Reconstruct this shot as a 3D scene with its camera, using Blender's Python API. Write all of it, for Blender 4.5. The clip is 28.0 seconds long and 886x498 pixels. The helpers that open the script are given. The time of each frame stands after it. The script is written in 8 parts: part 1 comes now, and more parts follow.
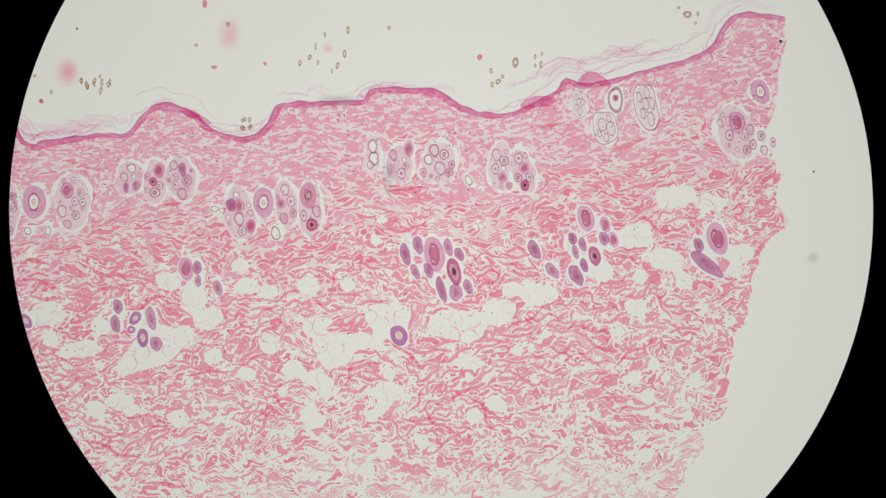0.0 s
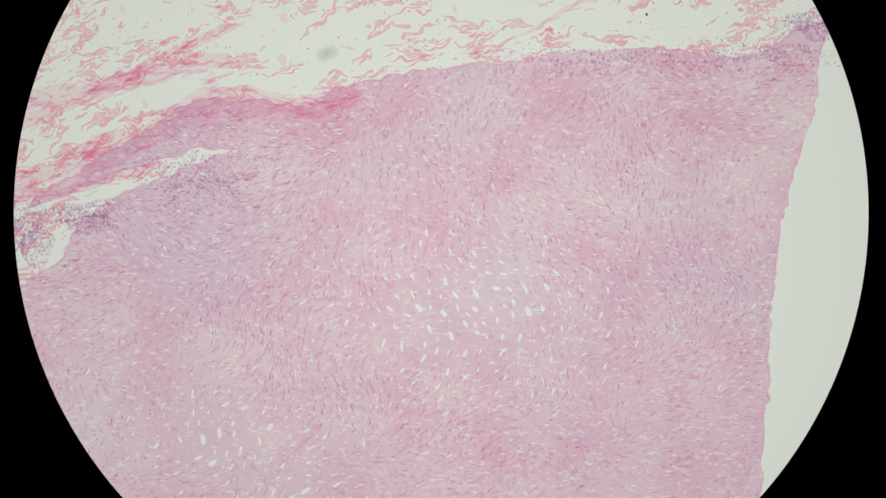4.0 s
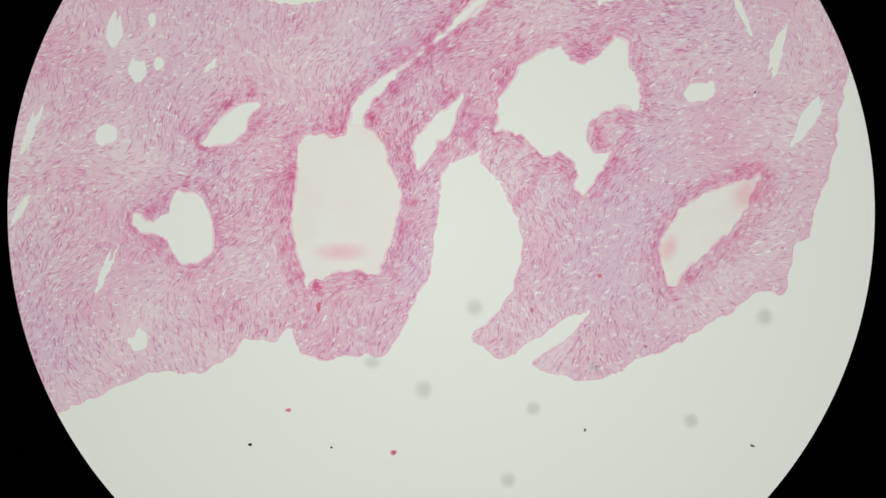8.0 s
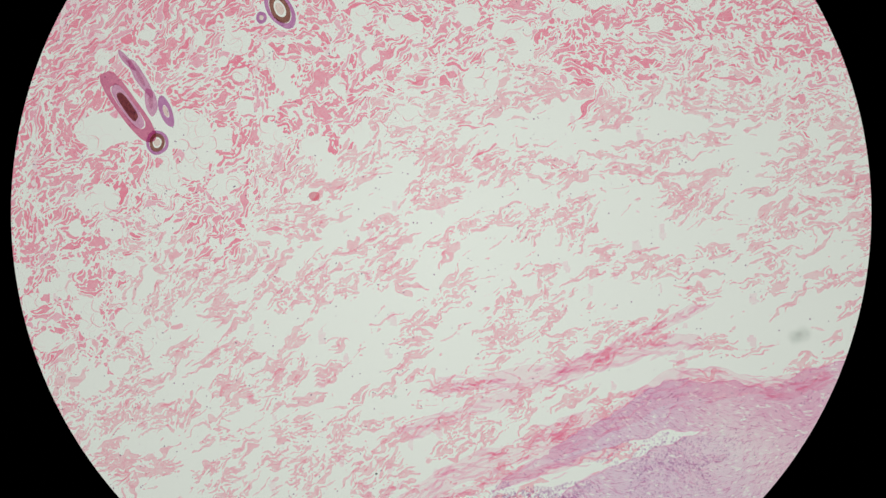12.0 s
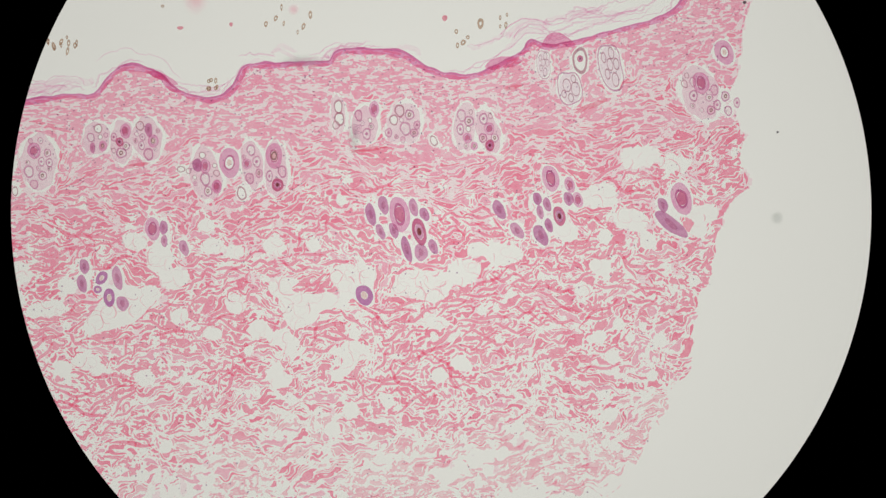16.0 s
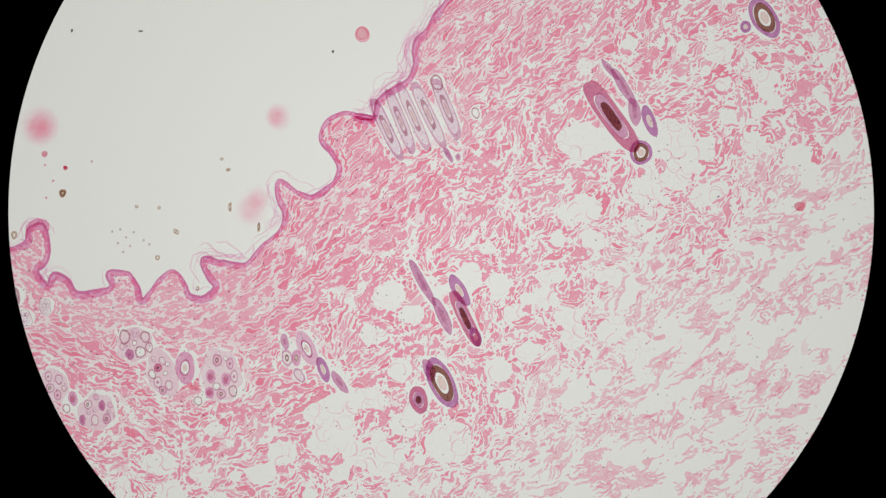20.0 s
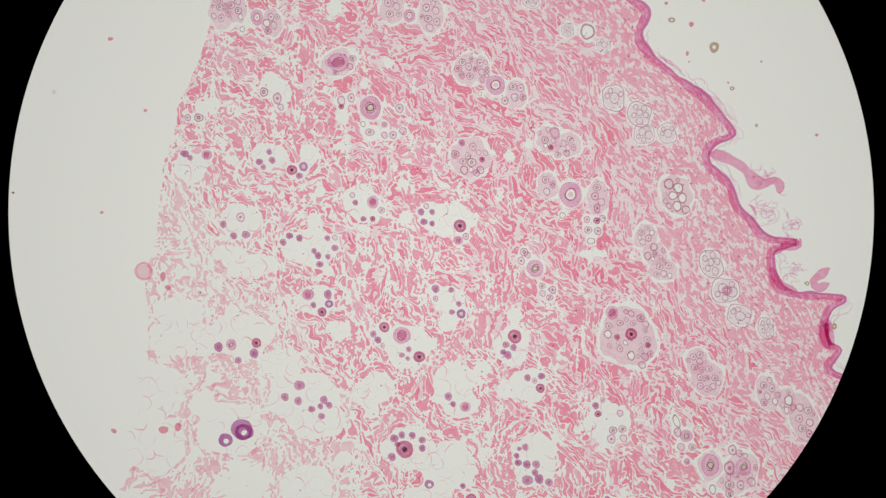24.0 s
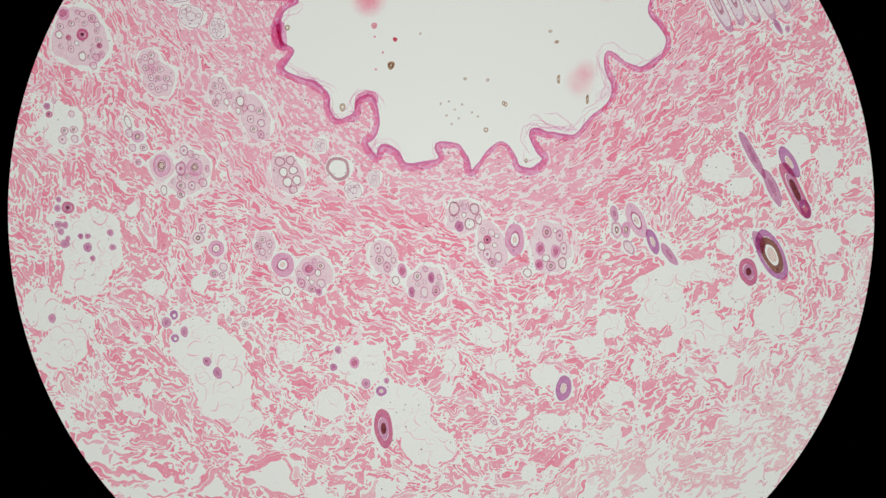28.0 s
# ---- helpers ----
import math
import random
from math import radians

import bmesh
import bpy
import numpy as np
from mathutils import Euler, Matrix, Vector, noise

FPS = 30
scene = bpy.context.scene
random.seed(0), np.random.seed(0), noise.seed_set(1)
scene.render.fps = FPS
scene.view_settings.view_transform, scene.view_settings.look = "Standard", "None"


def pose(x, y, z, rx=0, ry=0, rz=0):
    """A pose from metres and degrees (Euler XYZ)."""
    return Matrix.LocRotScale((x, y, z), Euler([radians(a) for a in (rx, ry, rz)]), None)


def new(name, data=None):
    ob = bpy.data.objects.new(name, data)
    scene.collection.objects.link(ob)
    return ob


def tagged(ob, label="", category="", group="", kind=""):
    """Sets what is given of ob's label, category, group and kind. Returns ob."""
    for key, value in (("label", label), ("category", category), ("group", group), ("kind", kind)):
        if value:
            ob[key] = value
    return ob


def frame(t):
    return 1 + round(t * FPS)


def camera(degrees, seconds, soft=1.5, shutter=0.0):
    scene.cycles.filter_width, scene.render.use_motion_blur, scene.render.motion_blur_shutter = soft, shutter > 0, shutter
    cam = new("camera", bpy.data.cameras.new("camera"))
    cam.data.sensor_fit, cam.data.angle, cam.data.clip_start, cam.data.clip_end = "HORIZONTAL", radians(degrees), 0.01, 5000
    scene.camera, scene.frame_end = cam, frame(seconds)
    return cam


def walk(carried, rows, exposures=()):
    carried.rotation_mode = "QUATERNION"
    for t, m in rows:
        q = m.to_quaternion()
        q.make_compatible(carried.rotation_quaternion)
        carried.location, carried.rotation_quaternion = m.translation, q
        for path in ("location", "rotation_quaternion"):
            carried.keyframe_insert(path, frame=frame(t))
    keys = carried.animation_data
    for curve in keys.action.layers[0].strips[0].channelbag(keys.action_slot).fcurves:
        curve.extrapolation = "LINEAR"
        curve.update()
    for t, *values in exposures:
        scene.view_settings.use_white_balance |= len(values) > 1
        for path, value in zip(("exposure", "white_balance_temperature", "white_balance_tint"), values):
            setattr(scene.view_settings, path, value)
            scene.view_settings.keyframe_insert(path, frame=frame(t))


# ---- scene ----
from mathutils.geometry import delaunay_2d_cdt

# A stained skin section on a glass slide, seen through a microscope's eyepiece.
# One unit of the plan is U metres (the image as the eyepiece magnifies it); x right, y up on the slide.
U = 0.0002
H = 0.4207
PATH = [
    (0, 0, 0), (1.2, 0, 0), (1.5, -3, 1), (2.0, -141, -53), (2.1, -174, -127), (2.2, -208, -187),
    (2.3, -235, -224), (2.4, -251, -298), (2.5, -259, -372), (2.6, -260, -448), (2.7, -258, -483), (2.8, -260, -513),
    (2.9, -271, -570), (3.0, -302, -646), (3.2, -392, -771), (3.4, -498, -927), (3.5, -502, -976), (5.5, -534, -2344),
    (6.0, -587, -2821), (6.4, -740, -3159), (7.0, -976, -3527), (7.5, -978, -3514), (7.6, -970, -3616), (8.0, -984, -3987),
    (8.3, -1056, -4045), (8.4, -1222, -4050), (8.5, -1357, -4058), (8.6, -1499, -4069), (8.7, -1537, -4033), (8.8, -1552, -3913),
    (8.9, -1560, -3778), (9.0, -1570, -3597), (9.1, -1574, -3338), (9.2, -1586, -3222), (9.4, -1590, -3218), (9.6, -1597, -3048),
    (9.7, -1597, -2902), (9.8, -1591, -2636), (10.0, -1507, -2158), (10.1, -1450, -2018), (10.4, -1445, -1969), (10.8, -1409, -1604),
    (11.0, -1388, -1356), (11.2, -1339, -1133), (11.3, -1307, -1013), (11.5, -1300, -849), (12.0, -1320, -733), (12.2, -1291, -604),
    (12.3, -1266, -541), (12.5, -1219, -466), (13.0, -1171, -229), (13.5, -986, -124), (15.5, 72, -69), (16.0, 60, -69),
    (16.5, -207, -83), (16.7, -341, -89), (17.0, -632, -106), (17.2, -821, -115), (17.4, -1040, -128), (17.5, -1157, -134),
    (18.0, -1219, -138), (18.3, -1256, -184), (18.5, -1361, -233), (18.7, -1531, -277), (19.0, -1733, -408), (19.2, -1877, -508),
    (19.5, -2042, -618), (20.0, -2154, -715), (20.5, -2224, -819), (20.8, -2408, -848), (21.0, -2517, -889), (21.5, -2784, -951),
    (21.8, -2953, -960), (22.0, -3076, -963), (22.3, -3244, -852), (22.5, -3288, -753), (24.5, -3717, -410), (25.0, -3719, -410),
    (25.5, -3711, -472), (25.7, -3676, -543), (25.9, -3503, -576), (26.0, -3446, -588), (26.3, -3354, -670), (26.5, -3280, -706),
    (26.8, -3047, -838), (27.0, -2929, -919), (27.2, -2799, -936), (27.5, -2672, -934), (28.0, -2720, -935),
]
EXPOSURES = [(0, -0.14, 6500, 11), (2.2, -0.14, 6500, 10.5), (3, -0.12, 6350, 3.5), (3.5, -0.12, 6350, 4), (5.5, -0.03, 6900, 9), (6.5, -0.05, 6600, 10.5), (8, -0.1, 6450, 5.5), (9, -0.08, 6300, 13), (9.4, -0.06, 6500, 10), (10, -0.01, 7000, 0.5), (10.5, -0.02, 6500, 7),
             (11, -0.02, 6350, 5), (12, -0.13, 6350, 4), (13, -0.12, 6300, 4), (13.5, -0.12, 6450, 9.5), (16, -0.14, 6550, 11.5), (18, -0.13, 6450, 10.5), (19, -0.13, 6400, 11), (20, -0.13, 6400, 12), (21, -0.12, 6350, 11.5), (22, -0.11, 6350, 8.5), (25, -0.16, 6550, 12), (28, -0.12, 6350, 8.5)]
# the phone's lens breathes as it focuses: the whole image grows and shrinks a little
BREATH = [(0, 1.0), (2.2, 1.0), (2.7, 0.992), (3.0, 0.9875), (3.5, 0.988), (5.5, 0.999), (6, 1.001), (7, 1.0), (8, 1.004), (9, 1.003),
          (10, 1.006), (10.5, 1.011), (11, 1.012), (11.5, 1.02), (11.8, 1.0), (12, 0.996), (12.5, 0.985), (13, 0.987), (13.5, 0.992), (15.5, 0.996),
          (17, 0.996), (18, 1.002), (20, 1.002), (21, 1.0), (22, 1.002), (25, 1.002), (26, 1.004), (27, 1.004), (28, 1.003)]
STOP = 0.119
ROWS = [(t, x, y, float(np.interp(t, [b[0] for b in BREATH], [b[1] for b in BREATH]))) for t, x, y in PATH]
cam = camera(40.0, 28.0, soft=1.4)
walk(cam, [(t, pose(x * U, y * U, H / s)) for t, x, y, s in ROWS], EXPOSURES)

world = bpy.data.worlds.new("dark_room")
scene.world = world
world.use_nodes = True
world.node_tree.nodes["Background"].inputs[0].default_value = (0, 0, 0, 1)
world.node_tree.nodes["Background"].inputs[1].default_value = 0.0
scene.cycles.transparent_max_bounces = 32
rng = np.random.default_rng(7)


# ---- materials ----
def nodes_of(name):
    m = bpy.data.materials.new(name)
    m.use_nodes = True
    m.node_tree.nodes.clear()
    return m, m.node_tree.nodes, m.node_tree.links


def stain(name, rgb, alt, size=60.0, detail=7.0, amount=0.6, passes=1, island=0.0, scatter=0.06, stretch=(1, 1, 1), soft_edge=False, random_object=0.0, broad=0.5, tint=None):
    """Dyed tissue: light goes through it and takes on its colour. rgb, alt: what one layer lets through; size: of the
    broad variation, detail: of the grain, both in plan units."""
    m, n, l = nodes_of(name)
    out = n.new("ShaderNodeOutputMaterial")
    co = n.new("ShaderNodeTexCoord")
    geo = n.new("ShaderNodeNewGeometry")
    mapping = n.new("ShaderNodeMapping")
    mapping.inputs["Scale"].default_value = stretch
    l.new(geo.outputs["Position"], mapping.inputs["Vector"])
    big = n.new("ShaderNodeTexNoise")
    big.inputs["Scale"].default_value = 1 / (size * U)
    big.inputs["Detail"].default_value = 3
    fine = n.new("ShaderNodeTexNoise")
    fine.inputs["Scale"].default_value = 1 / (detail * U)
    fine.inputs["Detail"].default_value = 2
    for t in (big, fine):
        l.new(mapping.outputs[0], t.inputs["Vector"])
    blend = n.new("ShaderNodeMath")
    blend.operation = "ADD"
    for t, i, w in ((big, 0, broad), (fine, 1, 1 - broad)):
        k = n.new("ShaderNodeMapRange")
        k.inputs["From Min"].default_value, k.inputs["From Max"].default_value = 0.3, 0.7
        k.inputs["To Min"].default_value, k.inputs["To Max"].default_value = 0.5 - 0.5 * amount - (1 - w) * 0.5, w
        k.inputs["To Min"].default_value = 0.0
        l.new(t.outputs["Fac"], k.inputs["Value"])
        l.new(k.outputs[0], blend.inputs[i])
    fac = blend.outputs[0]
    if island or random_object:
        add = n.new("ShaderNodeMath")
        add.operation = "MULTIPLY_ADD"
        if island:
            l.new(geo.outputs["Random Per Island"], add.inputs[0])
        else:
            info = n.new("ShaderNodeObjectInfo")
            l.new(info.outputs["Random"], add.inputs[0])
        add.inputs[1].default_value = island or random_object
        l.new(fac, add.inputs[2])
        half = n.new("ShaderNodeMath")
        half.operation = "SUBTRACT"
        half.inputs[1].default_value = (island or random_object) / 2
        l.new(add.outputs[0], half.inputs[0])
        fac = half.outputs[0]
    mix = n.new("ShaderNodeMix")
    mix.data_type = "RGBA"
    power = 1 / passes
    mix.inputs["A"].default_value = (*[c ** power for c in rgb], 1)
    mix.inputs["B"].default_value = (*[c ** power for c in alt], 1)
    mix.clamp_factor = True
    l.new(fac, mix.inputs["Factor"])
    colour = mix.outputs["Result"]
    if tint:
        # broad areas that took more of the violet dye, and tiny clear flecks
        for grain, lo, hi, shade, turned in ((380, 0.46, 0.66, tint, 0), (5.5, 0.60, 0.70, (1.0, 0.96, 0.97), 1)):
            spot = n.new("ShaderNodeTexNoise")
            spot.inputs["Scale"].default_value = 1 / (grain * U)
            spot.inputs["Detail"].default_value = 3 if grain > 50 else 1
            if turned:
                turn_ = n.new("ShaderNodeMapping")
                turn_.inputs["Rotation"].default_value = (0, 0, 0.5)
                turn_.inputs["Scale"].default_value = (0.5, 1.2, 1)
                l.new(geo.outputs["Position"], turn_.inputs["Vector"])
                l.new(turn_.outputs[0], spot.inputs["Vector"])
            else:
                l.new(geo.outputs["Position"], spot.inputs["Vector"])
            part_ = n.new("ShaderNodeMapRange")
            part_.inputs["From Min"].default_value, part_.inputs["From Max"].default_value = lo, hi
            part_.inputs["To Max"].default_value = 0.75
            l.new(spot.outputs["Fac"], part_.inputs["Value"])
            over = n.new("ShaderNodeMix")
            over.data_type = "RGBA"
            over.inputs["B"].default_value = (*shade, 1)
            l.new(part_.outputs[0], over.inputs["Factor"])
            l.new(colour, over.inputs["A"])
            colour = over.outputs["Result"]
    if soft_edge:
        grad = n.new("ShaderNodeTexGradient")
        grad.gradient_type = "SPHERICAL"
        l.new(co.outputs["Object"], grad.inputs["Vector"])
        ease = n.new("ShaderNodeMapRange")
        ease.interpolation_type = "SMOOTHSTEP"
        ease.inputs["From Max"].default_value = 0.85
        l.new(grad.outputs["Fac"], ease.inputs["Value"])
        fade = n.new("ShaderNodeMix")
        fade.data_type = "RGBA"
        fade.inputs["A"].default_value = (1, 1, 1, 1)
        l.new(ease.outputs[0], fade.inputs["Factor"])
        l.new(colour, fade.inputs["B"])
        colour = fade.outputs["Result"]
    clear = n.new("ShaderNodeBsdfTransparent")
    l.new(colour, clear.inputs["Color"])
    last = clear.outputs[0]
    if scatter:
        milk = n.new("ShaderNodeBsdfTranslucent")
        l.new(colour, milk.inputs["Color"])
        both = n.new("ShaderNodeMixShader")
        both.inputs[0].default_value = scatter
        l.new(last, both.inputs[1])
        l.new(milk.outputs[0], both.inputs[2])
        last = both.outputs[0]
    l.new(last, out.inputs["Surface"])
    return m


def solid(name, rgb, rough=0.8):
    m, n, l = nodes_of(name)
    out, p, noise_tex, ramp = n.new("ShaderNodeOutputMaterial"), n.new("ShaderNodeBsdfPrincipled"), n.new("ShaderNodeTexNoise"), n.new("ShaderNodeMapRange")
    noise_tex.inputs["Scale"].default_value = 400
    ramp.inputs["To Min"].default_value, ramp.inputs["To Max"].default_value = rough - 0.1, min(1, rough + 0.1)
    l.new(noise_tex.outputs["Fac"], ramp.inputs["Value"])
    l.new(ramp.outputs[0], p.inputs["Roughness"])
    p.inputs["Base Color"].default_value = (*rgb, 1)
    p.inputs["Specular IOR Level"].default_value = 0.1
    l.new(p.outputs[0], out.inputs["Surface"])
    return m


def glass_material():
    m, n, l = nodes_of("slide_glass")
    out, clear, gloss, mix, fres = (n.new("ShaderNode" + k) for k in ("OutputMaterial", "BsdfTransparent", "BsdfGlossy", "MixShader", "Fresnel"))
    clear.inputs["Color"].default_value = (0.985, 0.995, 0.988, 1)
    gloss.inputs["Roughness"].default_value = 0.02
    fres.inputs["IOR"].default_value = 1.3
    l.new(fres.outputs[0], mix.inputs[0])
    l.new(clear.outputs[0], mix.inputs[1])
    l.new(gloss.outputs[0], mix.inputs[2])
    l.new(mix.outputs[0], out.inputs["Surface"])
    return m


def lamp_material():
    """The lamp's ground-glass diffuser, a little brighter in its middle."""
    m, n, l = nodes_of("lamp_diffuser")
    out, em, co, grad, rng_ = (n.new("ShaderNode" + k) for k in ("OutputMaterial", "Emission", "TexCoord", "TexGradient", "MapRange"))
    grad.gradient_type = "SPHERICAL"
    mp = n.new("ShaderNodeMapping")
    mp.inputs["Scale"].default_value = (1 / 0.28, 1 / 0.28, 1)
    l.new(co.outputs["Object"], mp.inputs["Vector"])
    l.new(mp.outputs[0], grad.inputs["Vector"])
    rng_.inputs["From Min"].default_value, rng_.inputs["From Max"].default_value = 0.35, 1.0
    rng_.inputs["To Min"].default_value, rng_.inputs["To Max"].default_value = LAMP_EDGE, LAMP_MIDDLE
    l.new(grad.outputs["Fac"], rng_.inputs["Value"])
    em.inputs["Color"].default_value = LAMP_COLOUR
    l.new(rng_.outputs[0], em.inputs["Strength"])
    l.new(em.outputs[0], out.inputs["Surface"])
    return m


LAMP_COLOUR = (1.01, 1.0, 0.93, 1)
LAMP_MIDDLE, LAMP_EDGE = 0.86, 0.70

COLLAGEN_SHEET = stain("collagen_sheet", (1.0, 0.48, 0.60), (1.0, 0.27, 0.42), 55, 6, scatter=0)
COLLAGEN_ROSE = stain("rose_collagen", (1.0, 0.55, 0.67), (1.0, 0.35, 0.49), 55, 6, scatter=0)
COLLAGEN_FINE = stain("fine_collagen", (1.0, 0.68, 0.79), (1.0, 0.45, 0.60), 60, 6, island=0.0, scatter=0)
COLLAGEN_LOOSE = stain("loose_collagen", (1.0, 0.82, 0.87), (0.99, 0.58, 0.68), 40, 7, scatter=0)
COLLAGEN_DEEP = stain("deep_collagen", (1.0, 0.76, 0.82), (0.99, 0.54, 0.65), 60, 8, island=0.8, scatter=0)
GROUND = stain("papillary_ground", (1.0, 0.94, 0.965), (1.0, 0.77, 0.86), 60, 6, scatter=0, stretch=(0.4, 1.0, 1.0))
EPIDERMIS = stain("epidermis", (0.96, 0.60, 0.79), (0.88, 0.39, 0.65), 40, 6, scatter=0.02)
BASAL = stain("basal_line", (0.90, 0.56, 0.74), (0.80, 0.42, 0.64), 50, 6, scatter=0.02)
FOLD_STAIN = stain("folded_epidermis", (0.97, 0.56, 0.74), (0.89, 0.36, 0.58), 30, 6, scatter=0.02)
HORN = stain("horn_layer", (0.98, 0.88, 0.94), (0.95, 0.72, 0.84), 40, 6, island=0.6, scatter=0)
HORN_SHEET = stain("horn_sheet", (1.0, 0.96, 0.98), (0.99, 0.88, 0.94), 25, 6, scatter=0)
FAT_WALL = stain("fat_cell_wall", (0.99, 0.95, 0.96), (0.98, 0.88, 0.91), 40, 6, scatter=0)
PAD = stain("gland_lobe", (0.99, 0.84, 0.91), (0.95, 0.66, 0.79), 13, 4, random_object=0.4, scatter=0.03)
SHEATH_PALE = stain("pale_sheath", (0.93, 0.62, 0.78), (0.86, 0.40, 0.63), 14, 4, random_object=0.5, scatter=0.03)
SMALL_WALL = stain("small_sheath", (0.87, 0.58, 0.72), (0.72, 0.37, 0.56), 10, 4, random_object=0.6, scatter=0.03)
SMALL_CORE = stain("small_core", (1.0, 0.92, 0.95), (0.94, 0.72, 0.82), 8, 3, random_object=0.6, scatter=0.03)
SHEATH_MID = stain("inner_sheath", (0.74, 0.26, 0.48), (0.60, 0.14, 0.36), 12, 4, random_object=0.5)
SHEATH_DARK = stain("bulb", (0.83, 0.47, 0.66), (0.64, 0.27, 0.50), 12, 4, random_object=0.7)
SHEATH_DEEP = stain("bulb_core", (0.94, 0.78, 0.85), (0.80, 0.52, 0.66), 6, 3)
PURPLE = stain("violet_bulb", (0.71, 0.35, 0.62), (0.53, 0.19, 0.47), 12, 4, random_object=0.5)
RED_SHEATH = stain("magenta_sheath", (0.82, 0.30, 0.46), (0.66, 0.17, 0.34), 12, 4, random_object=0.4)
BROWN = stain("hair_brown", (0.42, 0.20, 0.16), (0.24, 0.09, 0.09), 8, 3)
LUMEN = stain("lumen_cream", (0.95, 0.80, 0.76), (0.88, 0.66, 0.66), 10, 3)
GLAND = stain("gland_tissue", (0.98, 0.88, 0.95), (0.93, 0.72, 0.87), 16, 4, random_object=0.5)
CLEAR = stain("clear_gland", (0.98, 0.91, 0.96), (0.94, 0.78, 0.89), 10, 4, scatter=0)
OUTLINE = stain("bubble_wall", (0.78, 0.50, 0.58), (0.56, 0.31, 0.39), 14, 4)
MASS = stain("nodule", (0.97, 0.82, 0.91), (0.92, 0.53, 0.73), 150, 6, scatter=0.02, broad=0.75, tint=(0.86, 0.66, 0.85))
MASS_RIM = stain("nodule_rim", (1.0, 0.94, 0.965), (0.97, 0.83, 0.90), 60, 6, island=0.8, scatter=0)
MASS_FIBRE = stain("nodule_fibre", (1.0, 0.95, 0.98), (0.89, 0.63, 0.79), 120, 9, island=1.0, scatter=0)
SHED = stain("shed_cell", (0.99, 0.78, 0.88), (0.94, 0.58, 0.74), 20, 5, island=0.8, scatter=0)
RIM = stain("rim", (1.0, 0.88, 0.94), (0.97, 0.72, 0.85), 40, 6, scatter=0)
CAPSULE = stain("capsule", (1.0, 0.88, 0.93), (0.98, 0.72, 0.83), 60, 9, island=0.8, scatter=0)
CAPSULE_BASE = stain("capsule_base", (1.0, 0.91, 0.94), (0.99, 0.79, 0.87), 60, 9, scatter=0)
NODULE_NUCLEUS = stain("nodule_nucleus", (0.84, 0.68, 0.82), (0.66, 0.48, 0.66), 40, 6, island=0.8, scatter=0)
LYMPH = stain("lymphocyte", (0.95, 0.89, 0.94), (0.86, 0.75, 0.86), 40, 6, island=0.8, scatter=0)
NUCLEUS = stain("nucleus", (0.64, 0.44, 0.60), (0.42, 0.26, 0.42), 40, 6, island=0.8, scatter=0)
BLOOD = stain("blood", (1.0, 0.40, 0.50), (0.94, 0.27, 0.38), 30, 6)
CAPILLARY = stain("capillary", (1.0, 0.70, 0.78), (0.92, 0.36, 0.46), 7, 3, scatter=0)
FLUID = stain("pale_fluid", (1.0, 0.98, 0.98), (0.99, 0.90, 0.92), 120, 40, scatter=0)
PINK_SPOT = stain("pink_spot", (1.0, 0.80, 0.85), (1.0, 0.68, 0.76), 20, 8, soft_edge=True, scatter=0)
GREY_SPOT = stain("grey_spot", (0.84, 0.85, 0.84), (0.74, 0.76, 0.75), 20, 8, soft_edge=True, scatter=0)
RED_CELL = stain("red_speck", (0.95, 0.50, 0.57), (0.82, 0.30, 0.40), 10, 3)
HAIR = stain("hair_bit", (0.76, 0.60, 0.50), (0.52, 0.38, 0.30), 8, 3)
DARK = stain("dark_speck", (0.20, 0.18, 0.20), (0.12, 0.10, 0.12), 8, 3)
GLASS, LAMP, BLACK = glass_material(), lamp_material(), solid("black_paint", (0.004, 0.004, 0.004))


# ---- mesh helpers ----
def mesh_np(name, verts, faces, material):
    """A mesh from plan-unit vertices and equal-sided faces (arrays)."""
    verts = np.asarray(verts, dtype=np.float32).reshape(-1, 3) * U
    faces = np.asarray(faces, dtype=np.int32)
    me = bpy.data.meshes.new(name)
    me.vertices.add(len(verts))
    me.vertices.foreach_set("co", verts.ravel())
    me.loops.add(faces.size)
    me.loops.foreach_set("vertex_index", faces.ravel())
    me.polygons.add(len(faces))
    me.polygons.foreach_set("loop_start", np.arange(0, faces.size, faces.shape[1], dtype=np.int32))
    me.update(calc_edges=True)
    me.validate()
    me.polygons.foreach_set("use_smooth", np.ones(len(me.polygons), dtype=bool))
    me.materials.append(material)
    return me


def part_mesh(name, me, parent, label=""):
    ob = new(name, me)
    ob.parent = parent
    return tagged(ob, label)


def thing(name, x, y, label, category, z=0.0, group="", kind=""):
    ob = new(name)
    ob.empty_display_size = 0.002
    ob.location = (x * U, y * U, z * U)
    return tagged(ob, label, category, group, kind)


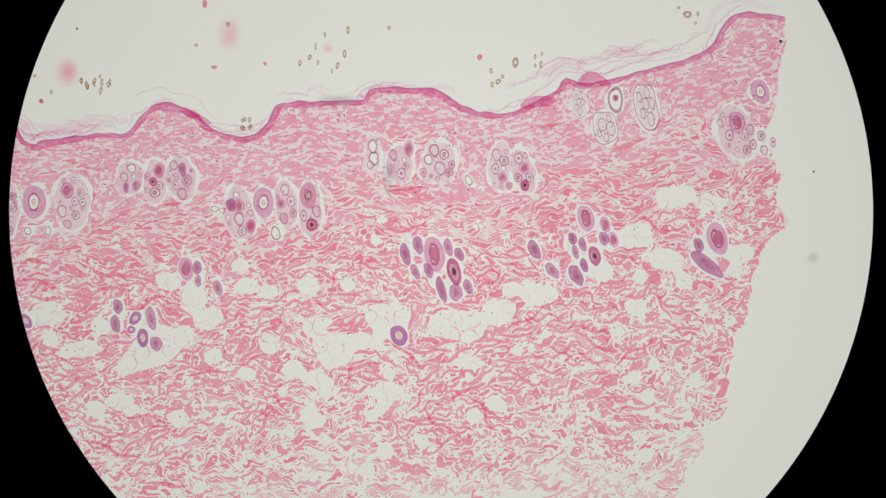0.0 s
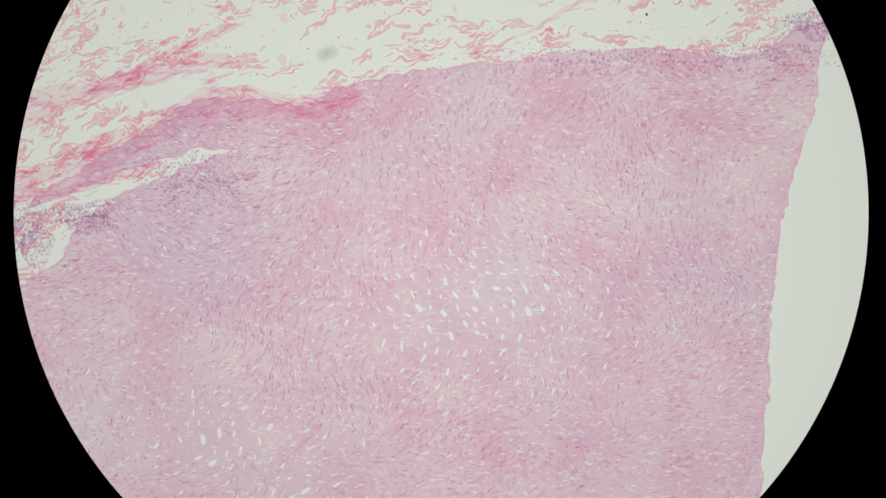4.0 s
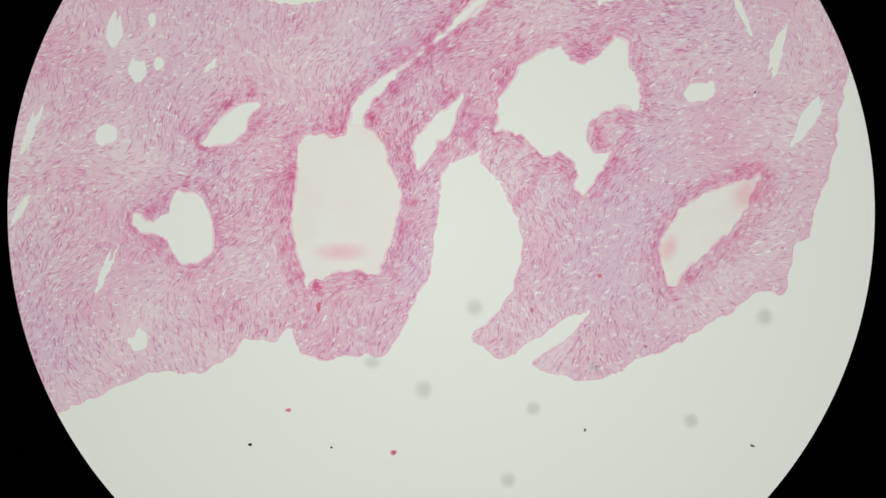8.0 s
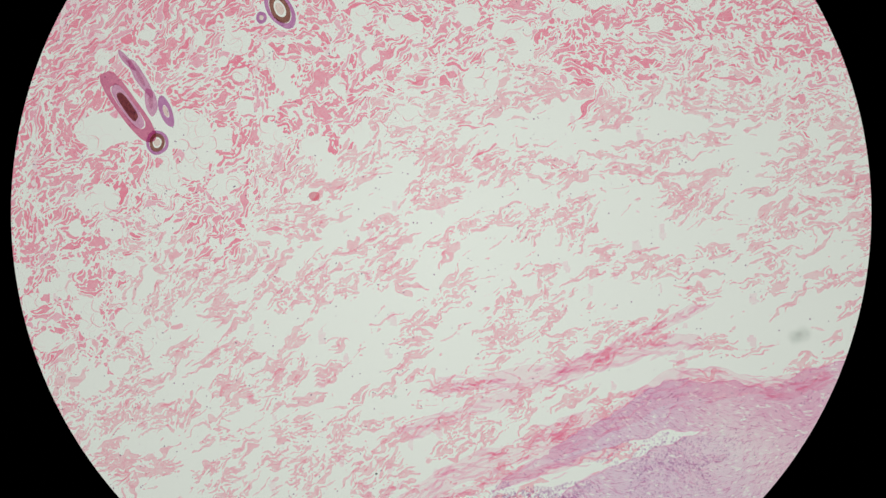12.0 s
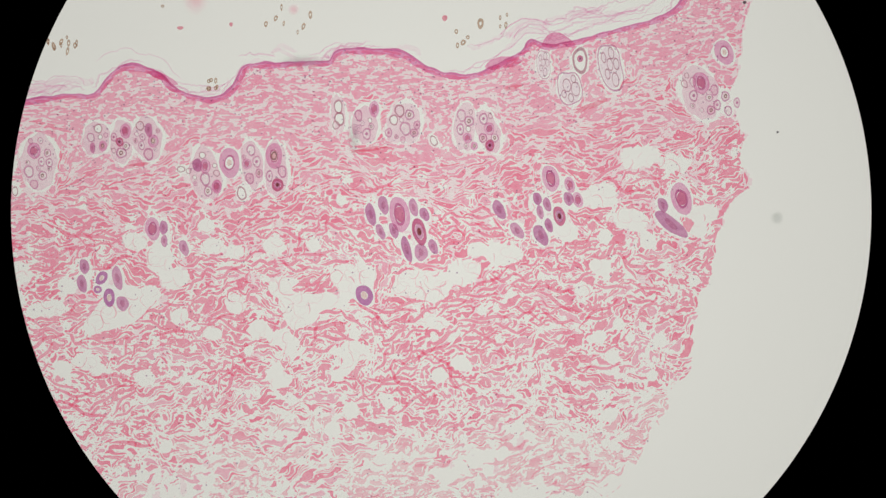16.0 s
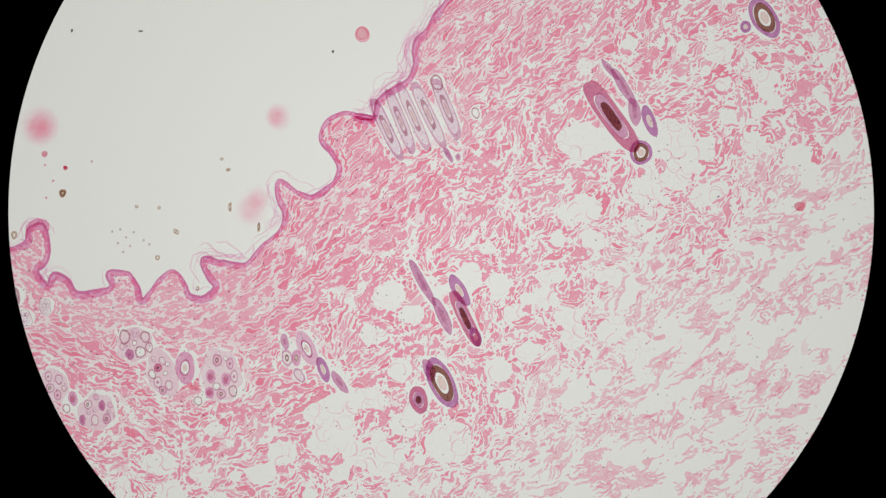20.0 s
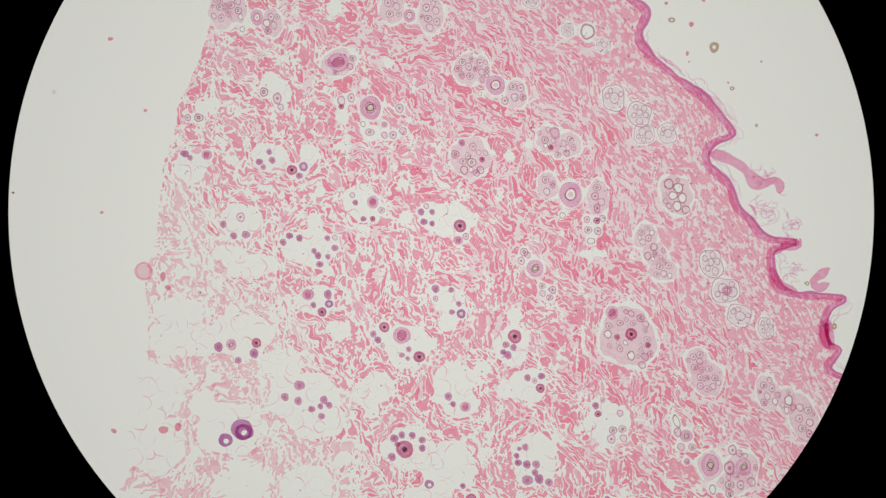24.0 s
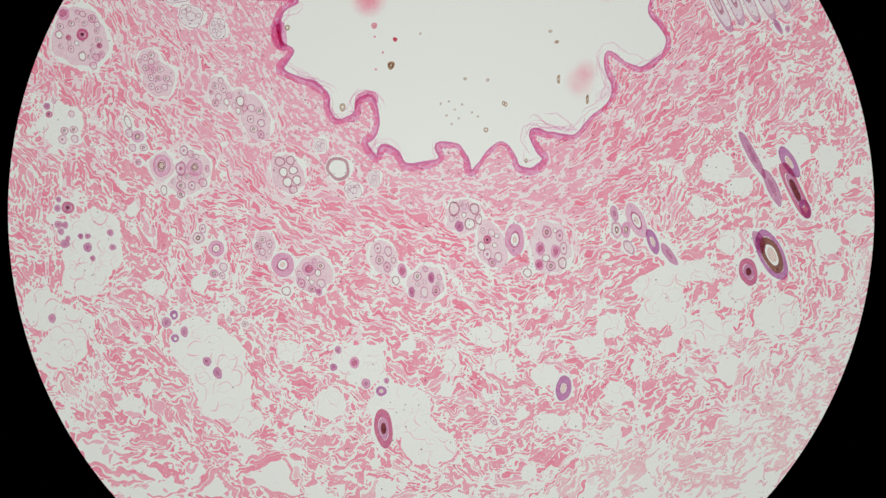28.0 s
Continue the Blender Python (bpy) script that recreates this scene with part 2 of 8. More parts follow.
def smooth(points, step=6.0, closed=False, jag=0.0, seed=0):
    """A spline through control points, at even small steps, with a little raggedness."""
    p = np.array(points, dtype=float)
    n = len(p)
    out = []
    for i in range(n if closed else n - 1):
        a, b, c, d = (p[(i + k) % n] if closed else p[min(max(i + k, 0), n - 1)] for k in (-1, 0, 1, 2))
        m = max(2, int(np.hypot(*(c - b)) / step))
        t = np.arange(m)[:, None] / m
        out.append(0.5 * (2 * b + (c - a) * t + (2 * a - 5 * b + 4 * c - d) * t ** 2 + (3 * b - a - 3 * c + d) * t ** 3))
    if not closed:
        out.append(p[-1:])
    q = np.vstack(out)
    if jag:
        g = np.random.default_rng(seed + 5)
        r = g.normal(size=q.shape)
        r = r + np.roll(r, 1, 0) + np.roll(r, 2, 0)
        q = q + r * jag * 0.6
    return q


def inside(poly, x, y):
    """Which of the points lie in a polygon."""
    hit = np.zeros(x.shape, dtype=bool)
    px, py = poly[:, 0], poly[:, 1]
    qx, qy = np.roll(px, -1), np.roll(py, -1)
    for a, b, c, d in zip(px, py, qx, qy):
        if b != d:
            cross = (b > y) != (d > y)
            hit ^= cross & (x < (c - a) * (y - b) / (d - b) + a)
    return hit


def waves(x, y, size, seed):
    """Smooth noise between about -1 and 1."""
    g = np.random.default_rng(seed)
    total = np.zeros(x.shape)
    for _ in range(7):
        a, f, ph = g.uniform(0, 2 * np.pi), g.uniform(0.6, 1.7) * 2 * np.pi / size, g.uniform(0, 2 * np.pi)
        total += np.sin((x * np.cos(a) + y * np.sin(a)) * f + ph)
    return total / 3.2


def outline_slab(name, loops, thick, material, z):
    """A sheet with openings through it and side walls down to the glass, from an outer loop and inner loops."""
    pts = np.vstack(loops)
    edges, at = [], 0
    for loop in loops:
        n = len(loop)
        edges += [(at + i, at + (i + 1) % n) for i in range(n)]
        at += n
    verts, _, faces, *_ = delaunay_2d_cdt([Vector(p) for p in pts], edges, [], 0, 1e-4)
    verts = np.array([v[:] for v in verts])
    faces = np.array([f[:] for f in faces if len(f) == 3])
    mid = verts[faces].mean(axis=1)
    ok = inside(loops[0], mid[:, 0], mid[:, 1])
    for loop in loops[1:]:
        (x0, y0), (x1, y1) = loop.min(0), loop.max(0)
        near = np.nonzero((mid[:, 0] > x0) & (mid[:, 0] < x1) & (mid[:, 1] > y0) & (mid[:, 1] < y1))[0]
        ok[near] &= ~inside(loop, mid[near, 0], mid[near, 1])
    faces = faces[ok]
    # walls along the open edges
    half = np.concatenate([faces[:, [0, 1]], faces[:, [1, 2]], faces[:, [2, 0]]])
    key = np.sort(half, axis=1)
    _, first, count = np.unique(key[:, 0] * len(verts) + key[:, 1], return_index=True, return_counts=True)
    rim = half[first[count == 1]]
    n = len(verts)
    walls = np.concatenate([np.column_stack([rim[:, 1], rim[:, 0], rim[:, 0] + n]), np.column_stack([rim[:, 1], rim[:, 0] + n, rim[:, 1] + n])])
    v3 = np.vstack([np.column_stack([verts, np.full(n, z + thick)]), np.column_stack([verts, np.full(n, z)])])
    me = mesh_np(name, v3, np.concatenate([faces, walls]), material)
    me.polygons.foreach_set("use_smooth", np.zeros(len(me.polygons), dtype=bool))
    return me


def ribbon_mesh(name, line, half, z, height, material, taper=True):
    """A raised band along a line; half: half its width, a number or one for each point."""
    d = np.gradient(line, axis=0)
    d /= np.maximum(np.hypot(d[:, 0], d[:, 1]), 1e-6)[:, None]
    nrm = np.column_stack([-d[:, 1], d[:, 0]])
    n = len(line)
    half = np.broadcast_to(np.asarray(half, dtype=float), (n,)).copy()
    if taper:
        half *= np.clip(np.minimum(np.arange(n), np.arange(n)[::-1]) / 3 + 0.15, 0, 1)
    rows = [np.column_stack([line + nrm * (half * k)[:, None], np.full(n, z + height * (1 - k * k))]) for k in (-1, -0.5, 0.5, 1)]
    v = np.stack(rows, axis=1).reshape(-1, 3)
    i = np.arange(n - 1)[:, None] * 4 + np.arange(3)[None, :]
    f = np.stack([i, i + 1, i + 5, i + 4], axis=-1).reshape(-1, 4)
    return mesh_np(name, v, f, material)


def strands_arrays(cx, cy, ang, length, width, bend, phase, z, n=6):
    """Spines of many wavy strands: (N, n, 2) points and their half widths."""
    s = np.linspace(-0.5, 0.5, n)[None, :]
    th = ang[:, None] + bend[:, None] * np.sin(phase[:, None] + s * 8.5)
    step = (length / (n - 1))[:, None]
    x = np.cumsum(np.cos(th) * step, axis=1)
    y = np.cumsum(np.sin(th) * step, axis=1)
    x += cx[:, None] - x.mean(axis=1, keepdims=True)
    y += cy[:, None] - y.mean(axis=1, keepdims=True)
    half = 0.5 * width[:, None] * np.clip(1.0 - np.abs(2 * s) ** 4, 0.14, 1)
    return x, y, th, half


def strands_mesh(name, x, y, th, half, z, material, domed=True):
    """Strands as low domed bands, one island each."""
    count, n = x.shape
    ks = (-1.0, 0.0, 1.0) if domed else (-1.0, 1.0)
    w = len(ks)
    v = np.empty((count, n, w, 3))
    for j, k in enumerate(ks):
        v[:, :, j, 0] = x - np.sin(th) * half * k
        v[:, :, j, 1] = y + np.cos(th) * half * k
        v[:, :, j, 2] = z[:, None] + (1 - abs(k)) * np.minimum(half, 2.5) * (1 if domed else 0) + (0 if domed else 0.5 * k)
    base = (np.arange(count) * n * w)[:, None, None] + (np.arange(n - 1) * w)[None, :, None] + np.arange(w - 1)[None, None, :]
    f = np.stack([base, base + 1, base + w + 1, base + w], axis=-1).reshape(-1, 4)
    return mesh_np(name, v, f, material)


def dots_mesh(name, x, y, r, z, material, sides=6):
    """Many small flat-topped domes."""
    a = np.arange(sides) * 2 * np.pi / sides
    count = len(x)
    v = np.empty((count, sides, 3))
    sq = rng.uniform(0.6, 1.0, count)[:, None]
    rot = rng.uniform(0, 6.3, count)[:, None]
    ex, ey = np.cos(a)[None] * r[:, None], np.sin(a)[None] * r[:, None] * sq
    v[:, :, 0] = x[:, None] + ex * np.cos(rot) - ey * np.sin(rot)
    v[:, :, 1] = y[:, None] + ex * np.sin(rot) + ey * np.cos(rot)
    v[:, :, 2] = z + rng.uniform(0, 1, count)[:, None]
    f = np.arange(count * sides).reshape(count, sides)
    return mesh_np(name, v, f, material)


# ---- plan ----
EPIDERMIS_LINE_1 = [
    (590, 398), (523, 405), (492, 391), (465, 349), (424, 327), (358, 309), (277, 287), (238, 282),
    (213, 292), (199, 273), (165, 254), (115, 232), (56, 235), (16, 254), (-14, 271), (-64, 274),
    (-118, 274), (-138, 254), (-173, 254), (-241, 250), (-280, 248), (-293, 228), (-310, 203), (-344, 190),
    (-382, 198), (-411, 212), (-429, 231), (-462, 245), (-494, 246), (-513, 234), (-532, 209), (-550, 196),
    (-591, 197),
]
EPIDERMIS_LINE_2 = [
    (-686, 183), (-701, 176), (-726, 188), (-740, 212), (-760, 227), (-790, 219), (-814, 192), (-854, 177),
    (-903, 157), (-941, 171), (-985, 180), (-1013, 197), (-1037, 193), (-1065, 173), (-1103, 163), (-1140, 162),
    (-1163, 171),
]
EPIDERMIS_LINE_3 = [
    (-1188, 173), (-1222, 168), (-1256, 148), (-1305, 140), (-1343, 140), (-1367, 153), (-1386, 136), (-1415, 116),
    (-1448, 111), (-1476, 120), (-1508, 104), (-1536, 87), (-1559, 65), (-1586, 59), (-1604, 45), (-1618, 28),
    (-1640, 39), (-1666, 40),
]
EPIDERMIS_LINE_4 = [
    (-1718, 20), (-1747, 1), (-1782, -13), (-1806, -27), (-1821, -52), (-1856, -66), (-1895, -86), (-1930, -115),
    (-1965, -145), (-1994, -160), (-2017, -160), (-2024, -190), (-2027, -239), (-2044, -264), (-2078, -262), (-2097, -247),
    (-2126, -264), (-2160, -304), (-2183, -338), (-2202, -363), (-2203, -402), (-2217, -427), (-2249, -446), (-2267, -466),
    (-2276, -493), (-2308, -487),
]
EPIDERMIS_LINE_5 = [
    (-2272, -490), (-2297, -485), (-2327, -481), (-2356, -496), (-2365, -525), (-2347, -550), (-2334, -575), (-2342, -599),
    (-2377, -624), (-2406, -615), (-2436, -597), (-2439, -625), (-2426, -659), (-2436, -684),
]
EPIDERMIS_LINE_6 = [
    (-2467, -711), (-2496, -741), (-2536, -737), (-2567, -733), (-2560, -760), (-2545, -780), (-2565, -800), (-2590, -795),
    (-2600, -770), (-2620, -752), (-2645, -770), (-2660, -789), (-2672, -804), (-2680, -779), (-2695, -757), (-2729, -757),
    (-2724, -779), (-2744, -789), (-2784, -792), (-2799, -770), (-2824, -760), (-2834, -780), (-2854, -753), (-2836, -735),
    (-2834, -701), (-2844, -676), (-2865, -681), (-2871, -706), (-2903, -714), (-2918, -696), (-2920, -672), (-2942, -652),
    (-2981, -638), (-2998, -624), (-2980, -595), (-3002, -581), (-3003, -548),
]
EPIDERMIS_LINE_7 = [
    (-2995, -589), (-3007, -559), (-2998, -527), (-2972, -506), (-3016, -500), (-3065, -495), (-3089, -475), (-3095, -426),
]
EPIDERMIS_LINE_8 = [
    (-3053, -409), (-3106, -400), (-3133, -371), (-3156, -346), (-3170, -308), (-3207, -273), (-3203, -244), (-3166, -226),
    (-3167, -211), (-3209, -162), (-3261, -123), (-3299, -93), (-3324, -54), (-3311, -12), (-3340, 12), (-3374, 46),
    (-3432, 85),
]
EPIDERMIS_LINE = EPIDERMIS_LINE_1 + EPIDERMIS_LINE_2 + EPIDERMIS_LINE_3 + EPIDERMIS_LINE_4 + EPIDERMIS_LINE_5 + EPIDERMIS_LINE_6 + EPIDERMIS_LINE_7 + EPIDERMIS_LINE_8
FOLD_WIDTHS = [9, 5.5, 6.5, 9, 3.5, 6, 11, 9, 5.5]
FOLDS = [
    [(-3207, -256), (-3184, -261), (-3154, -274), (-3135, -292), (-3124, -305), (-3106, -307), (-3092, -302), (-3083, -309), (-3085, -325)],
    [(-3047, -402), (-3050, -412), (-3062, -417), (-3079, -419), (-3095, -431)],
    [(-3099, -450), (-3090, -472), (-3078, -484), (-3062, -488), (-3053, -493)],
    [(-2997, -453), (-3015, -467), (-3025, -476), (-3017, -487), (-2998, -480)],
    [(-3137, -344), (-3128, -350), (-3124, -364)],
    [(-2871, -696), (-2863, -674), (-2839, -668), (-2832, -684)],
    [(231, 283), (262, 295), (289, 281)],
    [(133, 246), (162, 254), (196, 257)],
    [(-450, 238), (-426, 229), (-398, 216)],
]
RIGHT_CUT = [
    (590, 398), (581, 298), (575, 203), (588, 136), (586, 59), (554, 20), (531, -38), (526, -96),
    (512, -155), (501, -242), (472, -290), (442, -348), (293, -606), (248, -674), (210, -742), (186, -811),
    (157, -879),
]
LEFT_CUT = [
    (-4061, 74), (-4065, 18), (-4075, -77), (-4110, -155), (-4125, -233), (-4150, -370), (-4173, -507), (-4182, -605),
    (-4207, -700), (-4221, -831),
]
MASS_RIGHT_1 = [
    (171, -827), (155, -879), (151, -956), (129, -1013), (101, -1129), (75, -1263),
]
MASS_RIGHT_2 = [
    (35, -1925), (36, -1981), (53, -2228), (48, -2402), (49, -2459), (39, -2622),
]
MASS_RIGHT_3 = [
    (47, -2600), (25, -2705), (-6, -2849), (-57, -2966), (-104, -3044), (-149, -3160),
]
MASS_RIGHT_4 = [
    (-149, -3158), (-191, -3274), (-220, -3362), (-236, -3467),
]
MASS_RIGHT_5 = [
    (-297, -3731), (-311, -3806), (-336, -3900), (-362, -3967), (-380, -3986), (-398, -4059), (-430, -4059), (-490, -4094),
    (-575, -4144), (-662, -4184), (-721, -4212), (-769, -4205), (-829, -4185), (-769, -4136), (-729, -4091), (-808, -4126),
    (-878, -4174), (-933, -4141), (-898, -4106), (-863, -4056), (-848, -3976), (-863, -3917), (-888, -3867), (-918, -3835),
    (-900, -3799), (-928, -3827), (-968, -3837), (-988, -3877), (-998, -3976), (-1028, -4066), (-1082, -4168), (-1127, -4171),
    (-1206, -4175), (-1236, -4155), (-1246, -4120), (-1275, -4145), (-1323, -4144), (-1361, -4183), (-1418, -4200),
]
MASS_RIGHT = MASS_RIGHT_1 + MASS_RIGHT_2 + MASS_RIGHT_3 + MASS_RIGHT_4 + MASS_RIGHT_5
MASS_LEFT_1 = [
    (-1483, -4200), (-1583, -4242), (-1721, -4306), (-1837, -4338), (-1969, -4364), (-2122, -4380), (-2457, -4377), (-2682, -4275),
]
MASS_LEFT_2 = [
    (-2631, -2128), (-2415, -2004), (-2169, -1916), (-2082, -1872), (-1964, -1803), (-1840, -1713), (-1743, -1653), (-1645, -1594),
    (-1537, -1536),
]
MASS_LEFT_3 = [
    (-1571, -1553), (-1442, -1484), (-1322, -1365), (-1272, -1305), (-1173, -1245),
]
MASS_LEFT_4 = [
    (-1146, -1185), (-1067, -1130), (-947, -1078), (-861, -1046), (-947, -1053), (-1067, -1091), (-1156, -1126), (-1232, -1152),
    (-1161, -1097), (-1113, -1066), (-1031, -1023), (-976, -985), (-909, -960), (-852, -965), (-764, -972), (-705, -955),
    (-665, -935), (-586, -920), (-486, -905), (-386, -895), (-287, -880), (-141, -874), (1, -887), (75, -868),
    (110, -840),
]
MASS_LEFT = MASS_LEFT_1 + MASS_LEFT_2 + MASS_LEFT_3 + MASS_LEFT_4
OPENING_1 = [
    (-1457, -3314), (-1420, -3331), (-1416, -3365), (-1435, -3409), (-1473, -3453), (-1505, -3477), (-1533, -3487), (-1574, -3483),
    (-1605, -3507), (-1657, -3536), (-1687, -3545), (-1666, -3512), (-1613, -3454), (-1573, -3434), (-1537, -3415), (-1518, -3381),
    (-1513, -3347), (-1490, -3322),
]
OPENING_2 = [
    (-1228, -3798), (-1166, -3793), (-1152, -3786), (-1134, -3733), (-1077, -3684), (-1007, -3636), (-938, -3564), (-904, -3554),
    (-968, -3611), (-1047, -3674), (-1087, -3714), (-1112, -3748), (-1117, -3773), (-1087, -3802), (-1077, -3837), (-1055, -3892),
    (-1063, -3936), (-1088, -4016), (-1107, -4031), (-1137, -4024), (-1207, -4041), (-1218, -4061), (-1226, -4026), (-1246, -3947),
    (-1238, -3877),
]
OPENING_3 = [
    (-1028, -3852), (-1033, -3807), (-1008, -3767), (-968, -3733), (-948, -3718), (-956, -3748), (-968, -3782), (-1003, -3822),
]
OPENING_4 = [
    (-684, -3619), (-665, -3634), (-661, -3673), (-644, -3702), (-653, -3750), (-687, -3745), (-725, -3764), (-737, -3793),
    (-720, -3823), (-691, -3818), (-720, -3867), (-744, -3897), (-759, -3877), (-754, -3847), (-784, -3822), (-814, -3827),
    (-843, -3797), (-878, -3785), (-896, -3787), (-888, -3763), (-893, -3733), (-869, -3704), (-854, -3675), (-820, -3651),
    (-781, -3637), (-766, -3661), (-736, -3666), (-713, -3648),
]
OPENING_5 = [
    (-435, -3856), (-453, -3899), (-480, -3947), (-527, -3991), (-574, -4036), (-598, -4049), (-612, -3996), (-608, -3967),
    (-574, -3918), (-518, -3884), (-462, -3865),
]
OPENING_6 = [
    (-1429, -3888), (-1396, -3898), (-1379, -3947), (-1379, -3991), (-1410, -4011), (-1439, -4011), (-1458, -3977), (-1481, -3962),
    (-1516, -3948), (-1510, -3923), (-1485, -3938), (-1457, -3918), (-1448, -3893),
]
OPENING_7 = [
    (-1402, -3810), (-1375, -3771), (-1341, -3739), (-1298, -3735), (-1313, -3760), (-1328, -3789), (-1352, -3807),
]
OPENING_8 = [
    (-2090, -3713), (-2067, -3635), (-2035, -3606), (-2053, -3567), (-2034, -3533), (-1978, -3542), (-1954, -3596), (-1939, -3636),
    (-1901, -3641), (-1910, -3715), (-1929, -3700), (-1943, -3754), (-1986, -3773), (-2023, -3811), (-2070, -3815), (-2100, -3771),
]
OPENING_9 = [
    (-2159, -3538), (-2136, -3558), (-2159, -3625), (-2181, -3654), (-2221, -3649), (-2203, -3587),
]
OPENING_10 = [
    (-168, -2181), (-144, -2176), (-111, -2152), (-70, -2105), (-26, -2090), (-42, -2110), (-83, -2148), (-116, -2172),
    (-158, -2191),
]
OPENING_11 = [
    (-969, -2449), (-955, -2466), (-939, -2471), (-942, -2496), (-952, -2505), (-950, -2486), (-960, -2471),
]
OPENINGS = [OPENING_1, OPENING_2, OPENING_3, OPENING_4, OPENING_5, OPENING_6, OPENING_7, OPENING_8, OPENING_9, OPENING_10, OPENING_11]
SLITS_1 = [
    (-1258, -3541, 70, 23, -85), (-1255, -3202, 62, 26, 40), (-1381, -3198, 26, 11, 70), (-802, -3212, 80, 22, 30), (-641, -3253, 70, 24, 42), (-531, -3297, 105, 24, 40),
    (-320, -3404, 100, 36, 18), (-830, -3408, 55, 22, 80), (-786, -3405, 22, 12, 60), (-690, -3539, 42, 13, 40), (-1060, -3448, 44, 6, 35), (-1010, -3299, 24, 5, 5),
    (-1012, -3352, 8, 7, 0), (-472, -3575, 50, 6, -25), (-541, -3714, 26, 17, 60), (-409, -3662, 36, 6, 15), (-358, -3765, 45, 10, 30),
]
SLITS_2 = [
    (-1563, -4025, 50, 5, 25), (-1508, -3678, 18, 14, 20), (-1473, -3669, 12, 9, 0), (-1551, -3610, 32, 12, 10), (-1485, -3591, 10, 7, 0), (-409, -3638, 48, 7, 20),
    (-356, -3771, 45, 9, 35),
]
SLITS_3 = [
    (-1693, -3784, 50, 6, 25), (-1710, -3918, 26, 6, 30), (-1744, -3891, 12, 6, -10), (-1975, -3841, 18, 6, 25), (-1803, -3646, 28, 7, 0), (-1761, -3578, 12, 11, 0),
    (-1546, -3616, 27, 11, 12), (-1484, -3596, 10, 6, 0), (-1509, -3676, 16, 10, -30), (-1383, -3671, 14, 5, 50), (-1444, -3512, 10, 8, 0), (-2042, -3377, 55, 7, 25),
    (-2130, -3228, 15, 13, 0), (-1867, -3286, 8, 7, 0), (-1840, -3569, 14, 6, 0), (-1669, -3604, 14, 6, 20), (-1755, -3408, 12, 6, 20), (-1058, -3450, 34, 6, 35),
    (-1562, -3788, 18, 16, 0), (-1005, -3299, 22, 6, 5),
]
SLITS_4 = [
    (-1755, -4075, 40, 13, 18), (-1992, -4277, 26, 6, -5), (-2047, -4281, 18, 5, -8), (-1726, -4204, 16, 5, 5), (-1715, -3924, 26, 6, 30), (-1511, -4146, 20, 14, 30),
    (-1693, -3781, 42, 7, 12), (-1751, -3892, 10, 7, 0), (-1568, -4028, 42, 5, 18), (-1568, -3790, 16, 14, 0),
]
SLITS_5 = [
    (-617, -2197, 17, 9, 40), (-744, -2232, 20, 4, 5), (-877, -2429, 18, 9, 20), (-548, -2350, 18, 5, -5), (-628, -2392, 16, 5, 70), (-252, -2067, 12, 6, 60),
    (-991, -1957, 12, 5, -20), (-145, -2574, 20, 7, -15), (-375, -2008, 8, 5, 30), (13, -2575, 24, 4, 5), (-160, -2093, 10, 5, 15), (-124, -2450, 10, 4, 30),
    (-940, -2077, 14, 5, 60), (-254, -2618, 40, 4, -60), (-629, -2481, 10, 4, 0), (-55, -1967, 14, 5, 25),
]
SLITS_6 = [
    (-1363, -1894, 11, 11, 0), (-1249, -2104, 8, 7, 0), (-1809, -2014, 12, 11, 0), (-1830, -2027, 14, 11, 0), (-1846, -1968, 11, 10, 0), (-1989, -1974, 11, 9, 0),
    (-1866, -2072, 11, 10, 0), (-1875, -2056, 9, 7, 0), (-1926, -2201, 11, 9, 0), (-1928, -2230, 12, 9, 0), (-1969, -2333, 9, 8, 0), (-1795, -1899, 17, 7, 10),
    (-1788, -1859, 9, 6, 0), (-1812, -1808, 28, 7, 40), (-1445, -1751, 9, 8, 0),
]
SLITS_7 = [
    (-1915, -2076, 8, 7, 0), (-1890, -2102, 7, 6, 0), (-2065, -2240, 9, 8, 0), (-2029, -2241, 6, 5, 0), (-937, -2082, 11, 4, 70), (-1117, -1938, 10, 4, 0),
    (-985, -1960, 10, 4, -10), (-2082, -2069, 9, 7, 0), (-2031, -1992, 7, 5, 0), (-1826, -1933, 8, 6, 0), (-1771, -1993, 9, 7, 0), (-1171, -1849, 16, 4, 30),
    (-751, -1776, 16, 4, 75), (-772, -1740, 7, 6, 0), (-1961, -1963, 8, 6, 0), (-1968, -2314, 8, 6, 0), (-1672, -1791, 5, 5, 0), (-1692, -1913, 6, 5, 0),
]
SLITS_8 = [
    (-2192, -2147, 8, 8, 0), (-2175, -2157, 10, 8, 0), (-2158, -2147, 8, 7, 0), (-2184, -2128, 8, 7, 0), (-2077, -2065, 10, 8, 20), (-2059, -2142, 16, 7, 10),
    (-1970, -2321, 11, 8, 0), (-2068, -2239, 9, 8, 0), (-2143, -2367, 7, 6, 0), (-1791, -1871, 22, 6, 10), (-1800, -1923, 8, 6, 0), (-1815, -2018, 9, 8, 0),
    (-1837, -2028, 8, 8, 0),
]
SLITS_9 = [
    (-925, -3570, 40, 8, 40), (-679, -3436, 14, 6, 20), (-892, -3484, 20, 4, 25), (-955, -2813, 18, 4, -30), (-1377, -3206, 22, 8, 70), (-1012, -2752, 8, 5, 0),
]
SLITS = SLITS_1 + SLITS_2 + SLITS_3 + SLITS_4 + SLITS_5 + SLITS_6 + SLITS_7 + SLITS_8 + SLITS_9
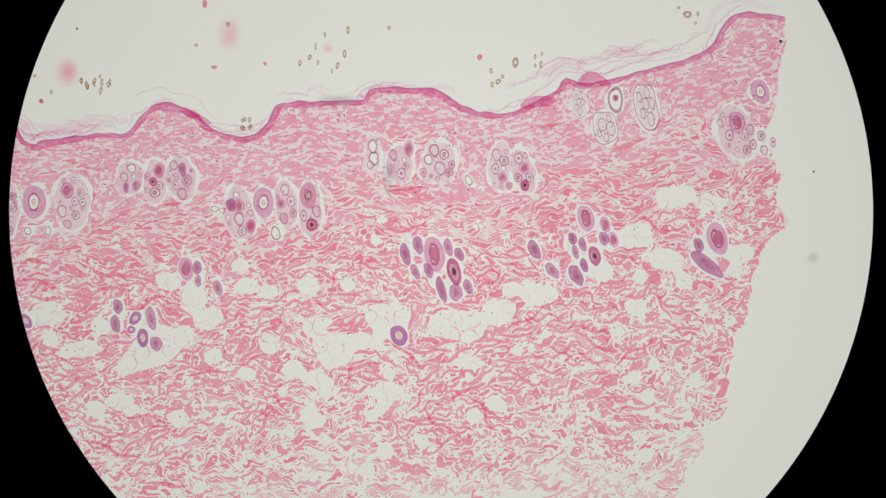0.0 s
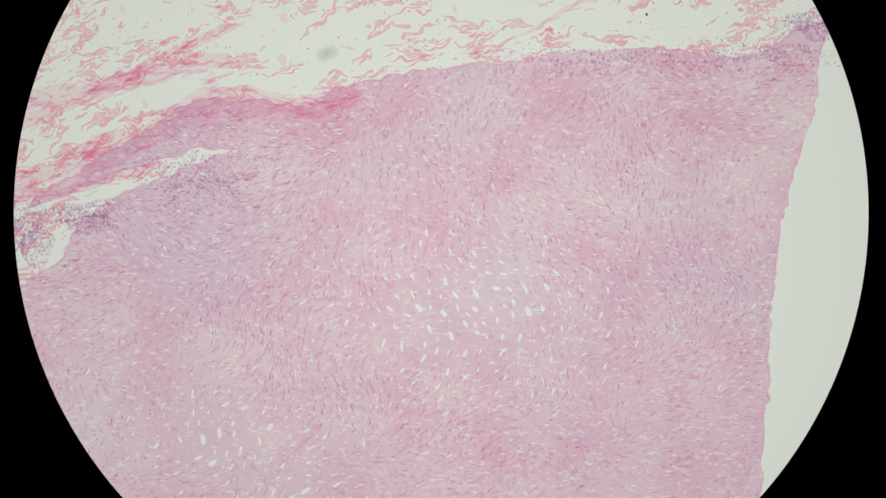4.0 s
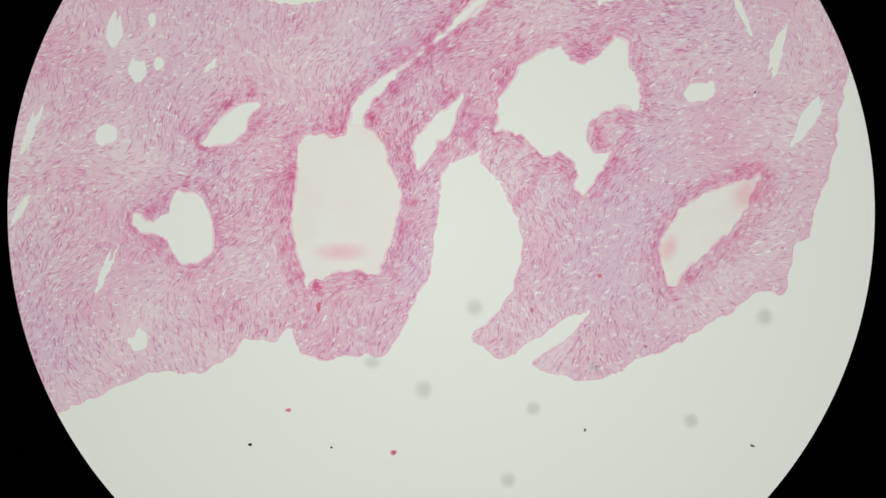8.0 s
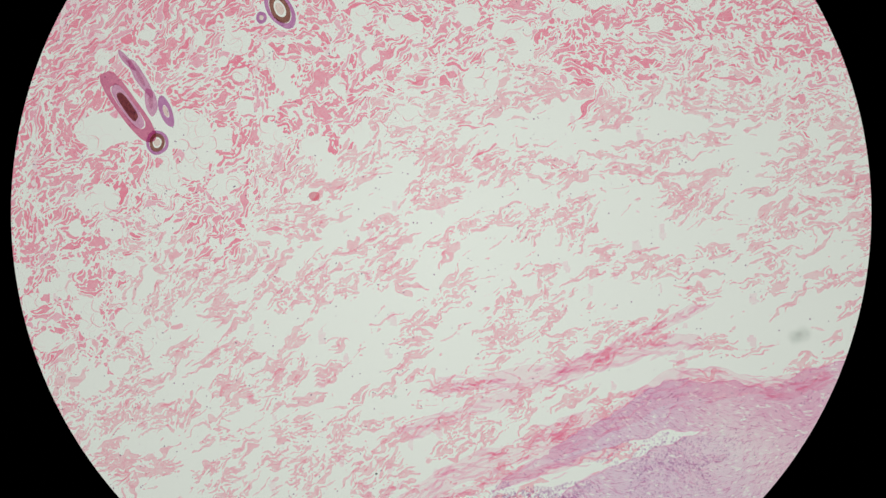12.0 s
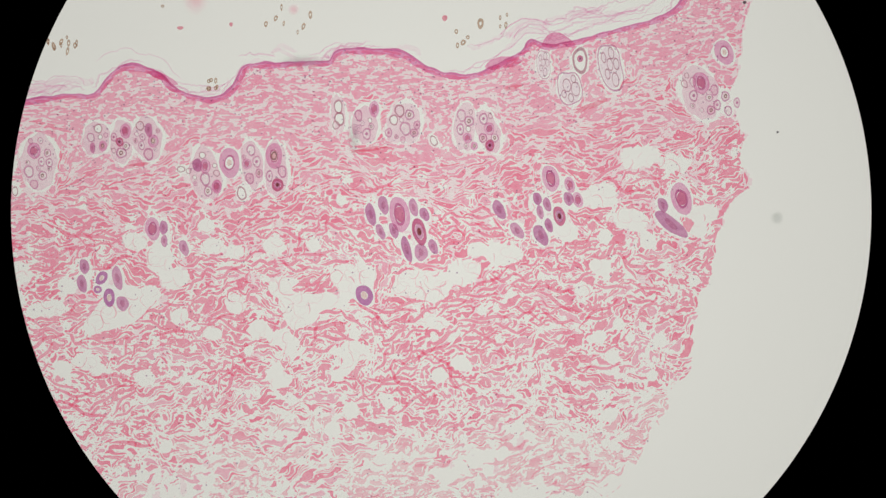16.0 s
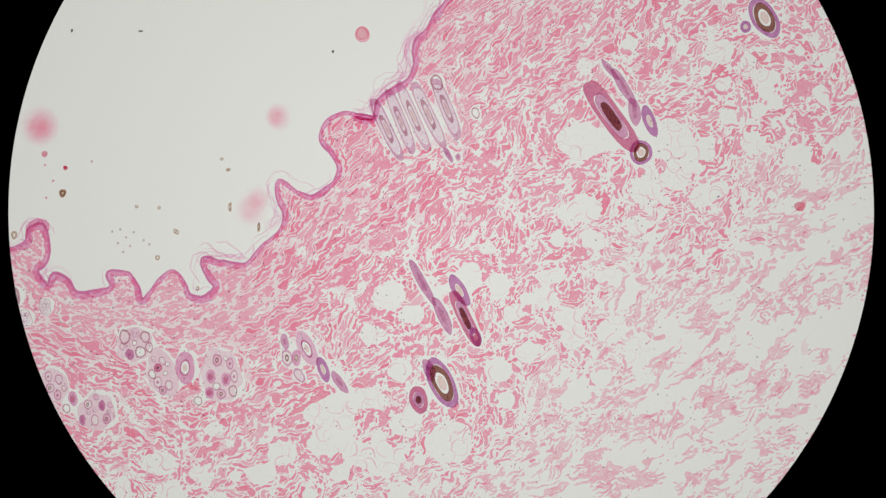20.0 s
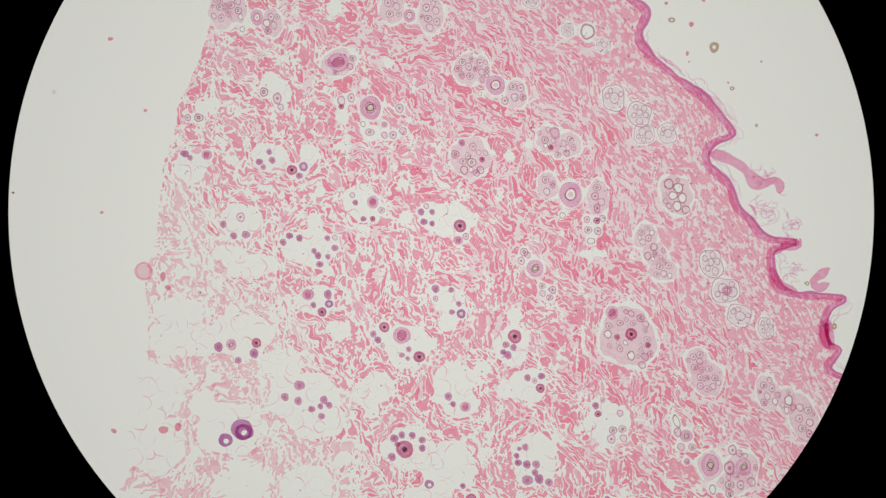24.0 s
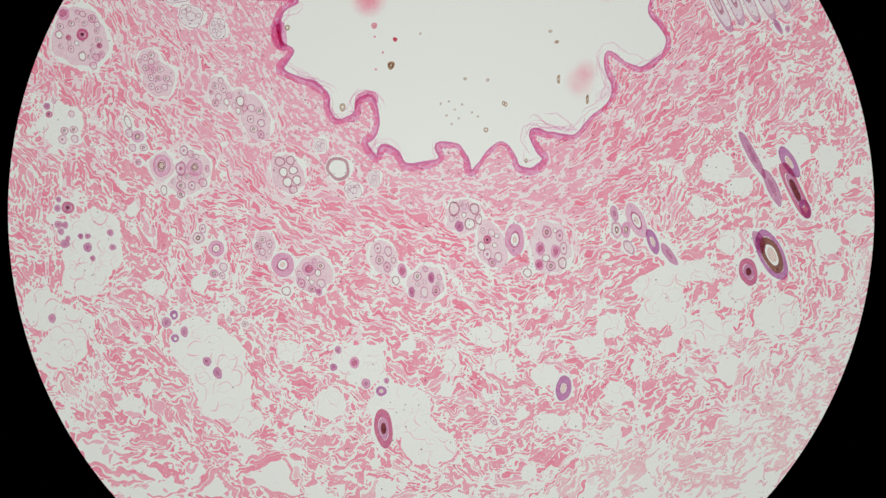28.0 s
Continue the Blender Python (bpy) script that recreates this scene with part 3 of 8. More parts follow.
PALE_PATCHES = [(-2007, -3104, 85, 60), (-1923, -3157, 20, 30), (-1177, -2834, 60, 35), (-1614, -2904, 90, 50), (-747, -2423, 65, 50), (-523, -2704, 40, 40), (-868, -1554, 130, 70), (-752, -1631, 60, 50), (-456, -1340, 190, 110), (-1209, -2829, 60, 30), (-1262, -2788, 80, 35)]
LYMPH_PATCHES_1 = [
    (-1606, -1434, 30, 32), (-1497, -1315, 38, 20), (-1287, -1270, 26, 26), (-1362, -1225, 28, 34), (-1232, -1200, 50, 45), (-1134, -1166, 70, 26), (-934, -1101, 90, 45), (-1717, -1601, 60, 20),
]
LYMPH_PATCHES_2 = [
    (-2051, -1672, 45, 24), (-1969, -1659, 18, 32), (-1707, -1859, 70, 75), (-1974, -2055, 70, 40), (-2008, -2199, 90, 34),
]
LYMPH_PATCHES_3 = [
    (-441, -512, 24, 11), (-77, -595, 60, 42), (30, -635, 75, 22), (-286, -595, 55, 14), (135, -831, 50, 26), (-495, -745, 14, 10), (-187, -893, 170, 20), (57, -891, 110, 26),
    (-466, -635, 14, 40), (117, -615, 40, 14),
]
LYMPH_PATCHES = LYMPH_PATCHES_1 + LYMPH_PATCHES_2 + LYMPH_PATCHES_3
FAT_LOBULES_1 = [
    (-94, -119, 55, 32), (16, -129, 60, 28), (96, -109, 40, 26), (-519, -188, 36, 28), (-301, -73, 20, 14), (-474, -58, 28, 18), (-431, -78, 25, 22), (-223, -138, 26, 18),
    (-188, -168, 30, 20), (-143, -158, 22, 18), (-350, -29, 20, 14), (165, -79, 45, 25), (274, -39, 26, 22), (328, 21, 40, 26), (386, -19, 40, 26), (400, 90, 50, 25),
    (513, -9, 30, 20), (461, 79, 40, 18),
]
FAT_LOBULES_2 = [
    (-672, -114, 30, 20), (-618, -172, 28, 20), (-592, -134, 20, 16), (-546, -202, 26, 18), (-93, -247, 35, 22), (-221, -295, 30, 16), (-261, -207, 24, 18), (46, -198, 36, 16),
    (225, 11, 24, 18), (332, -98, 24, 16), (-445, -146, 22, 15), (-397, -186, 20, 16), (-339, -216, 20, 14), (303, -138, 26, 14),
]
FAT_LOBULES_3 = [
    (-487, -164, 40, 40), (-432, -95, 30, 18), (-686, -110, 34, 24), (-776, -135, 40, 40), (-816, -154, 40, 30), (-855, -105, 30, 60), (-895, -85, 24, 70), (-1115, -173, 38, 50),
    (-1171, -182, 40, 40), (-1078, -124, 22, 18), (-1230, -182, 28, 24), (-1279, -162, 30, 40), (-1296, -133, 40, 30), (-1001, -203, 30, 45), (-973, -85, 30, 22), (-407, -120, 36, 20),
    (-339, -65, 24, 18),
]
FAT_LOBULES_4 = [
    (-232, -65, 28, 18), (-185, -173, 46, 36), (-223, -223, 30, 20), (-300, -164, 26, 20), (33, -133, 60, 34), (-92, -124, 40, 20), (-1020, -291, 36, 24), (-1104, -319, 30, 20),
    (-1186, -355, 30, 20), (-716, -264, 30, 18), (-557, -264, 30, 20), (-457, -293, 28, 16), (-874, -303, 26, 18), (-1278, -220, 20, 18),
]
FAT_LOBULES_5 = [
    (-1670, -375, 18, 30), (-1627, -393, 14, 20), (-1584, -418, 14, 13), (-1663, -488, 15, 15), (-1502, -447, 16, 16), (-1447, -371, 10, 10), (-1609, -475, 14, 14), (-1911, -402, 14, 14),
    (-1912, -645, 40, 28), (-1915, -530, 60, 36), (-1763, -526, 50, 40), (-1750, -584, 24, 30), (-1702, -545, 20, 24), (-1679, -613, 20, 16), (-1821, -673, 20, 20), (-1957, -760, 18, 14),
    (-1979, -799, 22, 22), (-1858, -759, 12, 10),
]
FAT_LOBULES_6 = [
    (-1461, -328, 30, 20), (-1402, -347, 24, 24), (-1368, -357, 16, 20), (-1274, -328, 24, 22), (-1540, -373, 10, 10), (-1741, -368, 12, 14), (-1833, -361, 18, 12), (-1895, -698, 24, 20),
    (-1930, -866, 28, 24), (-1820, -887, 26, 20), (-1620, -534, 30, 22), (-1542, -553, 34, 24), (-1463, -533, 30, 20), (-1383, -503, 40, 24), (-1254, -444, 40, 30), (-1793, -604, 20, 40),
]
FAT_LOBULES_7 = [
    (-1688, -375, 18, 20), (-1632, -405, 16, 18), (-1605, -420, 16, 16), (-1701, -408, 10, 10), (-1673, -432, 14, 14), (-1934, -654, 32, 22), (-1880, -764, 12, 12), (-2033, -824, 22, 16),
    (-1979, -764, 18, 14), (-1755, -596, 26, 22), (-1741, -557, 30, 30), (-1707, -626, 26, 22), (-1812, -615, 24, 30), (-1861, -526, 40, 24), (-1813, -507, 50, 24), (-2058, -774, 30, 22),
    (-2248, -794, 32, 30), (-2278, -863, 24, 20),
]
FAT_LOBULES_8 = [
    (-2336, -1030, 40, 30), (-2296, -1069, 40, 26), (-2375, -1000, 24, 20), (-2218, -1016, 34, 26), (-2138, -1031, 44, 24), (-2059, -923, 34, 24), (-2009, -893, 24, 22), (-1939, -833, 30, 24),
    (-1861, -853, 34, 28), (-2078, -714, 16, 12), (-2108, -764, 26, 30), (-2228, -923, 22, 24), (-2297, -972, 30, 22), (-2433, -1067, 34, 24), (-2549, -1026, 20, 14),
]
FAT_LOBULES_9 = [
    (-3323, -934, 60, 70), (-3336, -982, 50, 40), (-3146, -1101, 50, 60), (-3097, -1179, 60, 60), (-3058, -1229, 34, 30), (-2794, -1212, 70, 50), (-2744, -1271, 60, 40), (-2864, -1133, 60, 40),
    (-2913, -1201, 34, 30), (-2645, -1084, 40, 24), (-2625, -1133, 30, 22), (-2546, -1153, 34, 22), (-2467, -1103, 34, 22), (-2419, -1181, 34, 22), (-2430, -1258, 20, 20), (-2982, -1112, 30, 24),
    (-3348, -1069, 40, 30),
]
FAT_LOBULES_10 = [
    (-3094, -1033, 16, 14), (-3213, -1002, 18, 16), (-3410, -1039, 40, 40), (-3374, -1106, 50, 40), (-2537, -1231, 30, 20), (-2340, -993, 50, 34), (-2359, -1052, 40, 24), (-2255, -1081, 40, 30),
    (-2144, -1050, 50, 40), (-2273, -973, 26, 20), (-2208, -827, 34, 18), (-2273, -865, 30, 18), (-2575, -1103, 24, 16), (-2331, -1101, 24, 16), (-3255, -1204, 30, 16), (-2705, -1133, 20, 26),
]
FAT_LOBULES_11 = [
    (-4010, -370, 46, 34), (-3892, -419, 60, 36), (-3981, -449, 40, 24), (-3803, -339, 36, 36), (-3653, -369, 44, 36), (-3961, -261, 40, 28), (-3892, -255, 20, 18), (-3882, -509, 44, 30),
    (-3653, -509, 34, 32), (-4010, -568, 70, 46), (-3901, -677, 80, 50), (-3941, -618, 50, 30), (-3723, -589, 50, 44), (-3643, -648, 44, 36), (-3772, -658, 40, 30), (-3633, -687, 36, 30),
    (-3544, -588, 36, 44),
]
FAT_LOBULES_12 = [
    (-3723, -765, 60, 44), (-3654, -794, 60, 50), (-3506, -783, 44, 60), (-3380, -723, 46, 44), (-3515, -657, 40, 34), (-4027, -733, 80, 50), (-4116, -528, 60, 30), (-4097, -577, 70, 34),
    (-4152, -663, 60, 50), (-4159, -759, 60, 60), (-4097, -281, 36, 30), (-3940, -152, 20, 24), (-4030, -429, 40, 20), (-3842, -559, 30, 20), (-3406, -429, 40, 10), (-3653, -549, 18, 18),
    (-3802, -668, 24, 20),
]
FAT_LOBULES_13 = [
    (-3888, -944, 60, 60), (-3853, -887, 60, 30), (-3899, -829, 60, 40), (-3686, -870, 60, 50), (-3647, -929, 60, 50), (-3731, -1006, 50, 40), (-3757, -1081, 60, 40), (-3664, -1036, 50, 36),
    (-3312, -912, 44, 60), (-3322, -981, 36, 30), (-3371, -1069, 24, 60), (-3115, -1126, 60, 70), (-3223, -1000, 22, 14), (-3832, -1041, 40, 40), (-3509, -1058, 30, 40), (-3587, -1066, 40, 30),
    (-3881, -713, 70, 40),
]
FAT_LOBULES = FAT_LOBULES_1 + FAT_LOBULES_2 + FAT_LOBULES_3 + FAT_LOBULES_4 + FAT_LOBULES_5 + FAT_LOBULES_6 + FAT_LOBULES_7 + FAT_LOBULES_8 + FAT_LOBULES_9 + FAT_LOBULES_10 + FAT_LOBULES_11 + FAT_LOBULES_12 + FAT_LOBULES_13
WISPS = [(-3102, -356, 32), (-3069, -459, 26), (-3114, -292, 18), (-3062, -386, 18)]
BLOOD_LOOP = [(-1578, -1414), (-1579, -1384), (-1532, -1355), (-1470, -1335), (-1477, -1365), (-1522, -1394), (-1561, -1419)]
VESSEL_HOLE = (103, -662, 43, 38)
CAPSULE_BANDS = [
    ([(-648, -948), (-737, -972), (-903, -966), (-1028, -1027), (-1175, -1082), (-1323, -1135), (-1392, -1200), (-1472, -1245), (-1571, -1305), (-1670, -1374)], 17),
    ([(-1000, -1080), (-1174, -1122), (-1243, -1141), (-1322, -1175), (-1352, -1245), (-1412, -1305), (-1472, -1365), (-1531, -1434)], 6),
    ([(-1312, -1150), (-1432, -1265), (-1452, -1295)], 5),
    ([(-863, -829), (-1007, -900), (-1155, -970), (-1254, -1005), (-1403, -1058)], 9),
    ([(-873, -888), (-1105, -940), (-1343, -980)], 10),
    ([(-1482, -1375), (-1610, -1474), (-1765, -1561)], 7),
    ([(-1752, -1577), (-1887, -1676), (-1990, -1741), (-2133, -1806)], 9),
    ([(-216, -775), (-286, -805), (-435, -883)], 2.5),
]
FLUIDS = [(-1150, -3925, 125, 168, 88), (-522, -3952, 150, 70, 45)]
SHED_IN = [4, 5, 6, 7, 8]
TORN = [7, 8]
LOBE_SEAMS = [[(-800, -3826), (-822, -3858), (-832, -3882), (-866, -3913)], [(-690, -3742), (-668, -3756), (-662, -3790), (-684, -3815)],
              [(-905, -3735), (-918, -3760), (-936, -3792), (-925, -3820)]]
CROWDED = [(-868, -3877, 330), (-1167, -3847, 260), (-521, -3292, 200)]
NET_PATCHES = [(-1322, -1335, 130, 50), (-1452, -1315, 90, 50), (-1193, -1215, 110, 50), (-1610, -1474, 120, 40), (-1175, -1020, 200, 60), (-1471, -1116, 240, 80), (59, -704, 150, 80), (-87, -635, 170, 60), (-584, -685, 220, 120), (-822, -742, 160, 90), (154, -762, 60, 60), (-1403, -851, 260, 90), (-1104, -771, 200, 80), (-1696, -987, 200, 120), (-1204, -622, 200, 80), (-1959, -1631, 160, 60)]
CAPILLARIES = [(-62, 104, 58, 7, 8), (322, 181, 56, 9, 22), (-465, 78, 40, 6, 8), (180, 210, 28, 6, 15), (-2582, -953, 20, 9, -10), (-3552, -1082, 38, 9, 10), (-702, -20, 34, 8, -8)]
THIN_PATCHES = [(-960, -740, 330, 95), (-1480, -880, 220, 70), (-785, -615, 150, 55), (-210, -765, 260, 80), (-830, -820, 190, 110), (-1040, -500, 170, 90), (-3450, -1330, 420, 140), (-3050, -1380, 330, 125), (-2600, -1400, 300, 90)]
CLUSTERS = []
CLUSTERS.append((-714, 71, [(-75, 33, 24, 38, 15), (-39, -6, 22, 48, 5), (10, 14, 30, 44, 0), (73, 11, 32, 50, 0)],
    [(10, 10, 20, 30, 0, 'R'), (-41, -6, 9, 12, 0, 'B'), (67, 30, 12, 14, 0, 'r'), (-68, 52, 9, 10, 0, 'w'), (-86, 45, 7, 8, 0, 'w'), (-38, -30, 6, 8, 0, 's'), (-46, -42, 6, 7, 0, 's'), (-31, -40, 6, 8, 0, 's'), (58, -6, 9, 11, 0, 's'), (82, -13, 7, 9, 0, 's'), (80, 11, 6, 8, 0, 's'), (67, -28, 8, 8, 0, 's'), (90, 26, 6, 8, 0, 's'), (34, -40, 6, 8, 0, 'w'), (-1, -40, 7, 7, 0, 'w'), (-70, -12, 7, 11, -30, 'w'), (-72, 21, 8, 10, 0, 's')]))
CLUSTERS.append((-493, 119, [(-48, 4, 24, 30, 10), (-3, -2, 20, 40, 0), (42, 3, 26, 40, -10)],
    [(-43, 20, 8, 8, 0, 'w'), (-56, 5, 7, 8, 0, 's'), (-35, -10, 7, 10, 0, 'B'), (4, 16, 10, 13, 0, 'r'), (-6, -3, 7, 8, 0, 'D'), (-3, -22, 9, 10, 0, 's'), (29, 25, 8, 8, 0, 'w'), (44, 18, 7, 12, 0, 'd'), (52, -1, 9, 12, 0, 'B'), (32, -9, 6, 8, 0, 's'), (44, -24, 9, 11, 0, 's'), (5, -10, 6, 8, 0, 's'), (-53, -13, 5, 9, 0, 'd')]))
CLUSTERS.append((-297, 65, [(-54, -3, 27, 48, -10), (-13, 9, 25, 40, 0), (27, 12, 19, 44, -5), (68, 5, 21, 48, 0)],
    [(-12, 15, 18, 26, 0, 'R'), (-54, 9, 9, 13, 0, 'r'), (-68, 11, 9, 11, 0, 'd'), (-54, -13, 9, 12, 0, 's'), (-49, -34, 7, 10, 0, 's'), (-34, -26, 9, 12, 0, 'r'), (25, 37, 8, 10, 0, 's'), (18, 13, 8, 10, 0, 'r'), (35, 17, 8, 10, 0, 's'), (23, -12, 8, 10, 0, 's'), (39, -3, 6, 9, 0, 's'), (65, 27, 15, 22, 0, 'B'), (79, 0, 8, 11, 0, 's'), (71, -23, 10, 12, 0, 'D'), (57, -8, 6, 10, 0, 's'), (9, -38, 13, 8, 70, 'w'), (-96, 4, 7, 6, 0, 'w'), (-83, 1, 5, 5, 0, 'w')]))
CLUSTERS.append((-419, -47, [],
    [(-23, 13, 13, 20, -5, 'r'), (-4, 15, 7, 13, 0, 'd'), (-3, -8, 6, 10, 0, 'd'), (31, -20, 8, 14, -15, 'd')]))
CLUSTERS.append((-529, -132, [],
    [(-31, 33, 8, 14, -10, 'd'), (-35, 3, 9, 15, -10, 'd'), (-1, 13, 13, 9, -60, 'o'), (-8, -7, 7, 7, 0, 'o'), (26, 13, 9, 20, -10, 'd'), (12, -21, 10, 16, 0, 'o'), (35, -31, 10, 14, -20, 'd')]))
CLUSTERS.append((-7, -31, [],
    [(-58, 22, 9, 19, -12, 'd'), (-36, 38, 9, 16, -10, 'd'), (-8, 22, 17, 32, -10, 'r'), (16, 34, 8, 15, -12, 'd'), (-41, -8, 7, 14, -20, 'd'), (-18, -6, 7, 15, -20, 'd'), (4, -38, 8, 22, -15, 'd'), (26, -8, 12, 24, -12, 'D'), (29, -44, 11, 16, -8, 'd'), (50, -34, 8, 13, -20, 'd'), (35, 22, 8, 12, -20, 'd')]))
CLUSTERS.append((-76, -149, [],
    [(0, 0, 14, 19, -25, 'o')]))
CLUSTERS.append((239, 2, [],
    [(-82, -3, 10, 17, -25, 'd'), (-51, -39, 9, 16, -35, 'd'), (7, 51, 14, 24, -15, 'r'), (40, 40, 9, 14, -15, 'r'), (54, 14, 9, 14, -15, 'r'), (-16, 16, 7, 12, -15, 'd'), (1, 6, 7, 12, -15, 'd'), (-11, -7, 6, 12, -10, 'd'), (22, -14, 10, 18, -15, 'D'), (4, -30, 7, 12, -15, 'd'), (-10, -47, 11, 19, -25, 'd'), (38, 16, 8, 13, -15, 'd')]))
CLUSTERS.append((455, 0, [],
    [(17, 18, 18, 28, -15, 'r'), (-1, -26, 12, 34, -50, 'd'), (-15, 7, 8, 14, -20, 'd')]))
CLUSTERS.append((-59, 152, [(-62, 13, 12, 34, -5), (-17, -7, 24, 34, 0), (52, -3, 30, 38, 10)],
    [(-62, 25, 8, 12, 0, 'w'), (-60, 4, 9, 12, 0, 'w'), (-66, -7, 6, 8, 0, 'w'), (0, 21, 9, 14, 0, 'r'), (-27, 10, 7, 10, 0, 's'), (-30, -14, 8, 9, 0, 'v'), (-13, -22, 8, 10, 0, 's'), (44, 18, 9, 11, 0, 'w'), (61, 11, 8, 10, 0, 's'), (34, 2, 8, 9, 0, 'w'), (54, -13, 10, 12, 0, 's'), (69, -20, 7, 8, 0, 's'), (25, -20, 7, 8, 0, 's')]))
CLUSTERS.append((110, 134, [(-12, 7, 20, 44, 0), (28, 1, 20, 42, -15)],
    [(-18, 28, 8, 11, 0, 's'), (-5, 18, 8, 10, 0, 's'), (-20, 4, 7, 10, 0, 's'), (-8, -11, 8, 9, 0, 'r'), (4, -25, 6, 8, 0, 'B'), (20, 22, 8, 10, 0, 's'), (30, 5, 9, 11, 0, 'r'), (19, -11, 7, 9, 0, 's'), (31, -24, 8, 10, 0, 'D'), (-66, -16, 10, 6, 60, 'w')]))
CLUSTERS.append((291, 244, [],
    [(-57, 6, 12, 24, 0, 'v'), (-12, -35, 20, 30, -10, 'v'), (6, 13, 14, 22, 0, 'w'), (59, 1, 20, 40, -10, 'v'), (6, 16, 5, 6, 0, 'D')]))
CLUSTERS.append((528, 206, [(18, 55, 30, 50, -35), (-24, -6, 32, 50, -20)],
    [(18, 65, 16, 22, -20, 'R'), (-22, 12, 14, 20, -15, 'r'), (-35, -10, 8, 10, 0, 's'), (1, 0, 7, 10, 0, 's'), (20, -11, 7, 10, 0, 's'), (6, -26, 7, 9, 0, 's'), (25, -36, 7, 9, 0, 's'), (-5, -35, 7, 9, 0, 's'), (40, -22, 6, 9, 0, 's'), (-36, 14, 6, 9, 0, 's')]))
CLUSTERS.append((-1332, 70, [],
    [(-168, -5, 15, 28, -10, 'v'), (196, 81, 10, 16, -20, 'v'), (240, 63, 12, 28, 0, 'B'), (280, 69, 10, 22, 0, 'v'), (-285, -32, 8, 10, 0, 'v'), (30, -53, 7, 5, 60, 'w'), (70, 22, 10, 4, 80, 'w'), (124, 33, 9, 4, 80, 'w'), (-188, -77, 24, 5, 85, 'w'), (-298, -100, 9, 4, 80, 'w')]))
CLUSTERS.append((-1331, -50, [],
    [(-51, 20, 14, 22, -10, 'r'), (-19, 27, 10, 18, -25, 'd'), (10, 35, 8, 11, 0, 'r'), (25, 32, 6, 10, 0, 'd'), (36, 12, 6, 10, 0, 's'), (16, -8, 7, 10, 0, 's'), (-44, -10, 9, 9, 0, 's'), (-15, -38, 7, 14, -10, 'd'), (8, -50, 8, 18, -15, 's'), (37, -18, 6, 9, 0, 's')]))
CLUSTERS.append((-1068, -10, [],
    [(-91, 19, 12, 20, -10, 'r'), (-71, 16, 7, 11, -10, 's'), (-70, -26, 9, 14, -25, 's'), (-60, -8, 7, 12, -20, 's'), (-30, -6, 11, 26, -35, 'd'), (10, 29, 5, 5, 0, 'd'), (11, 8, 7, 9, 0, 's'), (29, 12, 7, 9, 0, 's'), (41, 13, 5, 8, 0, 'd'), (54, 2, 7, 10, 0, 's'), (30, -9, 7, 9, 0, 's'), (13, -31, 8, 12, -5, 's'), (36, -21, 7, 11, 0, 's'), (50, -27, 7, 11, 0, 's'), (50, 34, 9, 5, 60, 'w')]))
CLUSTERS.append((-890, -70, [],
    [(-10, 47, 14, 26, 0, 'r'), (-42, 17, 6, 10, 0, 'd'), (-27, 13, 8, 18, -10, 'o'), (-3, 7, 5, 8, 0, 'd'), (13, 22, 7, 14, -5, 'd'), (37, 15, 11, 20, -5, 'r'), (-31, -19, 7, 15, -10, 'd'), (5, -38, 8, 14, -10, 'd'), (27, -51, 8, 16, -10, 'd'), (32, -17, 6, 10, 0, 'd')]))
CLUSTERS.append((-1156, -126, [],
    [(-15, 43, 12, 22, -10, 'd'), (-25, 5, 8, 20, -15, 'd'), (18, 13, 7, 11, -10, 'd'), (1, -14, 9, 13, -10, 'o'), (-11, -29, 8, 15, -10, 'd'), (34, -20, 9, 18, -10, 'o')]))
CLUSTERS.append((-741, -125, [],
    [(-19, 14, 9, 13, -10, 'r'), (-2, -16, 10, 12, -25, 'o'), (22, 1, 10, 14, -35, 'o')]))
CLUSTERS.append((-1402, -205, [],
    [(-15, 33, 12, 34, -25, 'd'), (-8, -17, 12, 32, -25, 'o'), (24, -17, 10, 26, -5, 'o')]))
CLUSTERS.append((-1618, -326, [],
    [(16, 8, 22, 38, -30, 'H'), (-16, -7, 9, 11, 0, 'o')]))
CLUSTERS.append((-1612, -150, [(-5, -2, 58, 34, 40)],
    [(-27, -4, 10, 18, -15, 'r'), (-54, 21, 7, 9, 0, 's'), (-5, 34, 8, 12, -10, 'r'), (15, 12, 8, 14, -15, 'r'), (6, -21, 9, 12, 0, 'd'), (33, 7, 8, 15, -15, 's'), (45, -31, 8, 14, -10, 's'), (6, -62, 10, 28, -40, 'd'), (-34, 17, 6, 8, 0, 's'), (21, 27, 6, 8, 0, 'd')]))
CLUSTERS.append((-1833, -177, [],
    [(28, 67, 16, 30, -25, 'v'), (-71, -31, 18, 34, -20, 'v'), (-29, -31, 20, 38, -15, 'v'), (-27, 28, 11, 26, -10, 'd'), (18, 12, 17, 40, -30, 'v'), (51, 43, 9, 34, -25, 'T'), (9, -46, 6, 8, 0, 'w'), (24, -45, 6, 7, 0, 'w')]))
CLUSTERS.append((-2172, -497, [],
    [(-79, -12, 11, 58, -25, 'T'), (-55, 2, 10, 62, -22, 'T'), (-33, 10, 10, 64, -24, 'T'), (-7, 13, 11, 62, -25, 'T'), (24, 23, 11, 58, -22, 'T'), (7, 68, 11, 14, -20, 'w'), (74, 16, 7, 10, -10, 'w'), (27, -56, 14, 5, 60, 'd'), (44, -60, 5, 6, 0, 'd')]))
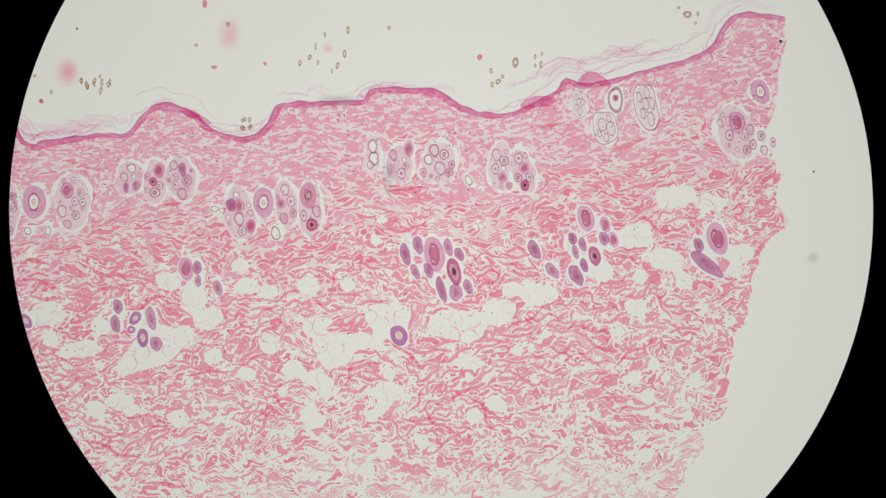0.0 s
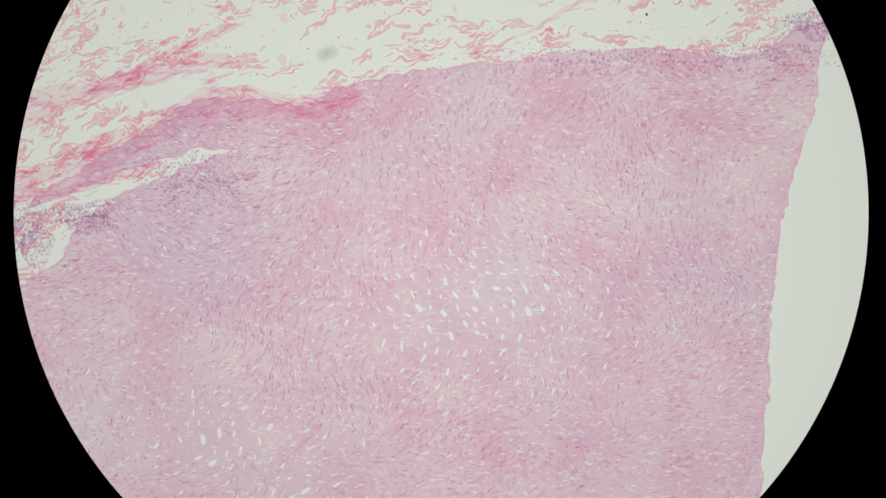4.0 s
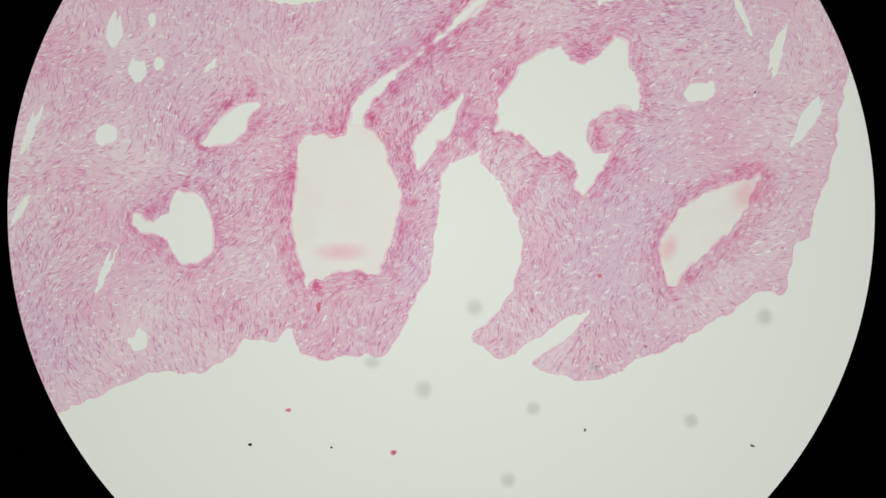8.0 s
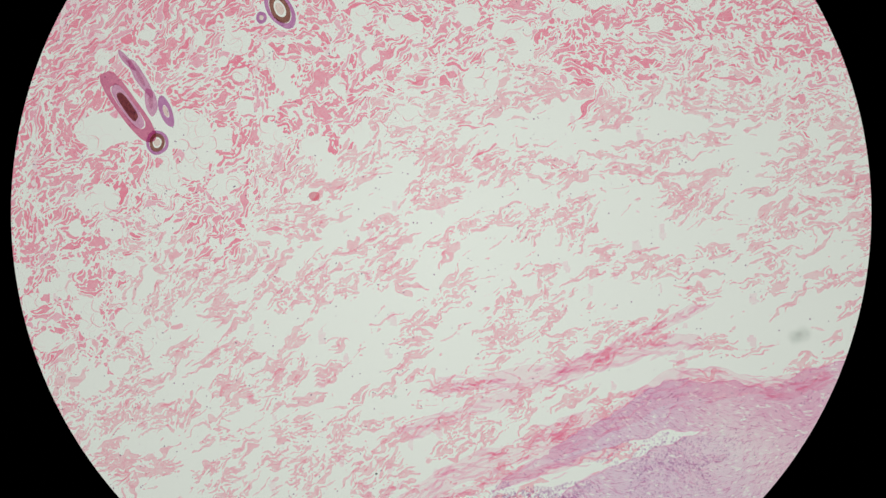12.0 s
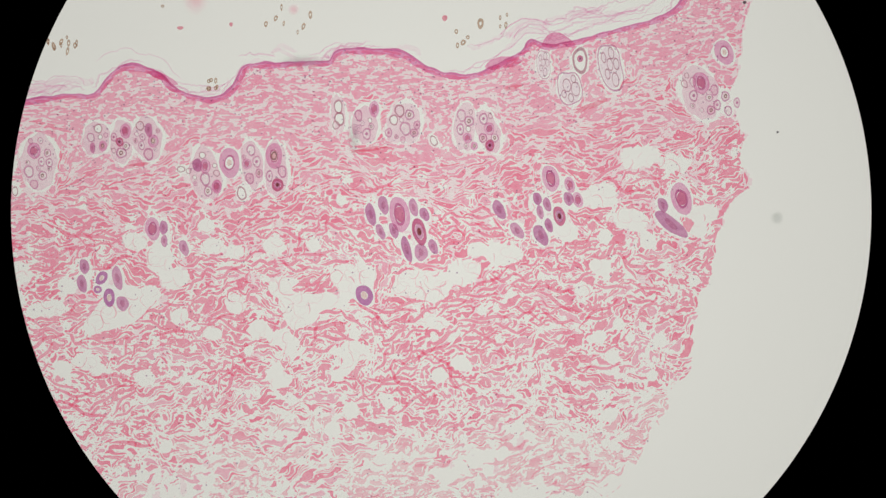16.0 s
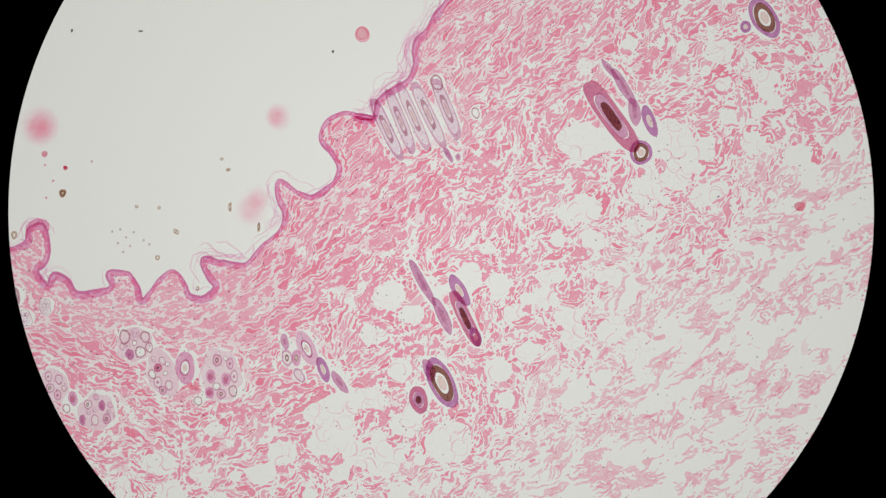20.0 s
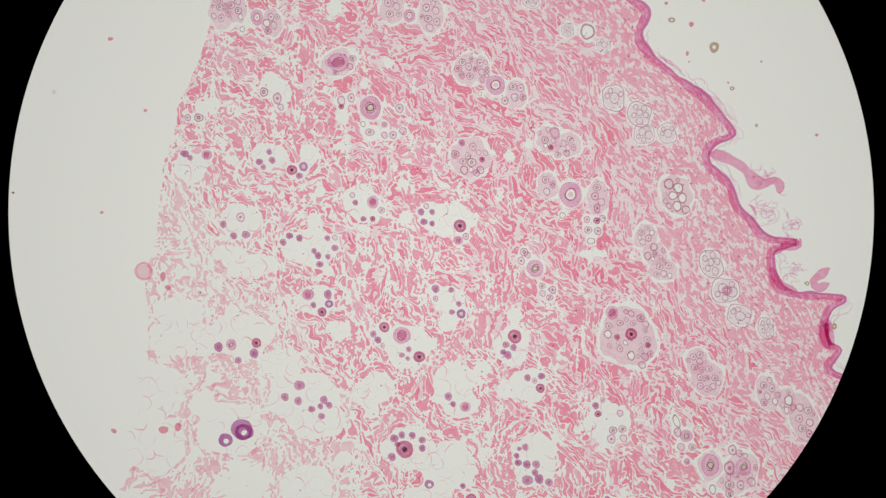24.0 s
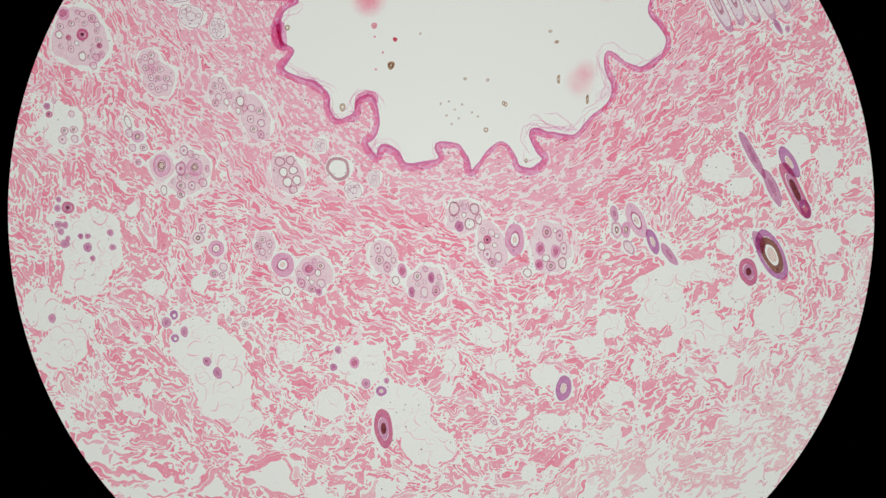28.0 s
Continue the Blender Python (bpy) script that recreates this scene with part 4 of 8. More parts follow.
CLUSTERS.append((-1836, -476, [],
    [(-29, -11, 19, 72, -35, 'L'), (22, -73, 19, 22, 0, 'H'), (-31, 69, 6, 22, -40, 'd'), (-7, 39, 9, 38, -30, 'd'), (11, -3, 10, 26, -10, 'd'), (37, -19, 11, 28, -20, 'o')]))
CLUSTERS.append((-2137, -817, [],
    [(-53, 45, 8, 45, -28, 'd'), (-18, -12, 9, 38, -25, 'd'), (11, 31, 12, 30, -30, 'o'), (21, -17, 12, 52, -25, 'L'), (39, -49, 9, 18, -20, 'o')]))
CLUSTERS.append((-2177, -947, [],
    [(21, 2, 22, 46, -25, 'H'), (-19, -27, 16, 24, -10, 'D'), (-1, 24, 9, 22, -20, 'd')]))
CLUSTERS.append((-2391, -909, [],
    [(3, 23, 15, 32, -25, 'R'), (-35, 35, 7, 14, -10, 'd'), (-31, 7, 9, 16, -10, 's'), (-15, 7, 8, 14, 0, 'B'), (-10, -23, 8, 14, -30, 's'), (31, -13, 9, 24, -20, 'o'), (59, -35, 8, 22, -35, 'd')]))
CLUSTERS.append((-2680, -878, [(-4, -1, 32, 30, 0)],
    [(-21, 12, 9, 14, 0, 'w'), (-4, 16, 9, 10, 0, 'v'), (14, 12, 9, 10, 0, 'w'), (6, -14, 9, 11, 0, 'w'), (21, -6, 7, 9, 0, 'w'), (-12, -18, 8, 9, 0, 'd')]))
CLUSTERS.append((-2570, -937, [(-67, 8, 26, 42, -20), (-25, 23, 24, 38, 0), (35, 3, 34, 46, -12)],
    [(-27, 18, 17, 28, 0, 'R'), (-74, 18, 7, 8, 0, 'D'), (-74, -7, 8, 10, 0, 's'), (-55, -12, 7, 9, 0, 's'), (28, 31, 8, 12, 0, 's'), (50, 25, 7, 10, 0, 's'), (17, 3, 8, 12, 0, 'r'), (43, -2, 8, 12, 0, 'r'), (57, 3, 7, 11, 0, 's'), (15, -25, 8, 10, 0, 'r'), (35, -27, 8, 10, 0, 's'), (55, -22, 8, 10, 0, 'w'), (-5, -39, 8, 8, 0, 'w')]))
CLUSTERS.append((-2786, -976, [(-38, 27, 24, 30, -20), (37, -18, 34, 32, -20)],
    [(-46, 42, 7, 9, 0, 's'), (-28, 37, 7, 9, 0, 's'), (-43, 22, 7, 9, 0, 's'), (-30, 10, 7, 9, 0, 's'), (-4, 4, 8, 13, -10, 'r'), (22, -6, 7, 9, 0, 's'), (46, -8, 6, 9, 0, 'd'), (34, -33, 7, 10, 0, 's'), (54, -31, 7, 10, 0, 's'), (12, -33, 6, 9, 0, 'd'), (-15, -13, 7, 8, 0, 'w')]))
CLUSTERS.append((-2981, -966, [(-14, 4, 26, 26, 0), (-46, 37, 18, 26, 0), (38, -13, 34, 32, 0)],
    [(-14, 4, 20, 21, 0, 'R'), (-49, 47, 6, 7, 0, 's'), (-37, 40, 6, 7, 0, 's'), (-49, 26, 6, 7, 0, 's'), (-57, 36, 6, 7, 0, 's'), (-8, -41, 9, 8, 0, 'w'), (31, -3, 12, 12, 0, 'r'), (51, 2, 7, 8, 0, 's'), (18, -28, 8, 8, 0, 's'), (52, -28, 8, 8, 0, 's'), (36, -38, 7, 7, 0, 's'), (48, -43, 6, 6, 0, 'd')]))
CLUSTERS.append((-3115, -946, [],
    [(6, 12, 14, 14, 0, 'R'), (-25, 30, 10, 11, 0, 's'), (-18, 46, 7, 8, 0, 's'), (18, -20, 8, 8, 0, 's'), (2, -31, 8, 8, 0, 'B'), (16, -35, 6, 6, 0, 's')]))
CLUSTERS.append((-2984, -806, [(-3, 1, 28, 36, -25)],
    [(-16, 21, 9, 9, 0, 'w'), (2, 23, 8, 8, 0, 'w'), (-10, 3, 8, 9, 0, 'w'), (7, 6, 8, 8, 0, 'w'), (-3, -14, 9, 9, 0, 'w'), (13, -11, 8, 9, 0, 'w'), (7, -27, 7, 8, 0, 'w')]))
CLUSTERS.append((-2886, -800, [],
    [(-14, 3, 21, 20, 0, 'w'), (-45, 43, 11, 12, 0, 'v'), (12, -34, 14, 14, -20, 'v'), (48, -14, 10, 14, 0, 'v')]))
CLUSTERS.append((-3071, -690, [(-32, 22, 20, 32, -15), (1, 7, 16, 24, 0), (29, -19, 24, 42, -20)],
    [(-40, 35, 6, 7, 0, 's'), (-26, 30, 6, 7, 0, 's'), (-34, 16, 6, 7, 0, 's'), (-40, 6, 6, 7, 0, 's'), (3, 9, 8, 9, 0, 'w'), (22, -3, 7, 7, 0, 's'), (36, -8, 7, 7, 0, 's'), (21, -22, 7, 7, 0, 's'), (39, -29, 7, 7, 0, 's'), (26, -39, 7, 7, 0, 's')]))
CLUSTERS.append((-3167, -806, [(21, 9, 28, 28, 0), (-36, 13, 22, 26, 0), (6, -15, 30, 20, 0)],
    [(21, 11, 14, 15, 0, 'B'), (-36, 14, 15, 20, 0, 'B'), (-3, 9, 10, 12, 0, 's'), (-32, -28, 6, 9, 0, 'w'), (-3, -20, 8, 8, 0, 's'), (16, -20, 7, 8, 0, 's'), (35, -15, 8, 8, 0, 's'), (-3, -35, 7, 8, 0, 's'), (2, 40, 8, 9, 0, 's'), (14, 34, 6, 7, 0, 's')]))
CLUSTERS.append((-3249, -750, [],
    [(5, 8, 11, 11, 0, 'B'), (-12, 33, 6, 12, -20, 'w'), (-4, -11, 7, 7, 0, 's'), (15, -11, 7, 7, 0, 's'), (6, -36, 6, 6, 0, 'B'), (-10, 14, 7, 8, 0, 's')]))
CLUSTERS.append((-3349, -904, [],
    [(-15, 40, 11, 11, 0, 'D'), (-33, 39, 6, 6, 0, 'd'), (-31, 54, 5, 5, 0, 'd'), (-31, 11, 7, 7, 0, 'd'), (-20, 10, 6, 6, 0, 'd'), (-27, -1, 6, 6, 0, 'd'), (-20, -22, 8, 8, 0, 'd'), (-15, -13, 5, 5, 0, 'd'), (7, -9, 5, 5, 0, 'd'), (19, -9, 5, 5, 0, 'd'), (19, -28, 8, 8, 0, 'd'), (58, -3, 6, 6, 0, 'd'), (62, -28, 6, 6, 0, 'd'), (28, -47, 5, 5, 0, 'd')]))
CLUSTERS.append((-3159, -1092, [],
    [(-23, 44, 7, 8, 0, 'P'), (-36, 31, 8, 10, 0, 'd'), (-5, 15, 7, 9, 0, 'd'), (-21, 4, 7, 7, 0, 'P'), (34, -36, 7, 9, -25, 'd'), (52, -56, 8, 10, -15, 'd')]))
CLUSTERS.append((-2932, -1116, [],
    [(32, 8, 6, 7, 0, 'd'), (24, -22, 6, 7, 0, 'd'), (60, -14, 9, 10, 0, 'r'), (80, -50, 8, 9, 0, 'd'), (106, -63, 9, 9, 0, 'o'), (115, -45, 5, 5, 0, 'd'), (-132, 78, 5, 6, 0, 's'), (-128, 52, 6, 6, 0, 's'), (-155, 59, 5, 5, 0, 's')]))
CLUSTERS.append((-2822, -1243, [],
    [(0, 0, 16, 34, -5, 'D')]))
CLUSTERS.append((-2573, -1202, [],
    [(60, 28, 13, 23, 10, 'o'), (-60, -28, 5, 9, -30, 's')]))
CLUSTERS.append((-3999, -21, [(-47, 6, 20, 30, -20), (-19, 17, 18, 30, -10), (17, -2, 18, 24, 0), (43, -11, 18, 24, 0)],
    [(17, -2, 11, 14, 0, 'R'), (-47, 16, 6, 7, 0, 's'), (-44, -3, 6, 7, 0, 's'), (-16, 26, 6, 7, 0, 's'), (-15, 10, 6, 7, 0, 's'), (41, -1, 6, 7, 0, 's'), (46, -15, 6, 7, 0, 's'), (36, -25, 6, 7, 0, 's'), (-8, -22, 5, 5, 0, 'w')]))
CLUSTERS.append((-3712, -17, [(-38, 9, 22, 26, 0), (-8, -3, 15, 20, 0), (29, -3, 22, 32, 0)],
    [(-8, -3, 10, 12, 0, 'R'), (-45, 19, 7, 7, 0, 's'), (-30, 13, 7, 7, 0, 's'), (-42, 0, 7, 7, 0, 's'), (21, 11, 7, 7, 0, 's'), (37, 6, 7, 7, 0, 's'), (24, -8, 7, 7, 0, 's'), (39, -13, 7, 7, 0, 's'), (27, -23, 7, 7, 0, 's')]))
CLUSTERS.append((-3838, -103, [(-4, 3, 30, 24, -20)],
    [(-4, 3, 19, 16, 0, 'r'), (21, 10, 6, 6, 0, 's'), (-21, 2, 6, 6, 0, 's'), (16, -4, 6, 6, 0, 's'), (-9, -15, 5, 5, 0, 's')]))
CLUSTERS.append((-3783, -196, [],
    [(-4, 18, 19, 20, 0, 'B'), (-54, 30, 7, 9, 0, 's'), (-54, 20, 5, 5, 0, 'D'), (46, 17, 8, 8, 0, 's'), (-17, -10, 5, 5, 0, 'w'), (20, -11, 6, 6, 0, 'B'), (35, -29, 7, 7, 0, 's'), (52, -22, 7, 7, 0, 's'), (-5, -24, 8, 7, 0, 's'), (-37, 35, 7, 8, 0, 's'), (20, -29, 6, 6, 0, 's')]))
CLUSTERS.append((-4039, -208, [],
    [(69, 57, 7, 9, 0, 's'), (92, 46, 8, 10, 0, 's'), (98, 31, 6, 6, 0, 's'), (-43, 13, 8, 8, 0, 's'), (-62, 13, 6, 6, 0, 's'), (-67, -49, 8, 6, 0, 'd'), (-29, -51, 9, 9, 0, 'r'), (-58, -56, 5, 5, 0, 'd')]))
CLUSTERS.append((-3581, -133, [(-41, 21, 22, 28, 0), (-15, 21, 15, 25, 0), (9, -7, 22, 20, 0), (45, -21, 18, 26, 0)],
    [(9, -6, 17, 17, 0, 'R'), (-48, 33, 6, 7, 0, 's'), (-37, 26, 6, 7, 0, 's'), (-49, 11, 6, 7, 0, 'B'), (-35, 9, 6, 7, 0, 's'), (-18, 32, 6, 7, 0, 's'), (-15, 16, 6, 7, 0, 's'), (39, -9, 7, 7, 0, 's'), (52, -11, 7, 7, 0, 's'), (42, -27, 7, 7, 0, 's'), (56, -27, 6, 7, 0, 's'), (25, -33, 7, 7, 0, 's'), (-18, -21, 4, 4, 0, 'w')]))
CLUSTERS.append((-3616, -267, [(1, 5, 36, 34, 0)],
    [(-14, 29, 6, 6, 0, 'd'), (-25, 9, 7, 8, 0, 's'), (5, 22, 7, 7, 0, 's'), (-10, -18, 7, 8, 0, 'w'), (3, -5, 8, 8, 0, 's'), (21, 0, 5, 5, 0, 'D'), (18, -18, 7, 7, 0, 's'), (-12, -3, 6, 6, 0, 's'), (11, -23, 7, 6, 0, 's')]))
CLUSTERS.append((-3943, -276, [],
    [(-35, 5, 6, 6, 0, 'd'), (-28, -4, 5, 5, 0, 'd'), (-13, 8, 6, 6, 0, 'd'), (21, -9, 9, 9, 0, 'D'), (41, -3, 8, 8, 0, 'o'), (-18, 22, 5, 5, 0, 'd'), (34, -19, 6, 6, 0, 'd')]))
CLUSTERS.append((-3794, -350, [],
    [(11, 10, 10, 11, 0, 'r'), (-19, 9, 5, 5, 0, 'd'), (-5, -19, 5, 5, 0, 'd'), (11, -19, 5, 5, 0, 'D'), (-24, 22, 5, 5, 0, 's'), (26, -4, 6, 6, 0, 's')]))
CLUSTERS.append((-3668, -375, [],
    [(-32, 18, 6, 6, 0, 'd'), (-23, 28, 5, 5, 0, 's'), (-27, 1, 6, 6, 0, 'd'), (-13, -2, 5, 5, 0, 'd'), (35, -6, 11, 11, 0, 'D'), (32, -31, 8, 8, 0, 'r'), (45, -24, 6, 6, 0, 's'), (-13, 18, 5, 5, 0, 'd')]))
CLUSTERS.append((-3465, -239, [(-15, 6, 22, 24, 0), (18, -2, 24, 22, 0)],
    [(-5, 18, 9, 10, 0, 's'), (-22, 6, 6, 7, 0, 's'), (-12, -7, 5, 5, 0, 'D'), (10, 0, 5, 6, 0, 's'), (21, 6, 6, 7, 0, 's'), (27, -7, 5, 6, 0, 's'), (15, -17, 6, 6, 0, 's'), (0, -20, 6, 6, 0, 's'), (-32, 18, 4, 4, 0, 'w')]))
CLUSTERS.append((-3428, -345, [(-15, 18, 26, 28, 0), (-54, 33, 18, 24, 0), (32, 15, 18, 30, 0)],
    [(-15, 18, 20, 22, 0, 'R'), (-58, 43, 6, 7, 0, 's'), (-46, 35, 6, 7, 0, 'B'), (-56, 23, 6, 7, 0, 's'), (30, 30, 7, 7, 0, 's'), (27, 15, 7, 7, 0, 's'), (38, 5, 7, 7, 0, 's'), (-29, -18, 5, 6, 0, 'w'), (13, -25, 6, 6, 0, 's'), (30, -27, 6, 6, 0, 'D'), (15, -43, 7, 7, 0, 's'), (32, -45, 7, 7, 0, 's'), (40, -23, 6, 6, 0, 's'), (20, -62, 7, 6, 0, 'w')]))
CLUSTERS.append((-3501, -466, [],
    [(-3, 12, 15, 15, 0, 'B'), (-22, 40, 7, 8, 0, 's'), (-27, 25, 7, 7, 0, 's'), (-16, 35, 6, 6, 0, 's'), (9, -18, 6, 6, 0, 's'), (27, -25, 7, 7, 0, 's'), (10, -31, 6, 6, 0, 's'), (22, -38, 6, 6, 0, 's')]))
CLUSTERS.append((-4018, -384, [],
    [(-22, 6, 6, 6, 0, 'd'), (-4, -14, 6, 6, 0, 'd'), (17, -12, 7, 7, 0, 'd'), (8, 18, 8, 8, 0, 's')]))
CLUSTERS.append((-3882, -417, [],
    [(-55, 8, 6, 6, 0, 'd'), (-44, 19, 6, 6, 0, 'd'), (-27, 15, 6, 6, 0, 'd'), (21, 15, 5, 5, 0, 'd'), (34, -2, 6, 6, 0, 'd'), (5, -15, 6, 6, 0, 'd'), (22, -17, 5, 5, 0, 'd'), (8, -30, 6, 6, 0, 'd'), (-2, -7, 5, 5, 0, 'd'), (34, 16, 5, 5, 0, 's')]))
CLUSTERS.append((-3873, -512, [],
    [(-21, 13, 10, 10, 0, 'r'), (13, 13, 7, 8, 0, 'd'), (-12, -5, 5, 5, 0, 'd'), (15, -3, 7, 7, 0, 'o'), (3, -17, 8, 8, 0, 'D')]))
CLUSTERS.append((-3652, -510, [],
    [(-23, 21, 7, 7, 0, 'd'), (4, 19, 5, 5, 0, 'd'), (-23, 4, 5, 5, 0, 's'), (17, -5, 5, 5, 0, 'd'), (5, -19, 5, 5, 0, 'd'), (21, -22, 8, 8, 0, 'o')]))
CLUSTERS.append((-3744, -585, [],
    [(-19, 30, 9, 9, 0, 'D'), (11, 16, 15, 15, 0, 'r'), (-38, 18, 6, 6, 0, 'd'), (-30, 8, 6, 6, 0, 'd'), (11, -18, 5, 5, 0, 'd'), (23, -8, 5, 5, 0, 'd'), (21, -24, 4, 4, 0, 'd'), (41, -21, 10, 10, 0, 'D'), (-22, -2, 4, 5, 0, 's')]))
CLUSTERS.append((-3549, -589, [],
    [(10, 18, 12, 12, 0, 'D'), (-5, 4, 6, 6, 0, 'd'), (8, -1, 6, 6, 0, 'd'), (-2, -14, 7, 7, 0, 'd'), (-10, -9, 5, 5, 0, 'd')]))
CLUSTERS.append((-4012, -594, [],
    [(-36, 5, 8, 8, 0, 'd'), (-14, 9, 9, 10, 0, 'B'), (29, 12, 8, 9, 0, 'D'), (25, -6, 8, 8, 0, 'd'), (-2, -18, 6, 6, 0, 'd')]))
CLUSTERS.append((-3889, -684, [],
    [(-20, 29, 9, 9, 0, 'd'), (-22, 2, 7, 7, 0, 'd'), (-45, 9, 7, 7, 0, 'd'), (1, -12, 6, 6, 0, 'd'), (22, 4, 7, 7, 0, 'd'), (31, -5, 6, 6, 0, 'd'), (18, -24, 6, 6, 0, 'd'), (16, -7, 5, 5, 0, 'd')]))
CLUSTERS.append((-4022, -740, [],
    [(14, 9, 19, 18, 0, 'P'), (-14, -9, 12, 12, 0, 'P')]))
CLUSTERS.append((-3641, -684, [],
    [(-12, 10, 7, 7, 0, 'd'), (-4, -3, 5, 5, 0, 'd'), (17, -8, 9, 9, 0, 'r')]))
CLUSTERS.append((-3502, -647, [],
    [(-15, 5, 6, 6, 0, 'd'), (7, -13, 8, 8, 0, 'D'), (9, 8, 6, 6, 0, 'd'), (-3, 0, 5, 5, 0, 's')]))
CLUSTERS.append((-3726, -755, [],
    [(-2, -10, 15, 15, 0, 'D'), (-20, 9, 7, 7, 0, 'd'), (-7, 15, 6, 6, 0, 'd'), (11, 14, 6, 6, 0, 'd'), (28, 6, 6, 6, 0, 'd'), (28, -8, 6, 6, 0, 'd'), (-24, -23, 7, 7, 0, 'd'), (-15, -1, 5, 5, 0, 'd')]))
CLUSTERS.append((-3514, -793, [],
    [(-7, 32, 6, 6, 0, 'd'), (-22, 17, 5, 5, 0, 'd'), (-19, 5, 6, 6, 0, 'd'), (-4, 2, 7, 7, 0, 'd'), (12, 2, 7, 7, 0, 'd'), (-3, -25, 9, 9, 0, 'd'), (17, -23, 8, 8, 0, 'd'), (34, -29, 7, 7, 0, 'd'), (-17, 29, 4, 4, 0, 'd'), (10, -12, 6, 6, 0, 'd')]))
CLUSTERS.append((-3374, -716, [],
    [(-26, 26, 6, 6, 0, 'd'), (-22, 12, 6, 6, 0, 'D'), (-14, 36, 5, 5, 0, 's'), (16, 13, 6, 6, 0, 's'), (20, -14, 7, 7, 0, 's'), (1, -31, 8, 8, 0, 's'), (22, -30, 7, 7, 0, 's'), (4, -16, 7, 7, 0, 's')]))
CLUSTERS.append((-3381, -119, [],
    [(12, -42, 20, 22, 0, 'v'), (56, -70, 21, 20, 20, 'v'), (64, -104, 17, 18, 0, 'v'), (104, -103, 16, 17, -20, 'v'), (-67, 75, 11, 12, 0, 'v'), (-33, 72, 12, 15, 0, 'w'), (-5, 49, 13, 12, 0, 'v'), (-130, 124, 15, 12, 0, 'v')]))
CLUSTERS.append((-3260, -331, [(-2, 3, 28, 36, -20)],
    [(-14, 22, 9, 9, 0, 'w'), (2, 15, 9, 9, 0, 'w'), (-7, 2, 8, 8, 0, 'w'), (9, -2, 8, 9, 0, 'w'), (0, -16, 8, 9, 0, 'w'), (15, -22, 7, 8, 0, 'w')]))
CLUSTERS.append((-3299, -431, [(-15, 31, 20, 24, 0), (1, 2, 22, 20, 0), (16, -25, 24, 22, 0)],
    [(1, 2, 6, 6, 0, 'B'), (-22, 39, 6, 6, 0, 's'), (-10, 29, 6, 6, 0, 's'), (-20, 22, 6, 6, 0, 's'), (9, -20, 6, 6, 0, 's'), (24, -18, 6, 6, 0, 's'), (16, -32, 6, 6, 0, 's'), (4, -33, 5, 5, 0, 's')]))
CLUSTERS.append((-3162, -504, [],
    [(-39, 58, 20, 24, -10, 'v'), (-15, 12, 24, 22, 0, 'v'), (9, -31, 22, 18, 20, 'v'), (55, -52, 14, 18, 0, 'v'), (-12, 12, 9, 9, 0, 'R')]))
CLUSTERS.append((-3345, -578, [(1, 6, 50, 56, -30)],
    [(-27, 48, 11, 12, 0, 'r'), (6, 11, 10, 11, 0, 'D'), (-34, 11, 7, 7, 0, 'w'), (-18, 6, 5, 5, 0, 'D'), (35, -8, 5, 5, 0, 'D'), (6, -26, 7, 8, 0, 'w'), (30, -28, 7, 7, 0, 's'), (-13, 30, 6, 6, 0, 's'), (39, -23, 6, 6, 0, 's'), (25, -42, 7, 7, 0, 's'), (-32, 25, 6, 6, 0, 's'), (-13, -14, 6, 6, 0, 's')]))
CLUSTERS.append((-3215, -636, [(-11, 22, 20, 24, 0), (8, -8, 28, 30, -10)],
    [(6, -6, 6, 6, 0, 'B'), (-17, 30, 6, 6, 0, 's'), (-6, 22, 6, 6, 0, 's'), (-15, 12, 6, 6, 0, 's'), (-5, -20, 6, 6, 0, 's'), (17, -21, 6, 6, 0, 's'), (20, -6, 6, 6, 0, 's'), (6, -25, 6, 6, 0, 's')]))
CLUSTERS.append((-3917, -893, [],
    [(-8, 24, 16, 21, 0, 'r'), (-6, -12, 9, 9, 0, 'P'), (13, -13, 10, 9, 0, 'P')]))
CLUSTERS.append((-3688, -854, [],
    [(-66, -90, 15, 12, 30, 'P'), (2, 29, 8, 8, 0, 'P'), (74, 3, 10, 10, 0, 'D'), (60, 26, 5, 5, 0, 'd'), (91, -20, 5, 5, 0, 'd'), (67, -31, 5, 5, 0, 'd'), (87, -36, 8, 8, 0, 'o'), (-316, 119, 16, 14, 0, 'P')]))
CLUSTERS.append((-3391, -1054, [],
    [(0, 0, 7, 8, 0, 'd')]))
SPECK_PLACES_1 = [
    (-230, 331, 3, 6, 20, 'h'), (-220, 350, 2, 6, 0, 'h'), (-216, 322, 2, 5, 10, 'h'), (-204, 370, 2, 5, 0, 'h'), (-164, 378, 3, 7, 0, 'h'), (-170, 337, 3, 8, 0, 'h'),
    (-182, 317, 3, 7, 15, 'h'), (-192, 307, 2, 4, 0, 'h'), (-247, 321, 3, 6, 10, 'h'), (-93, 382, 3, 4, 0, 'h'), (-199, 346, 9, 9, 0, 'p'), (-426, 352, 3, 3, 0, 'h'),
    (-371, 388, 3, 5, 0, 'h'),
]
